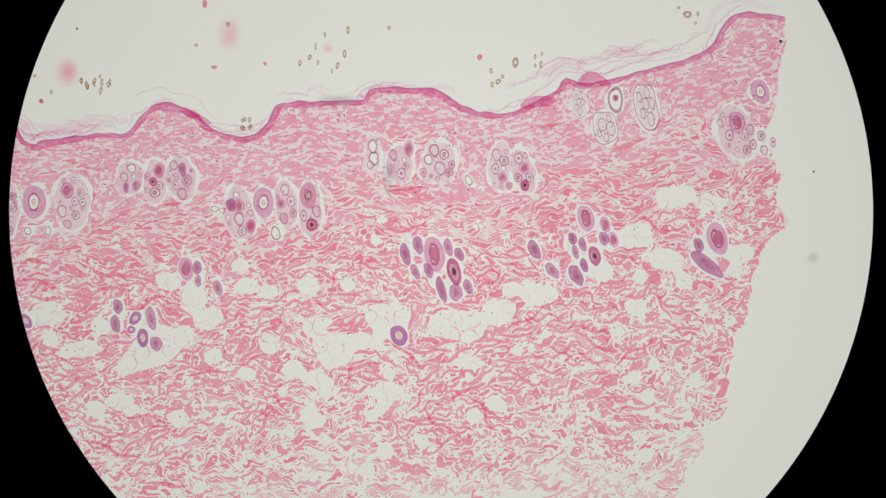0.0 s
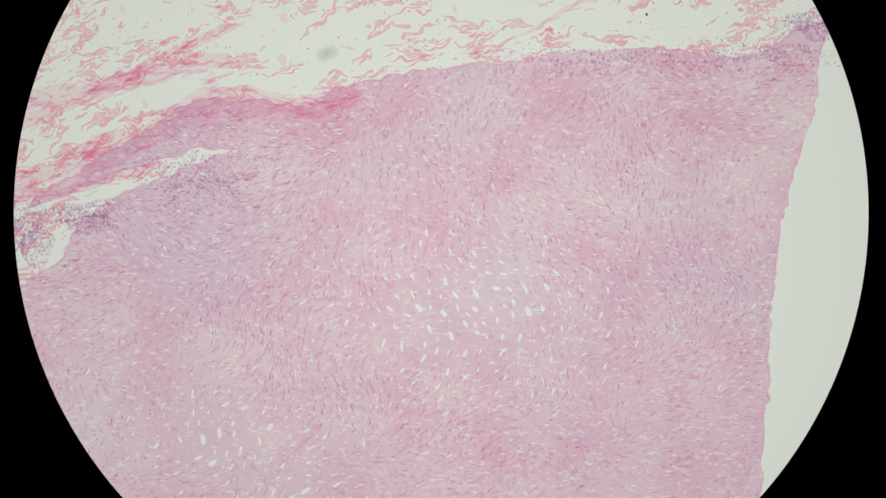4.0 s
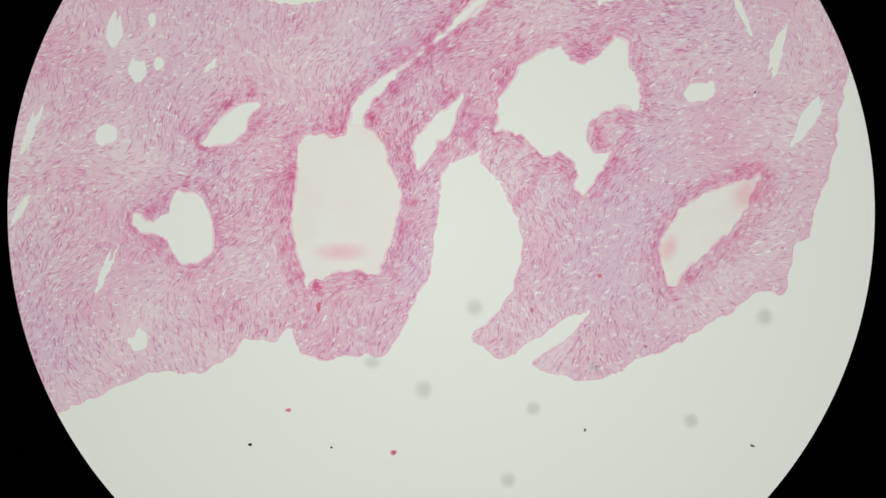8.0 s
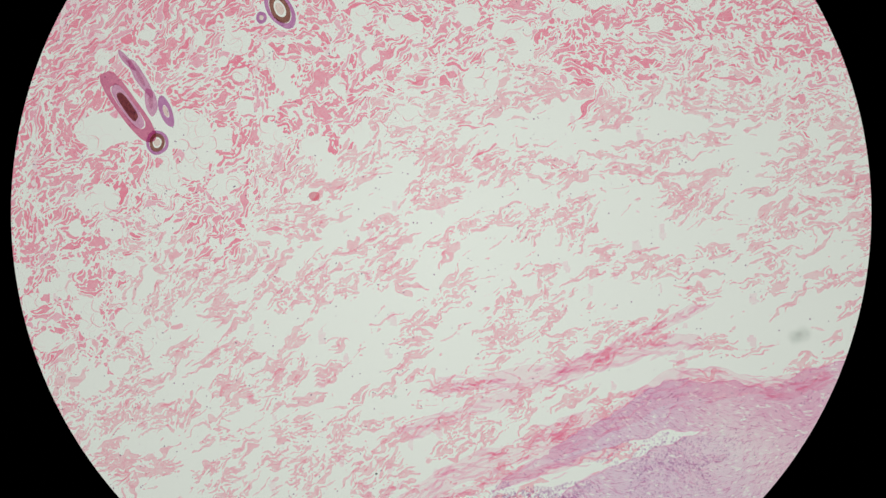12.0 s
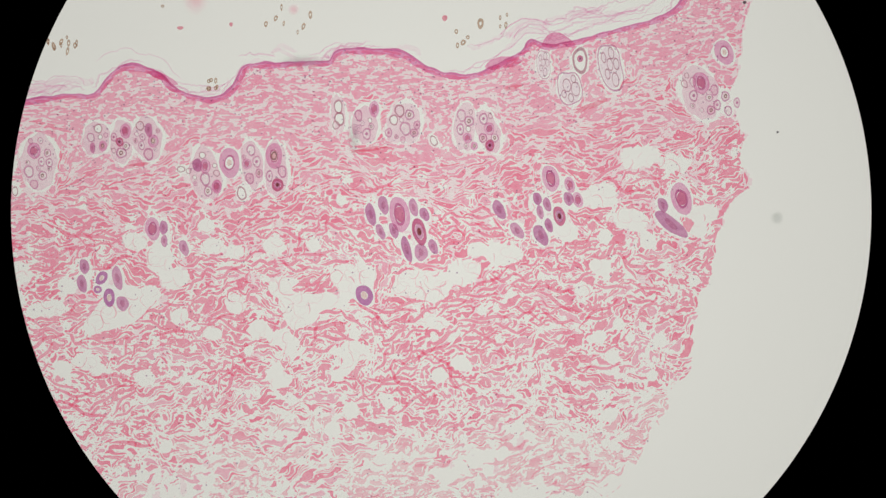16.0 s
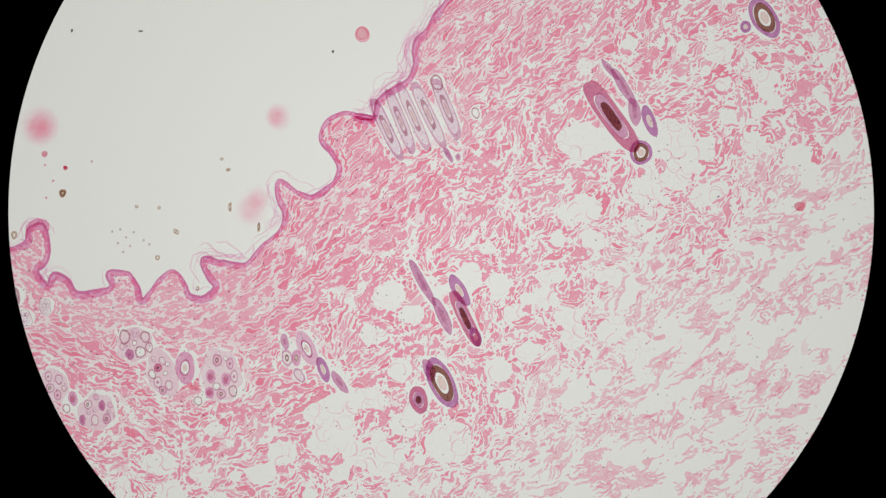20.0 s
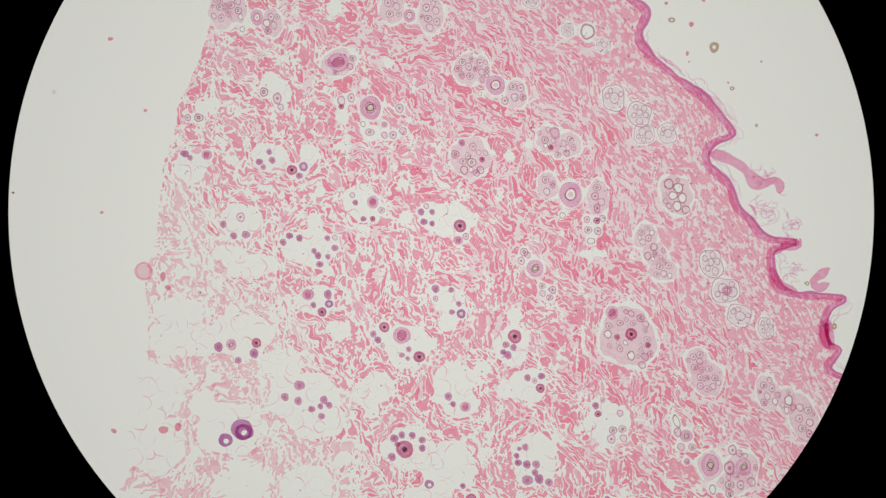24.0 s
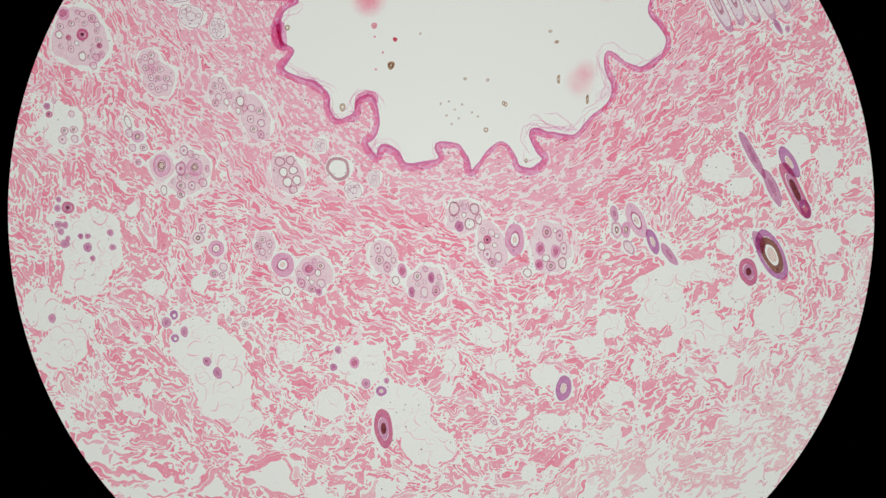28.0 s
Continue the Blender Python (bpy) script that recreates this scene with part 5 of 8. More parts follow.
SPECK_PLACES_2 = [
    (-625, 291, 3, 5, 0, 'h'), (-615, 283, 3, 8, -15, 'h'), (-602, 290, 3, 7, 20, 'h'), (-591, 274, 3, 7, 10, 'h'), (-578, 284, 3, 6, 0, 'h'), (-592, 298, 2, 4, 0, 'h'),
    (-676, 271, 3, 4, 0, 'h'), (-649, 305, 24, 28, 0, 'p'), (-369, 371, 22, 32, 0, 'p'), (63, 330, 5, 5, 0, 'e'), (-691, 254, 4, 4, 0, 'e'), (-410, 422, 4, 8, 0, 'e'),
    (-394, 313, 6, 3, 0, 'e'),
]
SPECK_PLACES_3 = [
    (83, 308, 3, 5, 0, 'h'), (95, 289, 4, 6, 30, 'h'), (85, 284, 3, 5, 0, 'h'), (103, 298, 3, 4, 0, 'h'), (159, 332, 2, 5, 0, 'h'), (169, 319, 3, 6, 0, 'h'),
    (171, 337, 2, 4, 0, 'h'), (159, 317, 2, 4, 0, 'h'), (125, 322, 6, 9, 0, 'h'), (422, 405, 7, 7, 0, 'h'), (407, 417, 3, 3, 0, 'h'), (440, 406, 3, 4, 0, 'h'),
    (436, 390, 3, 3, 0, 'h'),
]
SPECK_PLACES_4 = [
    (-346, 222, 3, 4, 0, 'h'), (-334, 223, 3, 5, 0, 'h'), (-346, 208, 4, 4, 0, 'h'), (-334, 210, 3, 4, 0, 'h'), (637, -15, 12, 12, 0, 'g'), (638, 133, 2, 2, 0, 'k'),
    (581, 357, 3, 3, 0, 'k'), (-630, 379, 2, 2, 0, 'k'),
]
SPECK_PLACES_5 = [
    (-1015, 256, 2, 8, 10, 'h'), (-1009, 258, 2, 7, -15, 'h'), (-999, 258, 2, 5, 0, 'h'), (-995, 252, 18, 16, 0, 'p'), (-646, 307, 14, 18, 0, 'p'), (-624, 290, 2, 6, 0, 'h'),
    (-614, 280, 3, 6, 0, 'h'), (-602, 285, 2, 6, 0, 'h'), (-589, 288, 3, 6, 0, 'h'), (-575, 288, 2, 7, 0, 'h'), (-705, 299, 3, 3, 0, 'h'), (-692, 256, 3, 3, 0, 'e'),
]
SPECK_PLACES_6 = [
    (-1280, 231, 18, 20, 0, 'p'), (-1207, 295, 8, 22, 0, 'p'), (-936, 205, 6, 9, 0, 'p'), (-970, 188, 4, 6, 0, 'v'), (-868, 196, 5, 6, 0, 'v'), (-903, 167, 5, 5, 0, 'v'),
    (-342, 224, 3, 4, 0, 'h'), (-346, 210, 4, 4, 0, 'h'), (-332, 212, 3, 4, 0, 'h'), (-306, 319, 3, 4, 0, 'e'),
]
SPECK_PLACES_7 = [
    (-2087, -189, 6, 28, -38, 'h'), (-2293, -346, 13, 13, 0, 'q'), (-2233, -126, 18, 22, 0, 'p'), (-2239, -150, 2, 7, 40, 'h'), (-2162, -148, 12, 12, 0, 'p'), (-2191, -212, 10, 8, 0, 'p'),
    (-2238, -224, 8, 8, 0, 'p'), (-2436, -488, 20, 24, 0, 'p'), (-2364, -210, 4, 2, 0, 'k'), (-2343, -376, 2, 3, 0, 'k'), (-1956, 7, 2, 3, 0, 'k'), (-2254, -249, 3, 3, 0, 'e'),
]
SPECK_PLACES_8 = [
    (-2293, -343, 12, 12, 0, 'q'), (-2444, -487, 16, 20, 0, 'p'), (-2841, -503, 26, 30, 0, 'p'), (-2673, -341, 4, 1.5, 0, 'k'), (-2809, -619, 6, 6, 0, 'h'), (-2525, -579, 3, 3, 0, 'h'),
    (-2802, -576, 4, 4, 0, 'e'), (-2616, -684, 3, 4, 0, 'h'), (-2522, -643, 2, 8, 0, 'h'), (-2472, -677, 2, 9, 5, 'h'), (-2791, -340, 2, 3, 0, 'k'),
]
SPECK_PLACES_9 = [
    (-2809, -617, 6, 6, 0, 'h'), (-2682, -642, 3, 3, 0, 'h'), (-2643, -644, 3, 3, 0, 'h'), (-2612, -686, 3, 5, 0, 'h'), (-2646, -730, 4, 5, 0, 'h'), (-2520, -642, 2, 8, 0, 'h'),
    (-2471, -677, 2, 9, 0, 'h'), (-2485, -648, 26, 28, 0, 'p'), (-2473, -629, 20, 22, 0, 'p'), (-2852, -510, 22, 24, 0, 'p'), (-2803, -574, 3, 3, 0, 'e'), (-2759, -564, 2, 2, 0, 'h'),
    (-2523, -578, 3, 3, 0, 'h'), (-2535, -560, 3, 3, 0, 'h'),
]
SPECK_PLACES_10 = [
    (-2724, -685, 2, 2, 0, 'h'), (-2710, -681, 2, 2, 0, 'h'), (-2700, -695, 2, 2, 0, 'h'), (-2693, -710, 2, 2, 0, 'h'), (-2714, -705, 2, 2, 0, 'h'), (-2687, -686, 2, 2, 0, 'h'),
    (-2670, -700, 2, 2, 0, 'h'), (-2705, -720, 2, 2, 0, 'h'), (-2660, -707, 2, 2, 0, 'h'), (-2823, -598, 2, 2, 0, 'e'), (-2835, -627, 2, 2, 0, 'e'), (-2893, -691, 5, 8, 0, 'h'),
    (-2577, -783, 3, 4, 0, 'h'),
]
SPECK_PLACES_11 = [
    (-2851, -503, 32, 34, 0, 'p'), (-2908, -383, 6, 6, 0, 'h'), (-2810, -620, 6, 6, 0, 'h'), (-2896, -445, 2, 2, 0, 'h'), (-2838, -552, 5, 6, 0, 'e'), (-2802, -576, 3, 3, 0, 'e'),
    (-2891, -468, 2, 2, 0, 'h'), (-2859, -337, 3, 3, 0, 'e'), (-2988, -554, 5, 5, 0, 'h'), (-3035, -480, 4, 4, 0, 'h'), (-2837, -571, 2, 2, 0, 'e'),
]
SPECK_PLACES_12 = [
    (-3195, -73, 9, 9, 0, 'h'), (-3268, -26, 6, 5, 0, 'h'), (-3236, -35, 4, 5, 0, 'e'), (-3243, -85, 3, 4, 0, 'e'), (-3215, 6, 3, 3, 0, 'e'), (-3164, -144, 4, 4, 0, 'h'),
    (-3122, -208, 3, 3, 0, 'h'), (-3173, -135, 2, 2, 0, 'e'), (-3116, -99, 2, 2, 0, 'e'), (-3238, -98, 2, 2, 0, 'h'), (-3021, -225, 3, 3, 0, 'e'), (-3279, 1, 3, 3, 0, 'e'),
]
SPECK_PLACES_13 = [
    (-4330, -151, 4, 4, 0, 'g'), (-4428, -379, 5, 5, 0, 'g'), (-4178, -459, 16, 16, 0, 'q'), (-4143, -468, 5, 8, 0, 'e'), (-4134, -487, 5, 5, 0, 'e'), (-4248, -358, 3, 3, 0, 'e'),
    (-4233, -60, 5, 3, 0, 'e'), (-4227, -733, 5, 4, 30, 'e'), (-4142, -731, 8, 7, 0, 'e'), (-4117, -726, 6, 7, 0, 'e'), (-4400, -324, 2, 2, 0, 'k'), (-4173, -183, 3, 3, 0, 'e'),
    (-4144, -692, 3, 3, 0, 'g'),
]
SPECK_PLACES_14 = [
    (-1247, -4263, 3, 4, 0, 'e'), (-1067, -4335, 4, 4, 0, 'e'), (-1197, -4087, 4, 9, 0, 'e'), (-1314, -4322, 3, 3, 0, 'k'), (-716, -4033, 4, 4, 0, 'e'), (-832, -4091, 3, 4, 0, 'e'),
    (-637, -4154, 3, 3, 0, 'e'), (-1359, -4083, 5, 7, 0, 'g'), (-741, -4297, 2, 3, 0, 'k'), (-454, -4324, 4, 2, 20, 'k'), (-1175, -4327, 2, 2, 0, 'k'), (-449, -3719, 2, 2, 0, 'k'),
]
SPECK_PLACES_15 = [
    (-930, -4087, 17, 17, 0, 'g'), (-1017, -4228, 18, 18, 0, 'g'), (-1105, -4181, 17, 13, 0, 'g'), (-433, -4103, 17, 17, 0, 'g'), (-559, -4281, 15, 15, 0, 'g'), (-872, -4383, 15, 15, 0, 'g'),
    (-829, -4260, 15, 14, 0, 'g'), (-725, -4189, 10, 10, 0, 'g'),
]
SPECK_PLACES_16 = [
    (-1738, -4458, 4, 5, 0, 'e'), (-1070, -4336, 4, 5, 0, 'e'), (-1251, -4263, 3, 3, 0, 'e'), (-1987, -4306, 7, 6, 30, 'e'), (-2130, -4125, 4, 4, 0, 'e'), (-1904, -4457, 3, 4, 0, 'g'),
    (-2045, -4405, 3, 3, 0, 'k'), (-1599, -4372, 2, 4, 0, 'k'), (-1959, -4337, 4, 5, 0, 'g'), (-2180, -4006, 20, 20, 0, 'g'), (-1981, -4087, 2, 3, 0, 'k'), (-1316, -4322, 2, 2, 0, 'k'),
    (-2176, -4070, 10, 2, 75, 'k'),
]
SPECK_PLACES_17 = [
    (-1160, -3992, 52, 18, 0, 'p'), (-461, -3893, 26, 34, 30, 'p'), (-596, -3986, 16, 26, 20, 'p'),
    (-2040, -3832, 12, 16, 0, 'g'), (-1751, -3761, 4, 5, 0, 'e'),
]
SPECK_PLACES_18 = [
    (-986, -2965, 4, 6, 0, 'e'), (-1261, -3127, 4, 4, 0, 'e'), (-1041, -3551, 4, 4, 0, 'e'), (-2092, -3009, 3, 4, 0, 'e'), (-1013, -2882, 2, 3, 0, 'k'), (-1017, -2863, 5, 2, 30, 'k'),
    (-1012, -2906, 2, 2, 0, 'k'), (-953, -3399, 3, 3, 0, 'e'), (-1969, -3189, 3, 3, 0, 'e'),
]
SPECK_PLACES_19 = [
    (-478, -2147, 4, 7, 0, 'e'), (-371, -2652, 4, 4, 0, 'e'), (-455, -2275, 4, 4, 0, 'e'), (-690, -2560, 3, 4, 0, 'e'), (-1103, -1999, 4, 5, 0, 'e'), (-732, -2425, 4, 4, 0, 'e'),
    (36, -1969, 4, 4, 0, 'e'), (-67, -2525, 3, 3, 0, 'e'), (-368, -2378, 16, 110, 72, 'G'),
]
SPECK_PLACES_20 = [
    (-1576, -1831, 5, 4, 0, 'e'), (-1636, -1911, 5, 3, 0, 'e'), (-1613, -2051, 4, 5, 0, 'e'), (-1779, -1823, 4, 4, 0, 'e'), (-1099, -2001, 4, 4, 0, 'e'), (-1422, -1970, 5, 2, 80, 'k'),
    (-1292, -1946, 3, 2, 0, 'k'), (-898, -1831, 4, 4, 0, 'e'), (-1588, -1883, 3, 3, 0, 'e'), (-1181, -1968, 4, 4, 0, 'e'),
]
SPECK_PLACES_21 = [
    (-182, 254, 40, 13, 0, 'G'), (-94, 123, 12, 30, 0, 'G'),
]
SPECK_PLACES_22 = [
    (-1729, -2550, 20, 20, 0, 'g'), (-1965, -2926, 14, 16, 0, 'g'), (-987, -2964, 3, 7, 0, 'e'),
]
SPECK_PLACES_23 = [
    (-698, -880, 15, 15, 0, 'g'), (265, -954, 16, 16, 0, 'g'), (369, -540, 3, 7, 30, 'k'), (-282, -633, 2, 5, 0, 'k'), (-150, -815, 2, 3, 0, 'k'), (-426, -778, 3, 4, 0, 'e'),
]
SPECK_PLACES_24 = [
    (-1402, -988, 4, 4, 0, 'g'), (-1725, -1454, 3, 3, 0, 'k'), (-1635, -1522, 3, 4, 0, 'e'), (-1703, -1490, 3, 3, 0, 'e'), (-1859, -1400, 3, 3, 0, 'e'), (-1435, -1121, 2, 2, 0, 'k'),
]
SPECK_PLACES_25 = [
    (-712, -885, 14, 14, 0, 'g'), (-1542, -642, 9, 9, 0, 'e'),
]
SPECK_PLACES = SPECK_PLACES_1 + SPECK_PLACES_2 + SPECK_PLACES_3 + SPECK_PLACES_4 + SPECK_PLACES_5 + SPECK_PLACES_6 + SPECK_PLACES_7 + SPECK_PLACES_8 + SPECK_PLACES_9 + SPECK_PLACES_10 + SPECK_PLACES_11 + SPECK_PLACES_12 + SPECK_PLACES_13 + SPECK_PLACES_14 + SPECK_PLACES_15 + SPECK_PLACES_16 + SPECK_PLACES_17 + SPECK_PLACES_18 + SPECK_PLACES_19 + SPECK_PLACES_20 + SPECK_PLACES_21 + SPECK_PLACES_22 + SPECK_PLACES_23 + SPECK_PLACES_24 + SPECK_PLACES_25

# ---- slide, lamp and eyepiece ----
def box_mesh(name, x0, x1, y0, y1, z0, z1, bevel, material):
    bm = bmesh.new()
    bmesh.ops.create_cube(bm, size=1)
    for v in bm.verts:
        v.co = Vector(((x0 + x1) / 2 + v.co.x * (x1 - x0), (y0 + y1) / 2 + v.co.y * (y1 - y0), (z0 + z1) / 2 + v.co.z * (z1 - z0)))
    bmesh.ops.bevel(bm, geom=bm.edges[:], offset=bevel, segments=2, affect="EDGES")
    me = bpy.data.meshes.new(name)
    bm.to_mesh(me)
    bm.free()
    me.materials.append(material)
    return me


slide = thing("microscope_slide", -1700, -2000, "clear ground-edged glass microscope slide under the stained section", "microscope slide")
part_mesh("glass_plate", box_mesh("glass_plate", -0.72, 0.72, -0.66, 0.66, -0.012, -0.0002, 0.002, GLASS), slide)


def ring_mesh(name, r_in, r_out, z0, z1, material, cx=0.0, cy=0.0, sides=256, lip=0.0):
    """A turned ring: inner edge, top, outer edge, underside; lip: a chamfer at the inner edge."""
    prof = [(r_in, z0), (r_in + lip, z1), (r_out, z1), (r_out, z0)]
    a = np.arange(sides) * 2 * np.pi / sides
    v = np.array([[(cx if k < 2 else 0) + r * np.cos(t), (cy if k < 2 else 0) + r * np.sin(t), z] for t in a for k, (r, z) in enumerate(prof)])
    f = [[i * 4 + k, i * 4 + (k + 1) % 4, ((i + 1) % sides) * 4 + (k + 1) % 4, ((i + 1) % sides) * 4 + k] for i in range(sides) for k in range(4)]
    me = mesh_np(name, v / U, np.array(f), material)
    me.polygons.foreach_set("use_smooth", np.zeros(len(me.polygons), dtype=bool))
    return me


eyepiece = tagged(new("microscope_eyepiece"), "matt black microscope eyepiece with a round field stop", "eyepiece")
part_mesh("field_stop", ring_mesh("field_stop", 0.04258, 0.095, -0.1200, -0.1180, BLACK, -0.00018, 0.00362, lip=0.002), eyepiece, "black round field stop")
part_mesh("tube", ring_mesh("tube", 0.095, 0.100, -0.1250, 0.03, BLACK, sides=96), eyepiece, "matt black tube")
illuminator = tagged(new("microscope_lamp"), "glowing round lamp diffuser below the slide", "lamp")
disc_bm = bmesh.new()
bmesh.ops.create_cone(disc_bm, cap_ends=True, segments=96, radius1=0.27, radius2=0.27, depth=0.004)
disc_me = bpy.data.meshes.new("diffuser")
disc_bm.to_mesh(disc_me)
disc_bm.free()
disc_me.materials.append(LAMP)
part_mesh("diffuser", disc_me, illuminator, "glowing ground-glass diffuser")
part_mesh("lamp_ring", ring_mesh("lamp_ring", 0.271, 0.29, -0.01, 0.006, BLACK, sides=96), illuminator, "black metal ring")

# ---- skin: surface line, outline and depth ----
surface = smooth(EPIDERMIS_LINE, 5, jag=0.5)
tissue = np.vstack([surface[::-1][:0], surface, np.array([[-4950, 600]]), smooth(LEFT_CUT, 20, jag=5), np.array([[-4500, -1400], [-3600, -1900], [-2400, -2500], [-600, -1300]]), smooth(RIGHT_CUT, 12, jag=9)[::-1]])


def skin_depth(x, y):
    """Depth under the surface line and the surface's direction there."""
    a, b = surface[:-1:3], surface[1::3]
    k = min(len(a), len(b))
    mid = (a[:k] + b[:k]) / 2
    t = b[:k] - a[:k]
    ta = np.arctan2(t[:, 1], t[:, 0])
    # an average direction along the surface, so that small folds don't turn the fibres
    c2, s2 = np.cos(ta), np.sin(ta)
    ker = np.ones(41) / 41
    ta = np.arctan2(np.convolve(np.pad(s2, 20, mode="edge"), ker, "valid"), np.convolve(np.pad(c2, 20, mode="edge"), ker, "valid"))
    d, ang = np.empty(x.shape), np.empty(x.shape)
    for i in range(0, len(x), 20000):
        q = (x[i:i + 20000, None] - mid[None, :, 0]) ** 2 + (y[i:i + 20000, None] - mid[None, :, 1]) ** 2
        j = q.argmin(axis=1)
        d[i:i + 20000] = np.sqrt(q[np.arange(len(j)), j])
        ang[i:i + 20000] = ta[j]
    return d, ang


# ---- the nodule below the skin ----
mass_loop = smooth(MASS_RIGHT + MASS_LEFT, 6, closed=True, jag=2.5)
hole_loops = [smooth(h, 4, closed=True, jag=1.7, seed=i) for i, h in enumerate(OPENINGS)]


def oval(x, y, a, b, tilt, sides=18, rough=0.12, seed=0, point=0.0):
    g = np.random.default_rng(seed)
    t = np.arange(sides) * 2 * np.pi / sides
    r = 1 + rough * np.convolve(np.tile(g.normal(size=sides), 3), [0.3, 0.5, 0.3], "same")[sides:2 * sides]
    u, v = a * r * np.cos(t), b * r * np.sin(t) * np.abs(np.sin(t)) ** point
    c, s = np.sin(radians(tilt)), np.cos(radians(tilt))
    return np.column_stack([x + u * c - v * s, y + u * s + v * c])


slit_loops = [smooth(oval(x, y, a, b, tilt, 16 if a > 12 else 10, 0.17 if a > 12 else 0.07, i, 0.7 if a > 1.8 * b else 0.0), 3.5, closed=True, jag=1.3 if a > 12 else 0.4, seed=i) for i, (x, y, a, b, tilt) in enumerate(SLITS)]
GRID = 4.0
mx0, my0 = -3200.0, -4800.0
mw, mh = 980, 1080
gx, gy = np.meshgrid(mx0 + np.arange(mw) * GRID, my0 + np.arange(mh) * GRID)
mass_mask = inside(mass_loop, gx.ravel(), gy.ravel()).reshape(gx.shape)
mass_whole = mass_mask.copy()


def cut(mask, loop):
    x0, y0, x1, y1 = *loop.min(0), *loop.max(0)
    i0, i1 = int(max(0, (x0 - mx0) / GRID)), int(min(mw, (x1 - mx0) / GRID + 2))
    j0, j1 = int(max(0, (y0 - my0) / GRID)), int(min(mh, (y1 - my0) / GRID + 2))
    if i1 > i0 and j1 > j0:
        sub = (slice(j0, j1), slice(i0, i1))
        mask[sub] &= ~inside(loop, gx[sub].ravel(), gy[sub].ravel()).reshape(gx[sub].shape)


# small tears all over the nodule, crowded where it is pulled thin
def pale_amount(x, y):
    """How far the nodule is pulled apart at a place, 0 to 1."""
    total = np.zeros(x.shape)
    for px, py, a, b in PALE_PATCHES:
        total = np.maximum(total, np.exp(-(((x - px) / a) ** 2 + ((y - py) / b) ** 2) * 1.1))
    return total


def grain_angle(x, y):
    return waves(x, y, 900, 11) * 1.2 + waves(x, y, 160, 12) * 0.7 + 1.0


tear_loops = []
g2 = np.random.default_rng(3)
tx, ty = g2.uniform(-2450, 200, 52000), g2.uniform(-4500, -1000, 52000)
tp = pale_amount(tx, ty)
tw = 0.045 + 0.16 * np.clip(waves(tx, ty, 380, 14) - 0.1, 0, 1) + 0.9 * tp
pick = g2.uniform(0, 1, len(tx)) < tw
extra = [(px + a * 1.5 * g2.uniform(-1, 1, int(a * b / 5)), py + b * 1.5 * g2.uniform(-1, 1, int(a * b / 5))) for px, py, a, b in PALE_PATCHES]
ex_, ey_ = np.concatenate([e[0] for e in extra]), np.concatenate([e[1] for e in extra])
ep = pale_amount(ex_, ey_)
tx, ty, tp = np.concatenate([tx, ex_]), np.concatenate([ty, ey_]), np.concatenate([tp, ep])
pick = np.concatenate([pick, g2.uniform(0, 1, len(ex_)) < ep * 0.9])
ta = np.degrees(grain_angle(tx, ty))
for i in np.nonzero(pick)[0]:
    x, y = tx[i], ty[i]
    iu, ju = int((x - mx0) / GRID), int((y - my0) / GRID)
    if mass_mask[max(0, ju - 5):ju + 6, max(0, iu - 5):iu + 6].all():
        a = g2.uniform(2.5, 7.5) * (1 + 0.8 * tp[i])
        tear_loops.append(oval(x, y, a, a * g2.uniform(0.14, 0.32) * (1 + tp[i]), 90 - ta[i] + g2.normal(0, 12), 6, 0.2, int(i)))
kept = mass_mask.copy()
for loop in hole_loops + slit_loops:
    cut(kept, loop)
free = []
for loop in tear_loops:
    c = loop.mean(0)
    iu, ju = int((c[0] - mx0) / GRID), int((c[1] - my0) / GRID)
    r = 1 + int(np.ptp(loop, axis=0).max() / 2 / GRID)
    if kept[ju - r:ju + r + 1, iu - r:iu + r + 1].all():
        free.append(loop)
        kept[ju - r:ju + r + 1, iu - r:iu + r + 1] = False
kept = mass_mask.copy()
for loop in hole_loops + slit_loops:
    cut(kept, loop)

nodule = thing("tissue_nodule", 0, 0, "dense pink-violet nodule section with torn white openings", "tissue section")
part_mesh("nodule_body", outline_slab("nodule_body", [mass_loop] + hole_loops + slit_loops + free, 2.0, MASS, 0.3), nodule)


for i, loop in enumerate(hole_loops):
    closed = np.vstack([loop, loop[:2]])
    w = 3.0 + 1.6 * waves(closed[:, 0], closed[:, 1], 60, 70 + i)
    part_mesh("opening_rim", ribbon_mesh("opening_rim", closed, np.maximum(w, 0.8), 2.4, 1.5, RIM, taper=False), nodule)
for line in LOBE_SEAMS:
    part_mesh("lobe_seam", ribbon_mesh("lobe_seam", smooth(line, 5, jag=0.8), 9 + 3 * waves(*smooth(line, 5).T, 40, 68), 4.2, 1.2, RIM), nodule)
closed = np.vstack([mass_loop, mass_loop[:2]])
part_mesh("outer_rim", ribbon_mesh("outer_rim", closed, np.maximum(1.6 + 1.6 * waves(closed[:, 0], closed[:, 1], 90, 69), 0.4), 2.4, 1.5, RIM, taper=False), nodule)


def mass_points(count, seed, extra=None):
    g = np.random.default_rng(seed)
    x, y = g.uniform(-2450, 230, count), g.uniform(-4560, -900, count)
    iu, ju = ((x - mx0) / GRID).astype(int), ((y - my0) / GRID).astype(int)
    ok = kept[ju, iu] & kept[np.minimum(ju + 1, mh - 1), iu] & kept[ju, np.minimum(iu + 1, mw - 1)]
    return x[ok], y[ok]


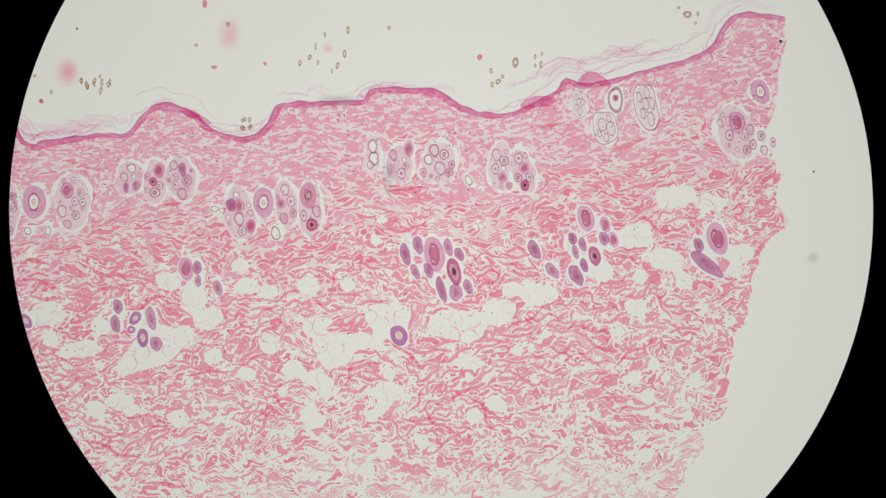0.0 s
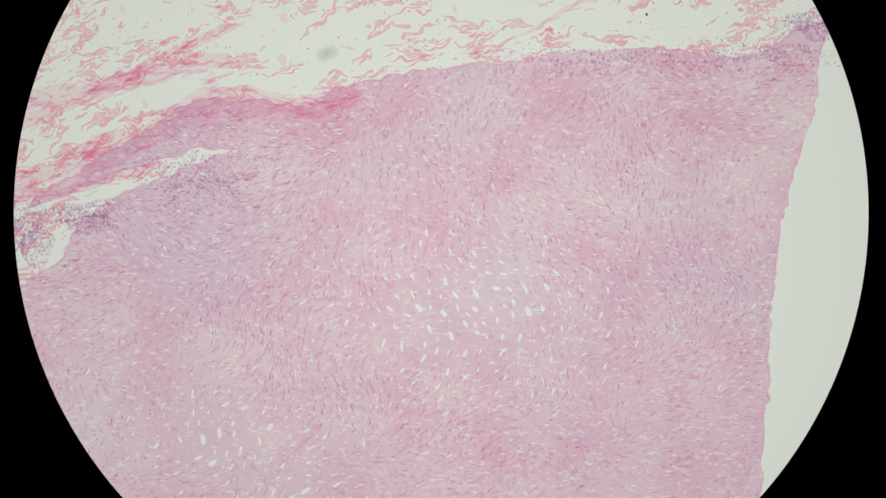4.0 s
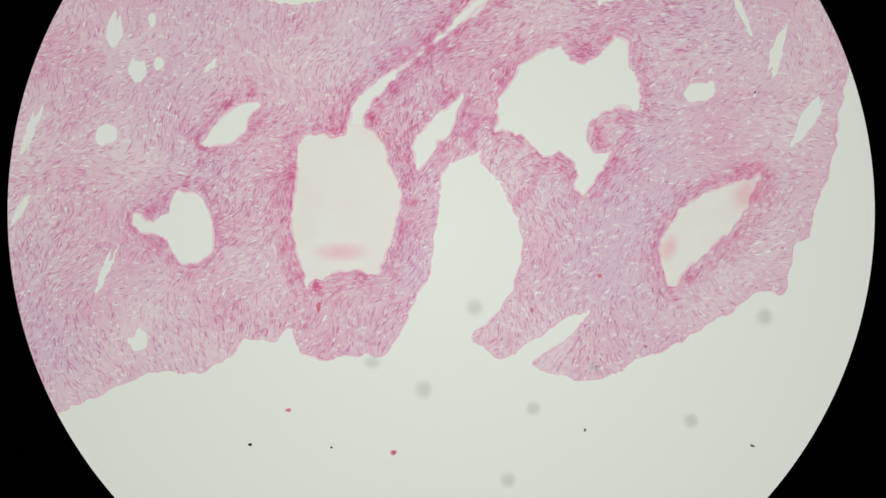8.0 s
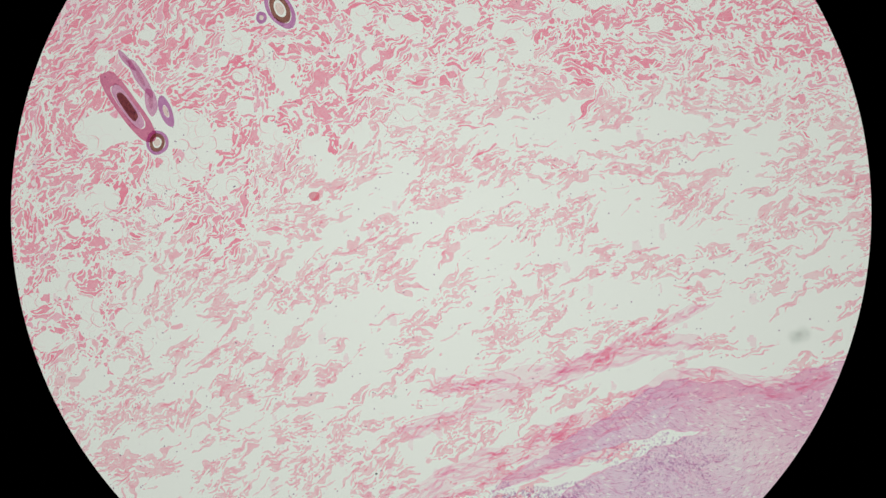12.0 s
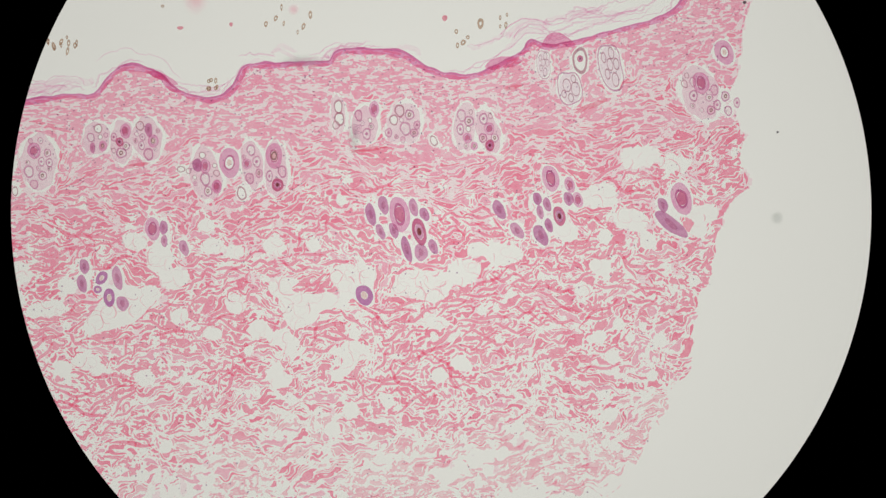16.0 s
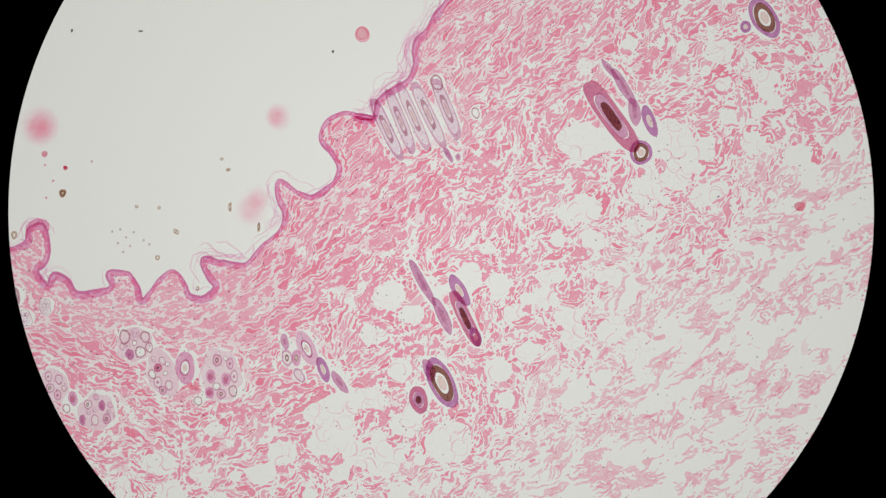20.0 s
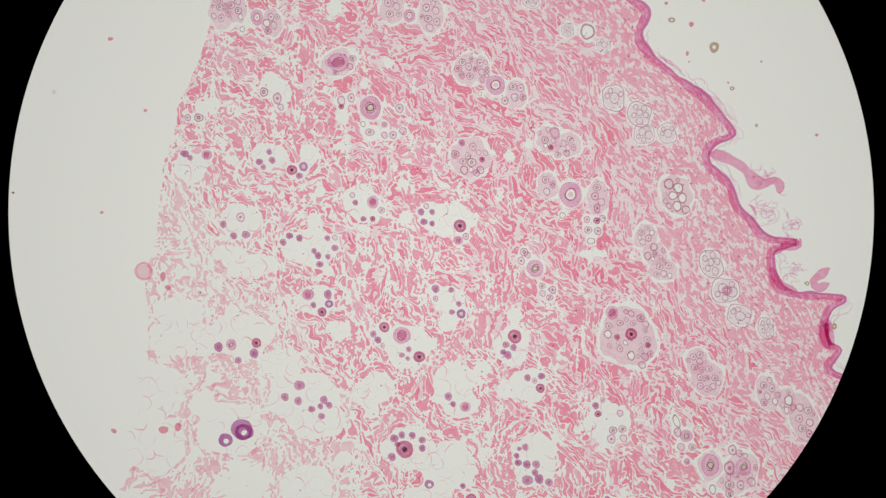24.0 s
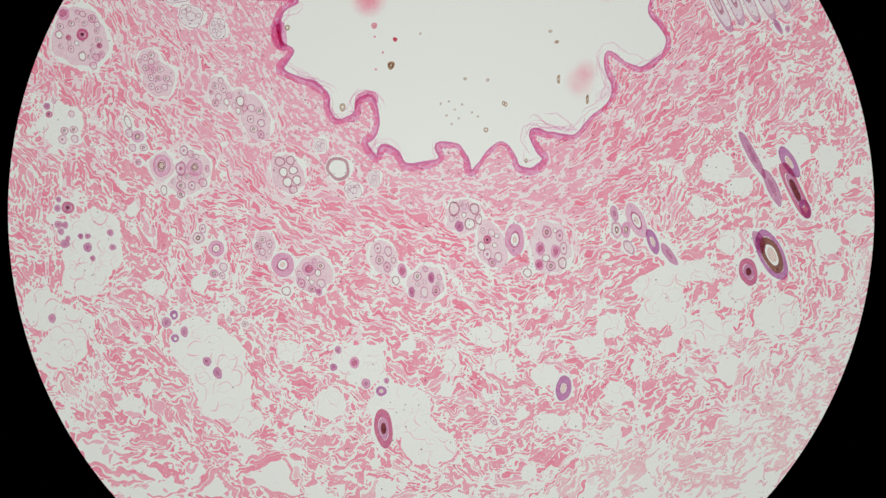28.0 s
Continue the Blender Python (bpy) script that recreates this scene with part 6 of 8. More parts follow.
fx, fy = mass_points(460000, 21)
dense = 0.58 + 0.25 * waves(fx, fy, 600, 31) - 0.7 * pale_amount(fx, fy)
for px, py, r in CROWDED:
    dense += 0.5 * np.exp(-((fx - px) ** 2 + (fy - py) ** 2) / r ** 2)
dense *= np.interp(fy, [-3300, -2300, -1500], [1.0, 0.75, 0.7])
keep = np.random.default_rng(5).uniform(0, 1, len(fx)) < dense
fx, fy = fx[keep], fy[keep]
fa = grain_angle(fx, fy) + rng.normal(0, 0.25, len(fx))
sx, sy, st, sh = strands_arrays(fx, fy, fa, rng.uniform(6, 19, len(fx)), rng.uniform(1.3, 2.5, len(fx)), rng.uniform(0.1, 0.5, len(fx)), rng.uniform(0, 6, len(fx)), None, n=3)
tagged(part_mesh("fibre_mat", strands_mesh("fibre_mat", sx, sy, st, sh, rng.uniform(2.6, 4.5, len(fx)), MASS_FIBRE, domed=False), nodule), kind="stuff")
nx, ny = mass_points(34000, 22)
tagged(part_mesh("nuclear_stipple", dots_mesh("nuclear_stipple", nx, ny, rng.uniform(0.9, 1.9, len(nx)), 5, NODULE_NUCLEUS, 5), nodule), kind="stuff")

# fibres crowd along the openings
ex, ey, ea = [], [], []
g = np.random.default_rng(44)
for i, loop in enumerate(hole_loops[:7]):
    dl = np.gradient(loop, axis=0)
    count = int(np.hypot(*dl.T).sum() * 3.0)
    k = g.integers(0, len(loop), count)
    off = np.abs(g.normal(0, 19, count)) * np.sign(g.uniform(-1, 1, count)) + g.normal(0, 2, count)
    da = np.arctan2(dl[k, 1], dl[k, 0])
    ex.append(loop[k, 0] - np.sin(da) * off)
    ey.append(loop[k, 1] + np.cos(da) * off)
    ea.append(da)
ex, ey, ea = np.concatenate(ex), np.concatenate(ey), np.concatenate(ea)
iu, ju = ((ex - mx0) / GRID).astype(int).clip(0, mw - 2), ((ey - my0) / GRID).astype(int).clip(0, mh - 2)
ok = kept[ju, iu] & kept[ju + 1, iu] & kept[ju, iu + 1] & kept[ju - 1, iu] & kept[ju, iu - 1]
ex, ey, ea = ex[ok], ey[ok], ea[ok]
sx, sy, st, sh = strands_arrays(ex, ey, ea + g.normal(0, 0.15, len(ex)), g.uniform(8, 22, len(ex)), g.uniform(2.5, 5, len(ex)), g.uniform(0.1, 0.4, len(ex)), g.uniform(0, 6, len(ex)), None, n=4)
tagged(part_mesh("rim_mat", strands_mesh("rim_mat", sx, sy, st, sh, g.uniform(4.6, 6, len(ex)), MASS_RIM, domed=False), nodule), kind="stuff")

for i in SHED_IN:
    x, y, a, b, tilt = SLITS[i]
    g = np.random.default_rng(400 + i)
    count = int(a * 0.55)
    t = g.uniform(0, 6.3, count)
    q = np.sqrt(g.uniform(0.25, 1.0, count)) * 0.9
    loop = np.column_stack([a * q * np.cos(t), b * q * np.sin(t)])
    c, s = np.sin(radians(tilt)), np.cos(radians(tilt))
    px, py = loop[:, 0] * c - loop[:, 1] * s, loop[:, 0] * s + loop[:, 1] * c
    ob = new("shed_cells", dots_mesh("shed_cells", px, py, g.uniform(2.0, 5.5, count), 1.0, SHED, 7))
    ob.location = (x * U, y * U, 0)
    tagged(ob, "pink shed cells lying in a white opening", "cell cluster", kind="stuff")
for i in TORN:
    loop = hole_loops[i]
    g = np.random.default_rng(420 + i)
    count = 120
    k = g.integers(0, len(loop), count)
    to = loop.mean(0) + g.normal(0, 0.5, (count, 2)) * np.ptp(loop, axis=0) * 0.25
    start = loop[k]
    reach = np.minimum(np.hypot(*(to - start).T), g.exponential(13, count) + 5)
    da = np.arctan2(to[:, 1] - start[:, 1], to[:, 0] - start[:, 0])
    sx, sy, st, sh = strands_arrays(start[:, 0] + np.cos(da) * reach * 0.4, start[:, 1] + np.sin(da) * reach * 0.4, da, reach, g.uniform(1.5, 5, count), g.uniform(0.2, 0.8, count), g.uniform(0, 6, count), None, n=6)
    tagged(part_mesh("torn_fringe", strands_mesh("torn_fringe", sx, sy, st, sh, g.uniform(1, 2, count), SHED), nodule), kind="stuff")

for i, (loop, half) in enumerate(CAPSULE_BANDS):
    line = smooth(loop, 9, jag=1.5, seed=i)
    w = half * 1.4 * (1 + 0.35 * waves(line[:, 0], line[:, 1], 120, 40 + i))
    ob = thing("capsule_band", *line[len(line) // 2], "pale pink fibrous capsule band beside the nodule", "tissue band")
    at = np.array(line[len(line) // 2])
    part_mesh("band_base", ribbon_mesh("band_base", line - at, w, 1.0 + i * 0.1, 1, CAPSULE_BASE), ob)
    g = np.random.default_rng(200 + i)
    count = int(len(line) * 9 * half / 75)
    k = g.integers(0, len(line) - 1, count)
    dirs = np.gradient(line, axis=0)
    da = np.arctan2(dirs[k, 1], dirs[k, 0])
    off = g.normal(0, 0.7, count) * w[k]
    sx, sy, st, sh = strands_arrays(line[k, 0] - np.sin(da) * off - at[0], line[k, 1] + np.cos(da) * off - at[1], da + g.normal(0, 0.18, count),
                                    g.uniform(18, 60, count), g.uniform(2.5, 6, count), g.uniform(0.1, 0.5, count), g.uniform(0, 6, count), None, n=6)
    tagged(part_mesh("band_weave", strands_mesh("band_weave", sx, sy, st, sh, g.uniform(3, 5, count), CAPSULE), ob), kind="stuff")
for i, (x, y, a, b, tilt) in enumerate(FLUIDS):
    ob = new("clotted_fluid", outline_slab("clotted_fluid", [oval(x, y, a, b, tilt, 40, 0.08, i)], 1.0, FLUID, 0.2))
    tagged(ob, "very pale pink dried fluid inside an opening", "fluid")

blood = new("blood_vessel", outline_slab("blood_vessel", [smooth(BLOOD_LOOP, 5, closed=True, jag=0.8)], 3, BLOOD, 0.5))
tagged(blood, "bright pink-red blood-filled vessel cut along its length", "blood vessel")

for i, (x, y, a, b, tilt) in enumerate(CAPILLARIES):
    ob = new("capillary", outline_slab("capillary", [oval(0, 0, a / 2, b / 2, 90 - tilt, 26, 0.3, 60 + i)], 1.5, CAPILLARY, 6.0))
    ob.location = (x * U, y * U, 0)
    tagged(ob, "small red capillary between the collagen bundles", "blood vessel")
for i, (x, y, a, b) in enumerate(LYMPH_PATCHES):
    g = np.random.default_rng(100 + i)
    count = int(min(2200, a * b * 0.55))
    iu, ju = int((x - mx0) / GRID), int((y - my0) / GRID)
    if 0 <= iu < mw and 0 <= ju < mh and mass_whole[ju, iu]:
        a, b, count = a * 1.2, b * 1.2, int(count * 0.5)
    t, q = g.uniform(0, 6.3, count), g.uniform(0, 1, count) ** 0.6
    q *= 1.05 + 0.28 * np.sin(3 * t + i) + 0.2 * np.sin(5 * t + 2 * i)
    px, py = x + q * np.cos(t) * a, y + q * np.sin(t) * b
    ob = new("lymphocyte_cluster", dots_mesh("lymphocyte_cluster", px - x, py - y, g.uniform(1.2, 2.8, count), 6, LYMPH))
    ob.location = (x * U, y * U, 0)
    tagged(ob, "cloud of tiny violet immune cells beside the nodule", "cell cluster", kind="stuff")

# ---- collagen of the skin ----
OG = 2.0
ox0, oy0, ox1, oy1 = -4900.0, -1750.0, 760.0, 560.0
ow, oh = int((ox1 - ox0) / OG), int((oy1 - oy0) / OG)
hx, hy = np.meshgrid(ox0 + np.arange(ow) * OG, oy0 + np.arange(oh) * OG)
full = ~inside(tissue, hx.ravel(), hy.ravel()).reshape(hx.shape)
skin_mask = (~full).astype(np.float32)
iu, ju = ((hx - mx0) / GRID).astype(int), ((hy - my0) / GRID).astype(int)
okm = (iu >= 0) & (iu < mw) & (ju >= 0) & (ju < mh)
full[okm] |= mass_whole[np.clip(ju, 0, mh - 1), np.clip(iu, 0, mw - 1)][okm]


def block(x, y, a, b, tilt=0.0, ragged=0.18, seed=0):
    """Keeps the fibres out of an oval."""
    r = max(a, b) * 1.3
    i0, i1 = int(max(0, (x - r - ox0) / OG)), int(min(ow, (x + r - ox0) / OG + 1))
    j0, j1 = int(max(0, (y - r - oy0) / OG)), int(min(oh, (y + r - oy0) / OG + 1))
    if i1 <= i0 or j1 <= j0:
        return
    sub = (slice(j0, j1), slice(i0, i1))
    dx, dy = hx[sub] - x, hy[sub] - y
    c, s = np.cos(radians(tilt)), np.sin(radians(tilt))
    u, v = dx * c - dy * s, dx * s + dy * c
    th = np.arctan2(v / b, u / a)
    lim = 1 + ragged * (np.sin(th * 3 + seed) + 0.6 * np.sin(th * 5 + 2.1 * seed)) * 0.6
    full[sub] |= (u / a) ** 2 + (v / b) ** 2 < lim ** 2


fat_cells = []
for i, (x, y, a, b) in enumerate(FAT_LOBULES):
    block(x, y, a * 0.6, b * 0.6, 0, 0.2, i * 1.7)
    r = 0.26 * min(a, b) + 3
    for k in range(max(6, int((a + b) / 8))):
        t = k * 6.283 / max(6, int((a + b) / 8)) + i
        rr = r * (0.7 + 0.6 * ((k * 7 + i * 3) % 10) / 10)
        fat_cells.append((x + 0.56 * a * np.cos(t), y + 0.56 * b * np.sin(t), rr))
        block(*fat_cells[-1], rr, 0, 0.06, k)
for i, (x, y, pads, hairs) in enumerate(CLUSTERS):
    for dx, dy, a, b, tilt in pads:
        if any(h[5] == "R" and np.hypot(h[0] - dx, h[1] - dy) < 14 for h in hairs):
            continue
        block(x + dx, y + dy, a + 3.5, b + 3.5, tilt, 0.10, i)
    for dx, dy, a, b, tilt, sort in hairs:
        block(x + dx, y + dy, a + 4, b + 4, tilt, 0.10, i + dx)
block(*VESSEL_HOLE, 0, 0.05)
# small fat cells strewn through the deep layer
g3 = np.random.default_rng(17)
vx, vy = g3.uniform(ox0, ox1, 5200), g3.uniform(oy0, oy1, 5200)
vd, _ = skin_depth(vx, vy)
chance = np.interp(vd, [230, 320, 440, 700, 1000], [0, 0.3, 0.6, 0.4, 0.0]) * (0.6 + 0.7 * waves(vx, vy, 420, 51))
pick = g3.uniform(0, 1, len(vx)) < chance
for i, (x, y) in enumerate(zip(vx[pick], vy[pick])):
    r = g3.uniform(6, 16)
    fat_cells.append((x, y, r))
    block(x, y, r, r, 0, 0.06, i)

free_share = full.copy()


def weave(name, count, seed, width, length, lo, hi, material, z, limit):
    """Lays strands side by side without letting them pile up."""
    g = np.random.default_rng(seed)
    x, y = g.uniform(ox0, ox1, count), g.uniform(oy0, oy1, count)
    i, j = ((x - ox0) / OG).astype(int).clip(0, ow - 1), ((y - oy0) / OG).astype(int).clip(0, oh - 1)
    ok = ~full[j, i]
    x, y = x[ok], y[ok]
    d, ang = skin_depth(x, y)
    shift = np.interp(x, [-4300, -3600, -2900, -2300, -1500, -600, 0], [330, 230, 10, -110, -45, 40, 50])
    e = d - shift + 70 * waves(x, y, 330, 61)
    dens = np.interp(e, [0, 430, 560, 680, 800, 1000, 1500], [1, 1, 0.8, 0.42, 0.2, 0.08, 0.05])
    dens *= np.clip(1.05 + 0.5 * waves(x, y, 140, 62) * np.interp(e, [100, 400], [0, 1]), 0, 1.3)
    ok = (g.uniform(0, 1, len(x)) < dens * 0.35) & (x > -760) & (x < 420) & (d > lo) & (e < hi)
    x, y, d, ang, e = x[ok], y[ok], d[ok], ang[ok], e[ok]
    scatter = np.interp(d, [0, 120, 260, 500, 800], [0.15, 0.2, 0.34, 0.68, 0.6]) * np.interp(x, [-3600, -2900], [1.6, 1.0])
    a = ang + scatter * (0.95 * waves(x, y, 130, 63) + 0.7 * waves(x, y, 47, 64)) + g.normal(0, 0.16, len(x))
    size = np.interp(d, [0, 60, 150, 330], [0.6, 0.65, 0.85, 1.05]) * np.interp(e, [330, 480, 620, 800], [1.0, 0.9, 0.66, 0.62])
    w = g.uniform(*width, len(x)) * size
    ln = g.uniform(*length, len(x)) * np.interp(d, [0, 150, 400, 700, 1000], [0.75, 1.0, 1.0, 1.1, 1.0])
    sx, sy, st, sh = strands_arrays(x, y, a, ln, w, g.uniform(0.2, 1.0, len(x)), g.uniform(0, 6.3, len(x)), None, n=7)
    # cells that each strand would take up, and those that it must find free
    def cells(ks):
        got = []
        for k in ks:
            for m in (0.0, 0.33, 0.67):
                hw = sh[:, :-1] + (0.4 if len(ks) > 3 else 0)
                px = sx[:, :-1] * (1 - m) + sx[:, 1:] * m - np.sin(st[:, :-1]) * hw * k
                py = sy[:, :-1] * (1 - m) + sy[:, 1:] * m + np.cos(st[:, :-1]) * hw * k
                got.append(((py - oy0) / OG).astype(np.int32).clip(0, oh - 1) * ow + ((px - ox0) / OG).astype(np.int32).clip(0, ow - 1))
        return np.concatenate(got, axis=1)

    need, take = cells((-0.9, 0.0, 0.9)), cells((-1.0, -0.5, 0.0, 0.5, 1.0))
    flat = full.ravel()
    good = np.zeros(len(x), dtype=bool)
    for i in range(len(x)):
        if np.count_nonzero(flat[need[i]]) < limit * need.shape[1]:
            flat[take[i]] = True
            good[i] = True
    full[:] = flat.reshape(full.shape)
    if name == "collagen_mat":
        near = np.nonzero(good & (x > -750) & (x < 420) & (d > 230) & (d < 470))[0][:300]
        good[near] = False
        for i in near:
            k = slice(i, i + 1)
            part_mesh("collagen_strand", strands_mesh("collagen_strand", sx[k], sy[k], st[k], sh[k], np.array([z + 1.0]), material), skin)
    ob = part_mesh(name, strands_mesh(name, sx[good], sy[good], st[good], sh[good], g.uniform(z, z + 2, good.sum()), material), skin)
    tagged(ob, kind="stuff")


def soften(f, sigma):
    """A separable blur of a grid."""
    k = np.exp(-0.5 * (np.arange(-int(3 * sigma + 1), int(3 * sigma + 2)) / sigma) ** 2)
    k /= k.sum()
    h = len(k) // 2
    for axis in (0, 1):
        pad = [(h, h) if ax == axis else (0, 0) for ax in (0, 1)]
        p = np.pad(f, pad, mode="edge")
        n = f.shape[axis]
        f = sum(w * (p[i:i + n] if axis == 0 else p[:, i:i + n]) for i, w in enumerate(k)).astype(np.float32)
    return f


def torn_sheet(name, field, material, z, parent):
    """A thin sheet with relief wherever the field is positive, with clean edges between the grid's points."""
    up = z + np.clip(field, 0, 1.2) * 1.6
    corner = [(slice(0, -1), slice(0, -1)), (slice(0, -1), slice(1, None)), (slice(1, None), slice(1, None)), (slice(1, None), slice(0, -1))]
    val = [field[c] for c in corner]
    code = sum((v > 0).astype(np.int8) << i for i, v in enumerate(val))
    verts, sizes, at = [], [], 0
    # whole squares, joined along each row
    edge = np.diff(np.pad((code == 15).astype(np.int8), ((0, 0), (1, 1))), axis=1)
    jj, i0 = np.nonzero(edge == 1)
    i1 = np.nonzero(edge == -1)[1]
    ids = np.stack([jj * ow + i0, jj * ow + i1, (jj + 1) * ow + i1, (jj + 1) * ow + i0], axis=1)
    used, inv = np.unique(ids, return_inverse=True)
    verts.append(np.column_stack([hx.ravel()[used], hy.ravel()[used], up.ravel()[used]]))
    loops = [inv.ravel()]
    sizes.append(np.full(len(ids), 4))
    at = len(used)
    step = ((0, 0), (0, 1), (1, 1), (1, 0))
    for case in range(1, 15):
        jj, ii = np.nonzero(code == case)
        if not len(jj):
            continue
        ring_ = []
        for k in range(4):
            (aj, ai), (bj, bi) = step[k], step[(k + 1) % 4]
            va, vb = field[jj + aj, ii + ai], field[jj + bj, ii + bi]
            if case >> k & 1:
                ring_.append(np.column_stack([hx[jj + aj, ii + ai], hy[jj + aj, ii + ai], up[jj + aj, ii + ai]]))
            if (case >> k & 1) != (case >> (k + 1) % 4 & 1):
                m = np.clip(va / (va - vb), 0.02, 0.98)
                ring_.append(np.column_stack([hx[jj + aj, ii + ai] + m * (bi - ai) * OG, hy[jj + aj, ii + ai] + m * (bj - aj) * OG, np.full(len(jj), z)]))
        v = np.stack(ring_, axis=1)
        verts.append(v.reshape(-1, 3))
        loops.append(at + np.arange(v.shape[0] * v.shape[1]))
        sizes.append(np.full(len(v), v.shape[1]))
        at += v.shape[0] * v.shape[1]
    verts, loops, sizes = np.concatenate(verts), np.concatenate(loops), np.concatenate(sizes)
    me = bpy.data.meshes.new(name)
    me.vertices.add(len(verts))
    me.vertices.foreach_set("co", (verts * U).astype(np.float32).ravel())
    me.loops.add(len(loops))
    me.loops.foreach_set("vertex_index", loops.astype(np.int32))
    me.polygons.add(len(sizes))
    me.polygons.foreach_set("loop_start", np.concatenate([[0], np.cumsum(sizes)[:-1]]).astype(np.int32))
    me.update(calc_edges=True)
    me.materials.append(material)
    tagged(part_mesh(name, me, parent), kind="stuff")
    return len(sizes)


skin = thing("skin_section", 0, 0, "pink-stained skin section of woven collagen fibres on glass", "tissue section")
weave("collagen_mat", 110000, 71, (4.5, 7), (40, 90), 230, 470, COLLAGEN_ROSE, 2, 0.12)

# depth and fibre direction on a coarse grid, spread to the fine one
q = 4
bx, by = hx[::q, ::q], hy[::q, ::q]
bd, ba = skin_depth(bx.ravel(), by.ravel())
bd, ba = bd.reshape(bx.shape), ba.reshape(bx.shape)
be = bd - np.interp(bx, [-4300, -3600, -2900, -2300, -1500, -600, 0], [330, 230, 10, -110, -45, 40, 50]) + 60 * waves(bx, by, 330, 61)
swirl = np.interp(bd, [0, 90, 180, 300, 500, 800], [0.15, 0.25, 0.55, 0.8, 0.95, 0.6]) * np.interp(bx, [-3600, -2900], [1.15, 1.0])
ba = ba + swirl * (0.8 * waves(bx, by, 150, 63) + 0.55 * waves(bx, by, 62, 64) + 0.15 * waves(bx, by, 30, 60))
slope = np.interp(bx, [-3600, -2600, -1600, -700, 200], [0.9, 0.75, 0.5, 0.25, 0.15])
mixd = np.interp(be, [560, 800], [0, 1])
ba = ba * (1 - mixd) + (slope + np.round((ba - slope) / np.pi) * np.pi + 0.4 * waves(bx, by, 110, 65) + 0.3 * waves(bx, by, 40, 67)) * mixd
# fibres bend round the gaps
gap = soften(free_share.astype(np.float32), 5.0)[::q, ::q]
gj, gi = np.gradient(gap)
pull = np.hypot(gi, gj) * 7
ta = np.arctan2(gi, -gj)
c2, s2 = np.cos(2 * ba) + pull * np.cos(2 * ta), np.sin(2 * ba) + pull * np.sin(2 * ta)
ba = 0.5 * np.arctan2(s2, c2)
big_ = [np.repeat(np.repeat(f, q, 0), q, 1)[:oh, :ow] for f in (np.cos(ba), np.sin(ba), be, bd)]
fcos, fsin = big_[0].astype(np.float32).ravel(), big_[1].astype(np.float32).ravel()
fe, fd = soften(big_[2].astype(np.float32), 2.0), big_[3]
room = np.nonzero(~free_share.ravel() & (fe.ravel() < 1500))[0]


def drawn_noise(seed, blur, reach):
    """Noise drawn out along the fibres."""
    g = np.random.default_rng(seed)
    seedn = soften(g.normal(0, 1, (oh, ow)).astype(np.float32), blur).ravel()
    rj, ri = np.divmod(room, ow)
    total = seedn[room].copy()
    for sign in (1, -1):
        pi_, pj_ = ri.astype(np.float32), rj.astype(np.float32)
        dc, ds = fcos[room] * sign, fsin[room] * sign
        for k in range(reach):
            pi_ += 1.5 * dc
            pj_ += 1.5 * ds
            idx = np.rint(pj_).astype(np.int32).clip(0, oh - 1) * ow + np.rint(pi_).astype(np.int32).clip(0, ow - 1)
            total += seedn[idx] * (1 - k / reach) ** 0.5
            nc, ns = fcos[idx], fsin[idx]
            flip = np.where(nc * dc + ns * ds < 0, -1, 1)
            dc, ds = nc * flip, ns * flip
    f = np.zeros(oh * ow, dtype=np.float32)
    f[room] = total / total.std()
    return soften(f.reshape(oh, ow), 0.42)


short, lace = drawn_noise(78, 0.6, 8), drawn_noise(79, 1.25, 11)
lace /= lace.ravel()[room].std()
short = short - 0.6 * soften(short, 3.5)


def spread(f):
    """From the coarse grid to the fine one."""
    return np.repeat(np.repeat(f.astype(np.float32), q, 0), q, 1)[:oh, :ow]


short /= short.ravel()[room].std()
# share of the area that is covered, by depth, broken by clear gaps
cover = np.interp(fe, [0, 60, 200, 420, 520, 640, 760, 900, 1200], [0.71, 0.70, 0.68, 0.62, 0.53, 0.33, 0.17, 0.09, 0.05])
cover = cover + np.interp(hx, [-3300, -2800], [0.06, 0.0]) * (fe < 500) * (fe > 180)
thin = np.zeros(bx.shape)
for px, py, pa, pb in THIN_PATCHES:
    thin = np.maximum(thin, np.exp(-(((bx - px) / pa) ** 2 + ((by - py) / pb) ** 2) ** 2 * np.clip(1 + 0.5 * waves(bx, by, 70, 74), 0.4, 2)))
thin = spread(thin)
cover = cover * (1 - 0.92 * thin)
mid_ = np.interp(fe, [60, 260, 520, 760], [0.04, 0.14, 0.26, 0.2])
cover = cover + mid_ * spread(waves(bx, by, 150, 62) * 0.8 + waves(bx, by, 52, 68) * 0.8)
clump = spread(np.clip(0.75 + 1.0 * waves(bx, by, 120, 71) + 0.7 * waves(bx, by, 48, 72), 0.03, 2.2))
cover = cover * (1 + (clump - 1) * np.interp(fe, [560, 720], [0, 1]))
nets = np.zeros(bx.shape)
for px, py, pa, pb in NET_PATCHES:
    nets = np.maximum(nets, np.exp(-((bx - px) / pa) ** 2 - ((by - py) / pb) ** 2))
cover = cover + 0.1 * spread(nets) * np.interp(fe, [500, 700], [0, 1])
# frayed towards the cut sides
fray = spread(soften(skin_mask[::q, ::q], 3.5))
cover = cover * (1 - (1 - np.interp(fray, [0.45, 0.9], [0.4, 1.0])) * np.interp(fe, [90, 180], [0, 1]))
clear = np.minimum((soften((~free_share).astype(np.float32), 2.2) - 0.45) * 4 + 0.3 * short, (soften((full == free_share).astype(np.float32), 0.7) - 0.6) * 4)
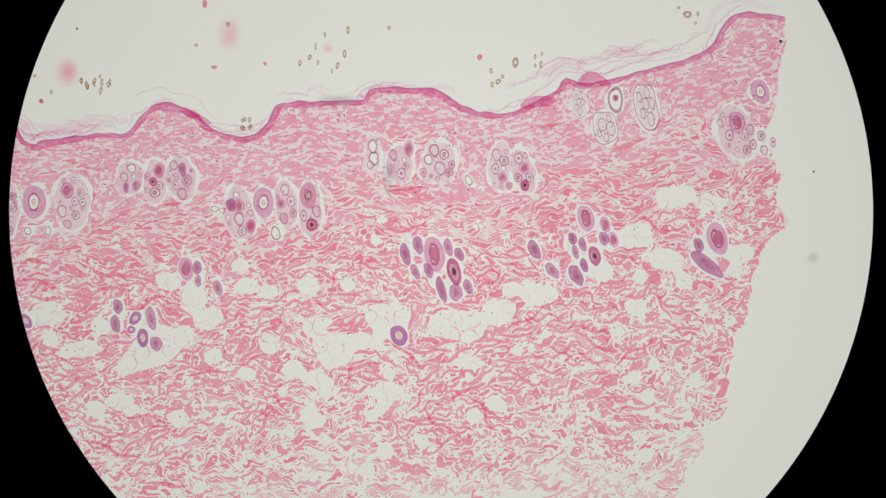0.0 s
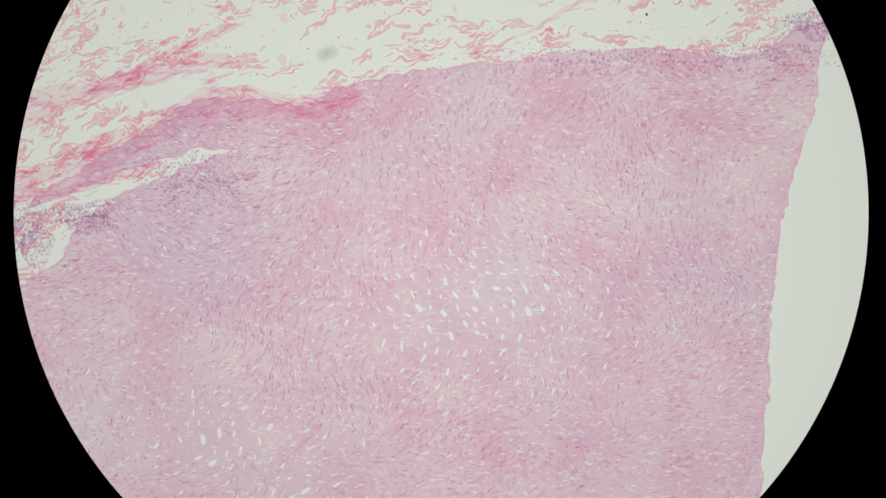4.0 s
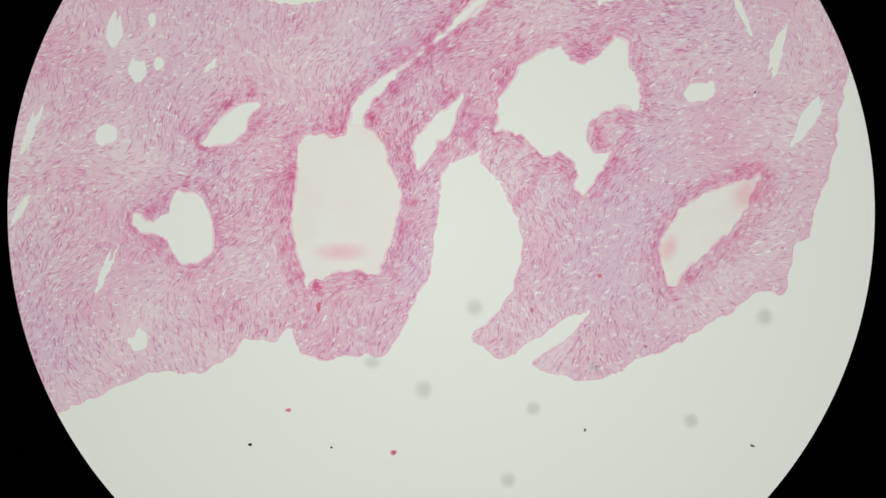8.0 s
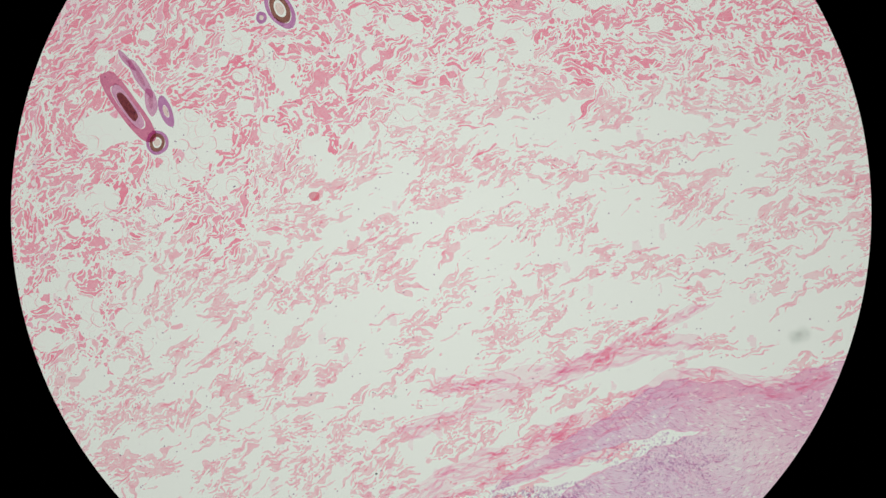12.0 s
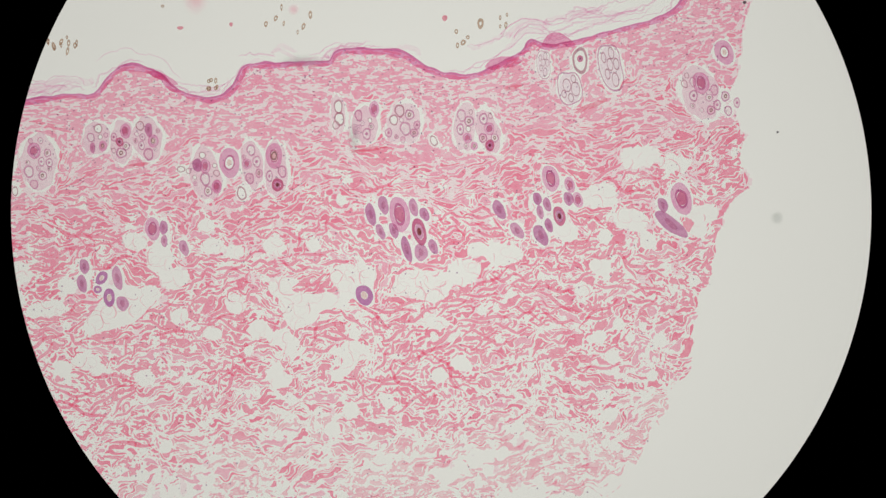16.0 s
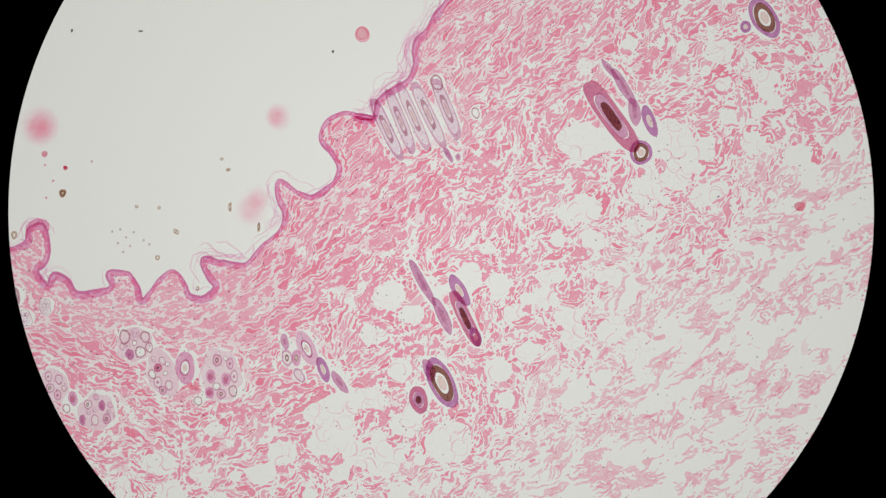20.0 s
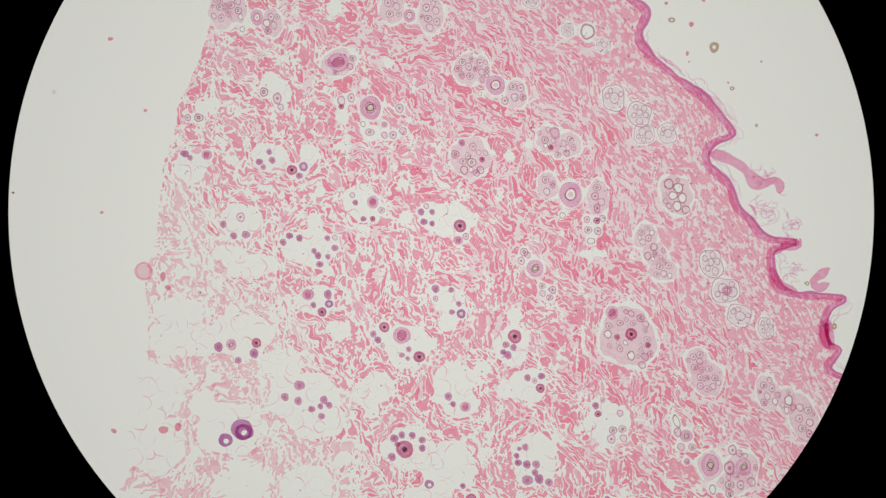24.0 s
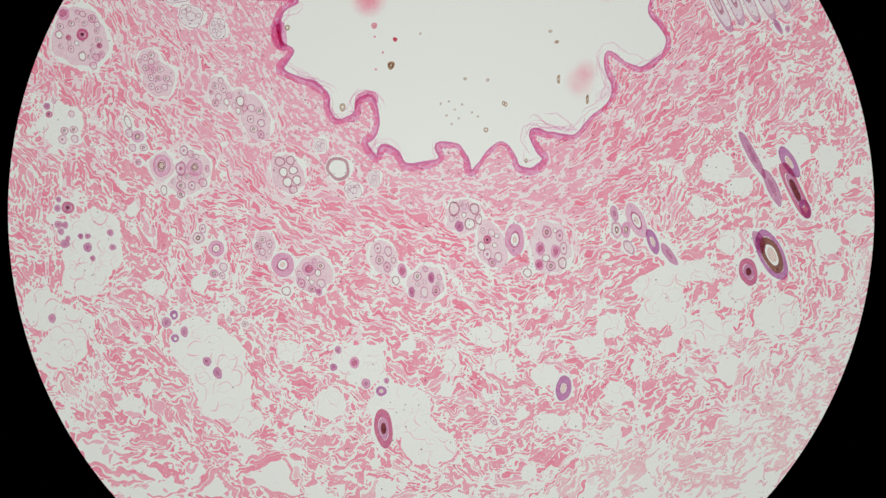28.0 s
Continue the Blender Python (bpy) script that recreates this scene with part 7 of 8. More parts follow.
# loose wavy threads that hang together in the deep layer
lacing = np.interp(fe, [520, 620, 760, 900, 1100, 1500], [0.0, 0.30, 0.34, 0.16, 0.08, 0.04]) * np.clip(clump, 0.2, 1.6) + 0.22 * spread(nets) * np.interp(fe, [560, 700], [0, 1])
lacing = lacing * (1 - 0.75 * thin)
bits = soften(short, 1.0)
bits = bits / bits.ravel()[room].std() + 0.5 * spread(waves(bx, by, 26, 73))
# collagen bundles: wavy spindles laid side by side along the fibres, with thin clefts between them
g7 = np.random.default_rng(86)
rag = 40 * waves(bx, by, 60, 69)
chance = soften(g7.normal(0, 1, (oh, ow)).astype(np.float32), 5.0)
chance = 0.5 + 0.5 * np.tanh(0.8 * chance / chance.std())
grain = soften(g7.normal(0, 1, (oh, ow)).astype(np.float32), 0.8)
grain /= grain.std()
crimp = soften(g7.normal(0, 1, (oh, ow)).astype(np.float32), 2.6)
crimp /= crimp.std()
first, second = np.full((oh, ow), 99, np.float32), np.full((oh, ow), 99, np.float32)
owner, girth = np.full((oh, ow), -1, np.int32), np.ones((oh, ow), np.float32)
tries = room[g7.permutation(len(room))[:230000]]
tj, ti = np.divmod(tries, ow)
te = fe[tj, ti] + rag[np.minimum(tj // q, bx.shape[0] - 1), np.minimum(ti // q, bx.shape[1] - 1)]
te = np.maximum(te, 0.75 * fd[tj, ti])
good = chance[tj, ti] < np.clip(cover[tj, ti] / np.interp(te, [450, 600, 760], [0.42, 0.66, 0.85]), 0, 1)
tj, ti, te = tj[good], ti[good], te[good]
dice = g7.uniform(0, 1, (len(tj), 5))
long_ = np.interp(te, [0, 50, 130, 300, 520, 620, 900], [34, 40, 62, 100, 96, 62, 52]) * (0.5 + 0.9 * dice[:, 0])
wide_ = np.interp(te, [0, 50, 130, 300, 520, 620, 900], [4.2, 4.6, 5.5, 6.7, 6.4, 4.6, 3.7]) * (0.65 + 0.7 * dice[:, 1])
wave_ = np.interp(te, [0, 150, 400, 600], [1.2, 2.6, 3.2, 3.6]) * (0.8 + 0.4 * dice[:, 2])
sorts_ = []
for k in range(len(tj)):
    j, i = tj[k], ti[k]
    if first[j, i] < 1.3 or first[j, i] < 1.6 and dice[k, 3] < 0.5:
        continue
    c, n_ = fcos[j * ow + i], fsin[j * ow + i]
    reach, side = 0.95 * long_[k] / OG, (1.4 * wide_[k] + 2.5 * wave_[k]) / OG
    rx, ry = int(abs(c) * reach + abs(n_) * side) + 2, int(abs(n_) * reach + abs(c) * side) + 2
    sub = (slice(max(0, j - ry), min(oh, j + ry + 1)), slice(max(0, i - rx), min(ow, i + rx + 1)))
    dy, dx = np.mgrid[sub[0].start - j:sub[0].stop - j, sub[1].start - i:sub[1].stop - i].astype(np.float32) * OG
    u = dx * c + dy * n_
    v = dy * c - dx * n_ - wave_[k] * (crimp[sub] - crimp[j, i])
    far = np.sqrt((u * (2 / long_[k])) ** 2 + (v * (2 / wide_[k])) ** 2)
    old = first[sub]
    nearer = far < old
    second[sub] = np.minimum(second[sub], np.maximum(old, far))
    first[sub] = np.minimum(old, far)
    owner[sub][nearer] = len(sorts_)
    girth[sub][nearer] = wide_[k]
    mixed = dice[k, 0] * 0.5 + dice[k, 4] * 0.5
    sorts_.append(3 if te[k] > 640 - 80 * dice[k, 1] else 0 if te[k] < 60 + 130 * dice[k, 2] else 1 if mixed < 0.42 else 2 if mixed < 0.75 else 0)
sorts_ = np.array(sorts_ + [-1])
cleft = np.interp(np.maximum(fe, 0.75 * fd), [0, 90, 250, 500, 650], [0.5, 0.47, 0.45, 0.5, 0.6]) + 0.2 * grain + 0.13 * np.clip(short, -1, 2)
body = np.minimum((second - first) * girth / 4, (1.75 - first) * girth / 2) - cleft
body = np.minimum(body * 0.5, clear).astype(np.float32)
kind_ = sorts_[owner]
tally = [torn_sheet(name, np.where(kind_ == k, body, -1), material, z, skin) for k, (name, material, z) in enumerate(
    (("papillary_sheet", COLLAGEN_FINE, 2.0), ("collagen_sheet", COLLAGEN_SHEET, 2.1), ("rose_sheet", COLLAGEN_ROSE, 2.2), ("deep_sheet", COLLAGEN_DEEP, 2.3)))]
tally.append(torn_sheet("loose_lace", np.where(fe >= 600, np.minimum(np.minimum(0.3 - np.abs(lace), 0.8 * (bits - 1.5 + 2.6 * lacing)), clear), -1), COLLAGEN_LOOSE, 2.6, skin))
print("pieces", len(sorts_), tally)

# septa: thin strands between the clear cells of the fat
g6 = np.random.default_rng(85)
hair_at = np.array([(x + h[0], y + h[1], max(h[2], h[3])) for x, y, pads, hairs in CLUSTERS for h in hairs])
arcs = []
for x, y, a, b in FAT_LOBULES:
    if b < 14:
        continue
    done = []
    for _ in range(int(np.clip(a * b / 14, 12, 220))):
        r = g6.uniform(9, 16)
        t, k = g6.uniform(0, 6.3), np.sqrt(g6.uniform(0, 1)) * 0.85
        px, py = x + a * k * np.cos(t), y + b * k * np.sin(t)
        if all(np.hypot(px - u, py - v) > (r + w) * 0.97 for u, v, w in done) and (np.hypot(hair_at[:, 0] - px, hair_at[:, 1] - py) > hair_at[:, 2] + r * 0.8).all():
            done.append((px, py, r))
    for px, py, r in done:
        for _ in range(2 if g6.uniform() < 0.5 else 1):
            t = np.linspace(0, g6.uniform(1.0, 3.2), 9) + g6.uniform(0, 6.3)
            rr = (r + g6.uniform(0, 2)) * (1 + 0.06 * np.sin(t * 4 + px))
            arcs.append(np.column_stack([px + rr * np.cos(t), py + rr * np.sin(t)]))
arcs = np.stack(arcs)
arcs = arcs[inside(tissue, arcs[:, 4, 0], arcs[:, 4, 1])]
ta = np.arctan2(np.gradient(arcs[:, :, 1], axis=1), np.gradient(arcs[:, :, 0], axis=1))
sh = (0.35 + 1.1 * g6.uniform(0, 1, len(arcs)) ** 3)[:, None] * np.clip(1 - np.abs(np.linspace(-1, 1, 9)) ** 3, 0.15, 1)[None, :]
tagged(part_mesh("septum_weave", strands_mesh("septum_weave", arcs[:, :, 0], arcs[:, :, 1], ta, sh, g6.uniform(2, 4, len(arcs)), COLLAGEN_LOOSE), skin), kind="stuff")

# pale ground between the fibres: a thin mottled sheet with gaps at the follicles and fat
g4 = np.random.default_rng(81)
cx, cy = hx[::2, ::2], hy[::2, ::2]
shut = free_share[::2, ::2]
cand = np.nonzero(~shut.ravel())[0]
kx, ky = cx.ravel()[cand], cy.ravel()[cand]
near = np.zeros(len(kx))
kd, _ = skin_depth(kx[::9], ky[::9])
kd = np.repeat(kd, 9)[:len(kx)]
kd = kd - np.interp(kx, [-4300, -3600, -2900, -2300, -1500, -600, 0], [330, 230, 10, -110, -45, 40, 50])
sheet = np.interp(kd, [0, 60, 160, 260, 480], [1.3, 1.1, 0.8, 0.55, 0.2]) + 0.35 * waves(kx, ky, 60, 82) > 0.62
cell = cand[sheet]
rows_, cols_ = np.divmod(cell, cx.shape[1])
ok = (rows_ < cx.shape[0] - 1) & (cols_ < cx.shape[1] - 1)
cell = cell[ok]
gw = cx.shape[1]
quad = np.stack([cell, cell + 1, cell + gw + 1, cell + gw], axis=1)
used, inv = np.unique(quad, return_inverse=True)
gv = np.column_stack([cx.ravel()[used], cy.ravel()[used], np.full(len(used), 0.6)]) + g4.uniform(-1.2, 1.2, (len(used), 3)) * (1, 1, 0.25)
tagged(part_mesh("papillary_ground", mesh_np("papillary_ground", gv, inv.reshape(-1, 4), GROUND), skin), kind="stuff")
px, py = g4.uniform(ox0, ox1, 60000), g4.uniform(oy0, oy1, 60000)
ok = inside(tissue, px, py)
px, py = px[ok], py[ok]
pd, _ = skin_depth(px, py)
ok = g4.uniform(0, 1, len(px)) < np.interp(pd, [10, 120, 300, 900, 1200], [0.9, 0.5, 0.2, 0.15, 0.0])
px, py = px[ok], py[ok]
tagged(part_mesh("nuclear_stipple", dots_mesh("nuclear_stipple", px, py, g4.uniform(0.9, 1.8, len(px)), 7, NUCLEUS, 5), skin), kind="stuff")

# epidermis and the flaking horn layer over it
w = 4.4 + 1.5 * waves(surface[:, 0], surface[:, 1], 170, 91) + 1.3 * waves(surface[:, 0], surface[:, 1], 34, 92) + np.interp(surface[:, 0], [-3600, -2900, -2500], [3.5, 2.5, 0.3])
sd = np.gradient(surface, axis=0)
sd /= np.hypot(sd[:, 0], sd[:, 1])[:, None]
inward = np.column_stack([-sd[:, 1], sd[:, 0]])
part_mesh("epidermis", ribbon_mesh("epidermis", surface + inward * 1.5, np.maximum(w, 3), 4, 3, EPIDERMIS, taper=False), skin, "magenta epidermis band")
part_mesh("basal_line", ribbon_mesh("basal_line", surface - inward * (w * 0.45)[:, None], np.clip(w * 0.34, 1.2, 3), 6, 3, BASAL, taper=False), skin, "dark violet outer line")
for i, loop in enumerate(FOLDS):
    part_mesh("epidermis_fold", ribbon_mesh("epidermis_fold", smooth(loop, 5, jag=0.5), FOLD_WIDTHS[i] * (1 + 0.25 * waves(*smooth(loop, 5).T, 50, 90 + i)), 5, 4, FOLD_STAIN), skin, "thick folded magenta flap")
d = np.gradient(surface, axis=0)
d /= np.hypot(d[:, 0], d[:, 1])[:, None]
out = np.column_stack([d[:, 1], -d[:, 0]])
g5 = np.random.default_rng(95)
for k in range(470):
    i0 = int(g5.integers(0, len(surface) - 30))
    m = int(g5.integers(10, 30))
    if g5.uniform() > 0.62 + 0.5 * waves(surface[i0:i0 + 1, 0], surface[i0:i0 + 1, 1], 500, 96)[0]:
        continue
    tight = surface[i0, 0] < -2300
    if tight:
        m = min(m, 13)
    off = (0.6 if tight else 1.0) * (7.0, 12.0, 19.0)[k % 3] * g5.uniform(0.8, 1.25) * np.interp(surface[i0, 0], [100, 250, 600], [1.0, 2.0, 2.4]) * np.ones(m) + 6 * np.sin(np.linspace(0, g5.uniform(2, 10), m) + g5.uniform(0, 6)) * g5.uniform(0.3, 1)
    line = surface[i0:i0 + m] + out[i0:i0 + m] * np.maximum(off, 7)[:, None]
    line = line + np.cumsum(g5.normal(0, 2.0, line.shape), axis=0)
    part_mesh("horn_flake", ribbon_mesh("horn_flake", line, g5.uniform(3.0, 6.5) if k % 5 == 0 else g5.uniform(0.7, 1.9), 5 + k * 0.02, 1, HORN_SHEET if k % 5 == 0 else HORN), skin)

for x, y, r in WISPS:
    for k in range(int(r * 0.7)):
        t = np.linspace(0, g5.uniform(1.5, 6), 14) + g5.uniform(0, 6)
        rr = g5.uniform(0.15, 0.6) * r
        line = np.column_stack([x + g5.normal(0, 0.45) * r + rr * np.cos(t), y + g5.normal(0, 0.45) * r + rr * g5.uniform(0.4, 1) * np.sin(t)])
        line += np.cumsum(g5.normal(0, 1.3, line.shape), axis=0)
        part_mesh("horn_flake", ribbon_mesh("horn_flake", line, g5.uniform(0.8, 1.8), 5 + k * 0.02, 1, HORN), skin)

# walls between fat cells, as thin pale loops
wall_lines = []
for i, (x, y, a, b) in enumerate(FAT_LOBULES):
    g = np.random.default_rng(300 + i)
    for k in range(int(np.clip(a * b / 420, 1, 5))):
        r = g.uniform(7, 13)
        cx, cy = x + g.uniform(-0.7, 0.7) * a, y + g.uniform(-0.7, 0.7) * b
        t = np.linspace(0, g.uniform(3.5, 6.3), 12) + g.uniform(0, 6)
        wall_lines.append(np.column_stack([cx + r * np.cos(t) * 1.2, cy + r * np.sin(t)]))
verts = np.stack(wall_lines)
th = np.arctan2(np.gradient(verts[:, :, 1], axis=1), np.gradient(verts[:, :, 0], axis=1))
tagged(part_mesh("fat_cell_net", strands_mesh("fat_cell_net", verts[:, :, 0], verts[:, :, 1], th, np.full(th.shape, 0.55), np.full(len(verts), 1.5), FAT_WALL), skin), kind="stuff")


# ---- hair follicles ----
def annulus(name, r0, r1, material, seed, sides=22, shift=(0, 0), rough=0.045, dome=1.0, square=2.0):
    """A unit ring or disc with a domed face and an uneven outline."""
    g = np.random.default_rng(seed)
    t = np.arange(sides) * 2 * np.pi / sides
    wob = (np.abs(np.cos(t)) ** square + np.abs(np.sin(t)) ** square) ** (-1 / square) * 1.0 + sum(rough / k * np.sin(k * t + g.uniform(0, 6.3)) for k in (2, 3, 5))
    verts, faces = [], []
    radii = [r0, (r0 + r1) / 2, r1] if r0 > 0 else [0.001, r1 * 0.6, r1]
    heights = [0, dome, 0] if r0 > 0 else [dome, 0.85 * dome, 0]
    for r, h in zip(radii, heights):
        s = 1 - r / max(r1, 1e-6)
        verts += [(r * wob[i] * np.cos(t[i]) + shift[0] * s, r * wob[i] * np.sin(t[i]) + shift[1] * s, h) for i in range(sides)]
    for k in range(2):
        faces += [[k * sides + i, (k + 1) * sides + i, (k + 1) * sides + (i + 1) % sides, k * sides + (i + 1) % sides] for i in range(sides)]
    return mesh_np(name, np.array(verts) / U, np.array(faces), material)


def bubbles(name, seed, material):
    """Clear bubbles with dark walls, packed in a unit oval."""
    g = np.random.default_rng(seed)
    done, rings = [], []
    for _ in range(400):
        r = g.uniform(0.24, 0.46)
        a, q = g.uniform(0, 6.3), np.sqrt(g.uniform(0, 1)) * (0.93 - r)
        c = np.array([q * np.cos(a), q * np.sin(a)])
        if all(np.hypot(*(c - c2)) > (r + r2) * 0.88 for c2, r2 in done):
            done.append((c, r))
    verts, faces, n = [], [], 14
    for c, r in done:
        b = len(verts)
        for rr in (r, r - 0.06):
            verts += [(c[0] + rr * np.cos(t) * 0.9, c[1] + rr * np.sin(t), 0.6 if rr == r else 0.4) for t in np.arange(n) * 2 * np.pi / n]
        faces += [[b + i, b + (i + 1) % n, b + n + (i + 1) % n, b + n + i] for i in range(n)]
    return mesh_np(name, np.array(verts) / U, np.array(faces), material)


# for each sort: (part, inner radius, outer radius, material)
SORTS = {
    "R": [("follicle", 0.50, 1.0, SHEATH_PALE), ("inner_sheath", 0.40, 0.52, SHEATH_MID), ("lumen", 0.0, 0.22, LUMEN)],
    "r": [("follicle", 0.60, 1.0, SHEATH_PALE), ("inner_sheath", 0.44, 0.60, SHEATH_MID), ("hair_core", 0.0, 0.44, RED_SHEATH)],
    "B": [("follicle", 0.55, 1.0, SHEATH_PALE), ("inner_sheath", 0.40, 0.52, SHEATH_MID), ("hair_core", 0.24, 0.36, BROWN), ("lumen", 0.0, 0.24, LUMEN)],
    "K": [("follicle", 0.55, 1.0, RED_SHEATH), ("inner_sheath", 0.40, 0.55, BROWN), ("hair_core", 0.0, 0.36, LUMEN)],
    "d": [("follicle", 0.0, 1.0, SHEATH_DARK), ("hair_core", 0.0, 0.42, SHEATH_DEEP)],
    "o": [("follicle", 0.40, 1.0, PURPLE), ("lumen", 0.0, 0.36, LUMEN)],
    "D": [("follicle", 0.58, 1.0, RED_SHEATH), ("hair_core", 0.0, 0.58, SHEATH_DARK), ("hair_shaft", 0.0, 0.30, BROWN)],
    "H": [("follicle", 0.72, 1.0, PURPLE), ("inner_sheath", 0.42, 0.72, BROWN), ("lumen", 0.0, 0.3, LUMEN)],
    "L": [("follicle", 0.62, 1.0, RED_SHEATH), ("hair_core", 0.0, 0.62, SHEATH_DARK), ("hair_shaft", 0.0, 0.40, BROWN)],
    "P": [("follicle", 0.38, 1.0, PURPLE)],
    "s": [("follicle", 0.70, 1.0, SMALL_WALL), ("hair_core", 0.0, 0.70, SMALL_CORE)],
    "w": [("follicle", 0.74, 1.0, OUTLINE)],
    "v": [("follicle", 0.92, 1.0, SMALL_WALL)],
    "T": [("follicle", 0.80, 1.0, SMALL_WALL), ("gland_tissue", 0.0, 0.80, GLAND), ("hair_shaft", 0.30, 0.46, OUTLINE), ("lumen", 0.0, 0.2, LUMEN)],
}
SHAPES = {}
for sort, rows in SORTS.items():
    for v in range(3):
        shift = (0.15, -0.25) if sort == "P" else (0, 0)
        made = [(p, annulus(p, r0, r1, m, 500 + v * 7 + k, shift=shift, square=3.2 if sort in "LvT" else 2.0, rough=0.13 if sort in "vwsd" else 0.07)) for k, (p, r0, r1, m) in enumerate(rows)]
        if sort == "v":
            made.append(("gland_tissue", annulus("gland_tissue", 0.0, 0.9, CLEAR, 530 + v)))
            made.append(("bubble_lining", bubbles("bubble_lining", 540 + v, OUTLINE)))
        if sort == "s" and v:
            # some of the small hairs show a brown shaft, some a darker root
            made.append(("hair_shaft", annulus("hair_shaft", (0, 0.2, 0)[v], (0, 0.38, 0.3)[v], (None, BROWN, SHEATH_DARK)[v], 550 + v, 12, rough=0.14)))
        SHAPES[sort, v] = made

NOTES = {
    "lobes": "pale lilac gland lobes with small ringed hair follicles",
    "bulbs": "dark violet hair bulbs lying in clear fat",
    "rings": "pale ringed hair follicles cut across",
    "bubbles": "clear bubbly follicles with dark thin walls near the surface",
}


def extra_rings(pads, hairs, seed):
    """Small ringed hairs that fill up the lobes between the large ones."""
    g = np.random.default_rng(900 + seed)
    got = []
    for dx, dy, a, b, tilt in pads:
        c, s = np.cos(radians(tilt)), np.sin(radians(tilt))
        for _ in range(110):
            r = g.uniform(3.6, 6.8)
            u, v = g.uniform(-1, 1), g.uniform(-1, 1)
            if u * u + v * v > (1 - r / max(a, b)) ** 2 * 0.8:
                continue
            px, py = dx + u * a * c + v * b * s, dy - u * a * s + v * b * c
            if all(np.hypot(px - h[0], py - h[1]) > r + (h[2] + h[3]) / 2 - 0.5 for h in list(hairs) + got):
                got.append((px, py, r, r * g.uniform(1.0, 1.4), tilt, "s" if g.uniform() < 0.7 else "w"))
    return got


serial = 0
for x, y, pads, hairs in CLUSTERS:
    sorts = [h[5] for h in hairs]
    note = "lobes" if pads else "bubbles" if sorts.count("v") * 2 > len(sorts) else "bulbs" if sum(sorts.count(k) for k in "doDPHL") * 2 >= len(sorts) else "rings"
    base = thing("hair_follicle_cluster", x, y, NOTES[note], "hair follicles", group="hair follicles in the skin section")
    pads = [p for p in pads if not any(h[5] == "R" and np.hypot(h[0] - p[0], h[1] - p[1]) < 14 for h in hairs)]
    hairs = list(hairs) + extra_rings(pads, hairs, serial)
    for dx, dy, a, b, tilt in pads:
        serial += 1
        c, s = np.cos(radians(tilt)), np.sin(radians(tilt))
        loops = [oval(0, 0, b * 0.97, a * 0.97, tilt, 34, 0.10, serial)]
        for hx_, hy_, ha, hb, ht, sort in hairs:
            u, v = (hx_ - dx) * c - (hy_ - dy) * s, (hx_ - dx) * s + (hy_ - dy) * c
            if (u / max(a - ha, 0.1)) ** 2 + (v / max(b - hb, 0.1)) ** 2 < 0.72 and sort in "swrBR":
                loops.append(oval(hx_ - dx, hy_ - dy, hb * 0.9, ha * 0.9, ht, 12, 0.03, serial))
        ob = part_mesh("gland_lobe", outline_slab("gland_lobe", loops, 1.5, PAD, 0.0), base)
        ob.location = (dx * U, dy * U, 5 * U)
    for dx, dy, a, b, tilt, sort in hairs:
        serial += 1
        rows = SHAPES[sort, serial % 3]
        root = part_mesh(rows[0][0], rows[0][1], base)
        root.location, root.scale = (dx * U, dy * U, (7.5 + (serial % 5) * 0.2) * U), (a * U, b * U, 2 * U)
        root.rotation_euler = (0, 0, -radians(tilt))
        for k, (p, me) in enumerate(rows[1:]):
            sub = part_mesh(p, me, root)
            sub.location = (0, 0, 0.5 + 0.45 * k)

ring = new("vessel_wall", annulus("vessel_wall", 0.9, 1.0, HORN, 571, 40, rough=0.08))
ring.location, ring.scale = (VESSEL_HOLE[0] * U, VESSEL_HOLE[1] * U, 2 * U), (VESSEL_HOLE[2] * U, VESSEL_HOLE[3] * U, 3 * U)
tagged(ring, "thin pink wall of an empty white vessel with a red clot", "blood vessel")
t = np.linspace(0.1, 1.35, 14)
me = ribbon_mesh("red_clot", np.column_stack([0.90 * np.cos(t), 0.90 * np.sin(t)]) / U * 1.0, 0.13 / U, 0.2 / U, 0.5 / U, BLOOD)
part_mesh("red_clot", me, ring, "bright red clot on the wall")

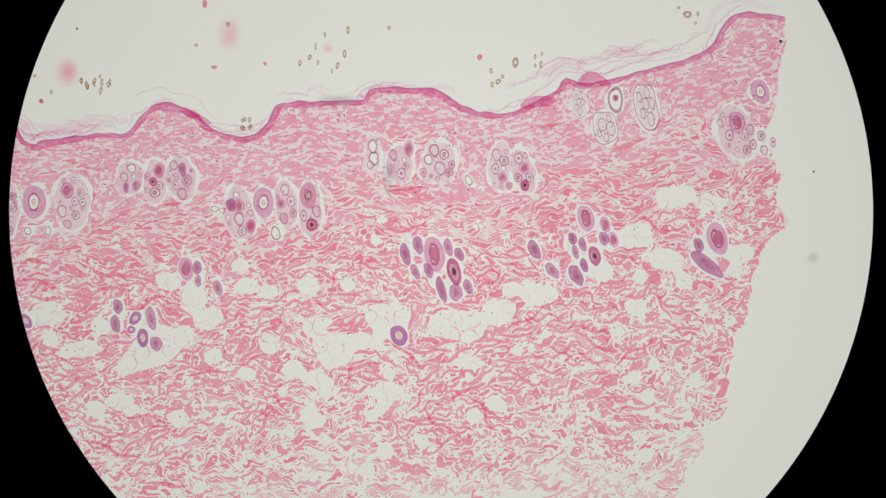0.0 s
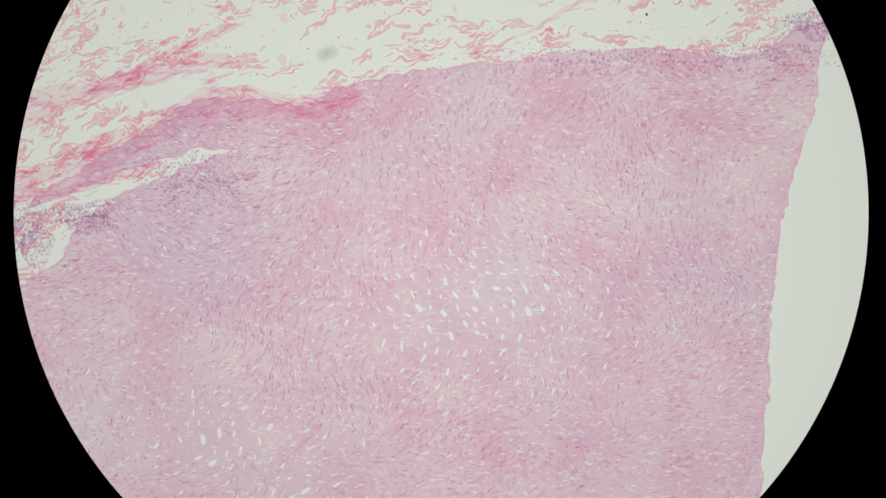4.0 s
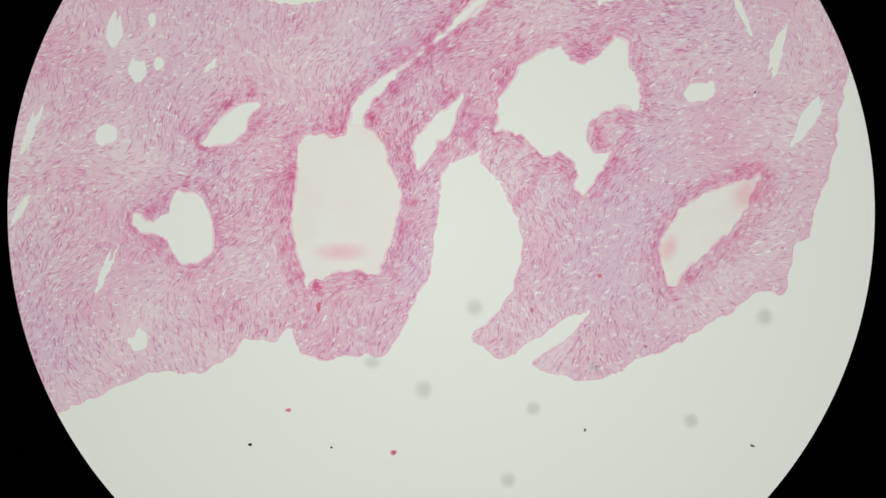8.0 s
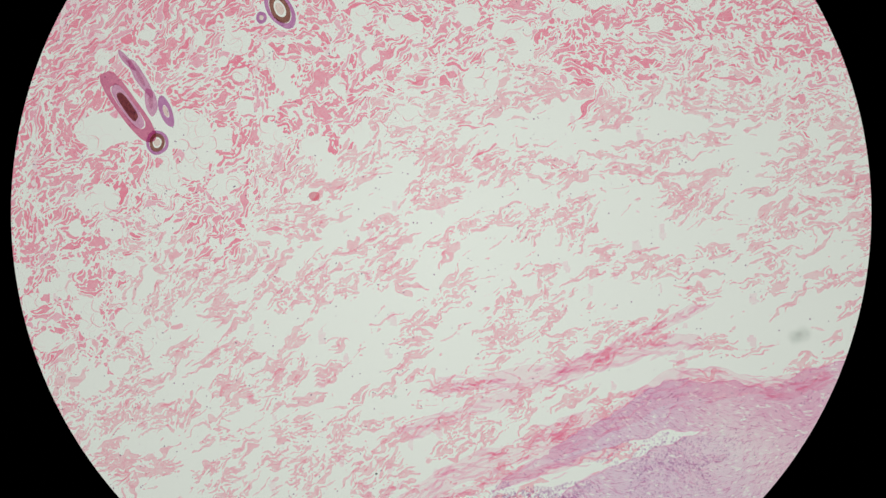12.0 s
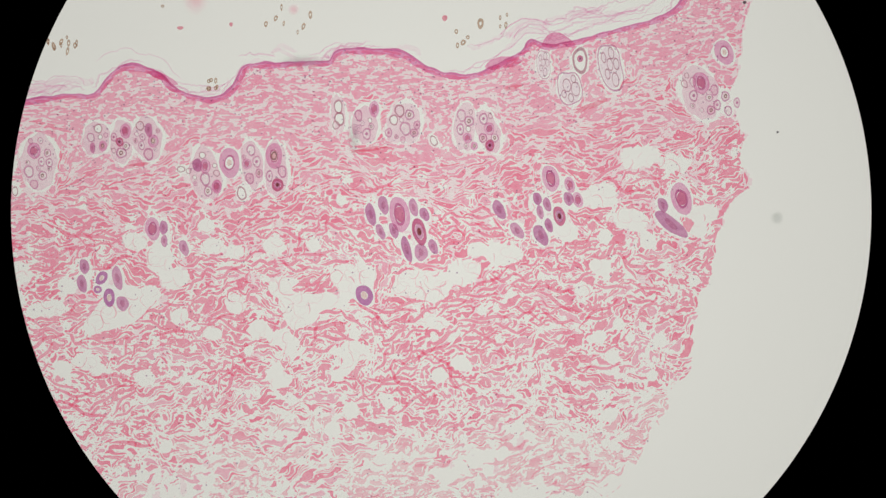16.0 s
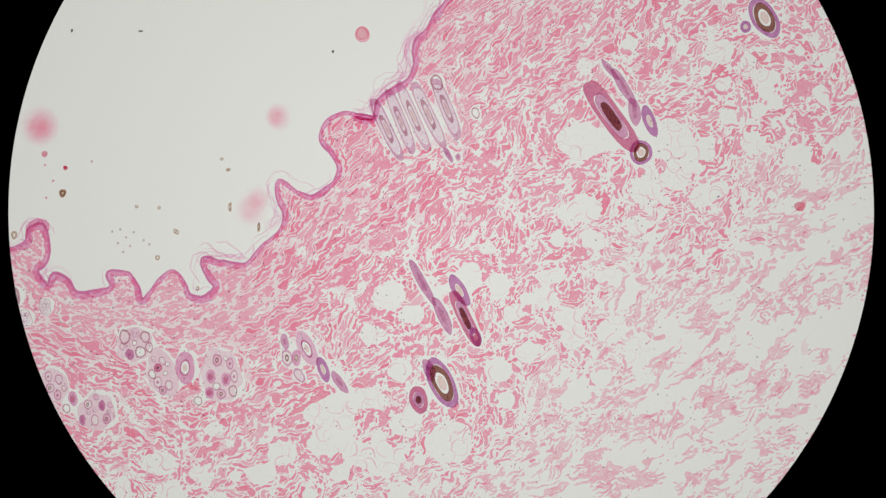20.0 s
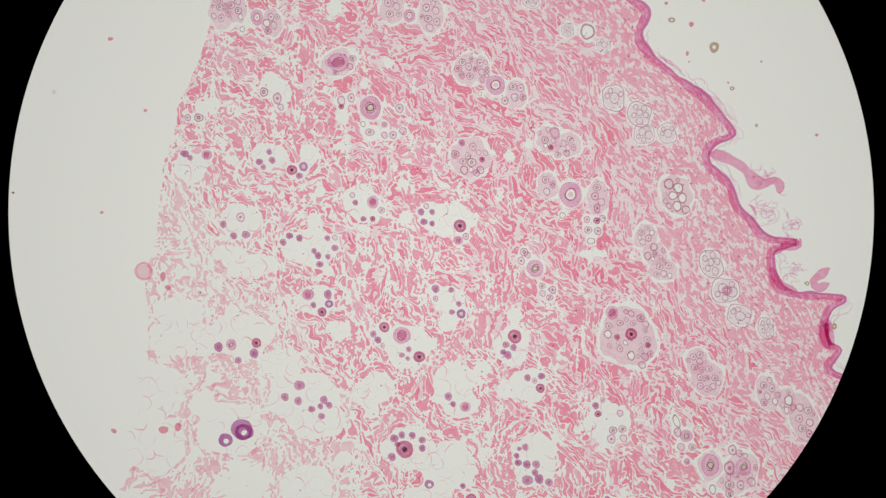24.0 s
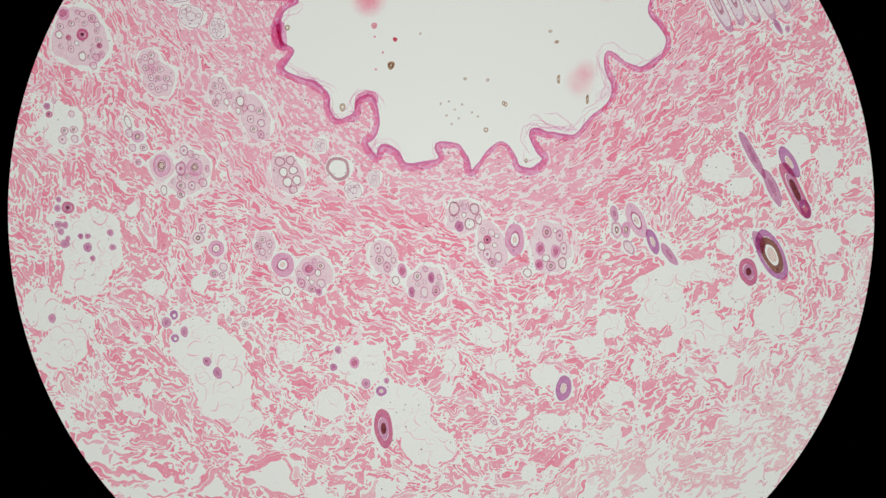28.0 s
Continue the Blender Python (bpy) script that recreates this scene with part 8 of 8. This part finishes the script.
# ---- specks on the slide ----
SPECKS = {"h": ("hair_fragment", HAIR, "small brown hair bit loose on the glass", "hair"), "e": ("red_speck", RED_CELL, "tiny red stained speck", "speck"),
          "k": ("dust_speck", DARK, "tiny black dust speck on the glass", "dust"), "g": ("dust_spot", GREY_SPOT, "blurred grey dust spot on the glass", "dust"),
          "G": ("dust_smear", GREY_SPOT, "long blurred grey smear on the glass", "dust"), "p": ("pink_stain", PINK_SPOT, "blurred pink stain drop on the glass", "stain"),
          "q": ("stain_ring", None, "pale pink stained droplet with a rim", "stain"), "v": ("hair_fragment", HAIR, "small brown hair bit loose on the glass", "hair")}
speck_mesh = {k: [annulus(s[0], 0.35 if k in "hv" else 0.0, 1.0, s[1], 600 + v, 14, rough=0.16 if k in "ehk" else 0.05, dome=0.03 if k in "pgG" else 1.0) for v in range(3)] for k, s in SPECKS.items() if s[1]}
rim_mesh = annulus("rim", 0.72, 1.0, PINK_SPOT, 640)
rim_mesh.materials.clear()
rim_mesh.materials.append(stain("droplet_rim", (1.0, 0.62, 0.70), (0.98, 0.5, 0.6), 20, 5))
fill_mesh = annulus("droplet", 0.0, 0.72, stain("droplet", (1.0, 0.78, 0.83), (0.99, 0.66, 0.74), 20, 5), 641)
for i, (x, y, a, b, tilt, sort) in enumerate(SPECK_PLACES):
    name, material, label, category = SPECKS[sort]
    if sort == "q":
        ob = thing(name, x, y, label, category, z=2)
        for me in (rim_mesh, fill_mesh):
            part_mesh(me.name, me, ob)
    else:
        grow = 1.25 if sort in "pgG" else 1.0
        ob = new(name, speck_mesh[sort][i % 3])
        ob.location = (x * U, y * U, (9 + i * 0.01) * U if sort in "gGke" else 2 * U)
        a, b = a * grow, b * grow
        tagged(ob, label, category)
    ob.scale, ob.rotation_euler = (a * U, b * U, 1.5 * U), (0, 0, -radians(tilt))


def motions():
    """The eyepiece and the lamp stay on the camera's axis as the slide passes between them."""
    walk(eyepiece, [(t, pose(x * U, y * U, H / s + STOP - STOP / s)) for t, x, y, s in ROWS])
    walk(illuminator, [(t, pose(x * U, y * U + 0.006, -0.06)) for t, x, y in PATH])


motions()
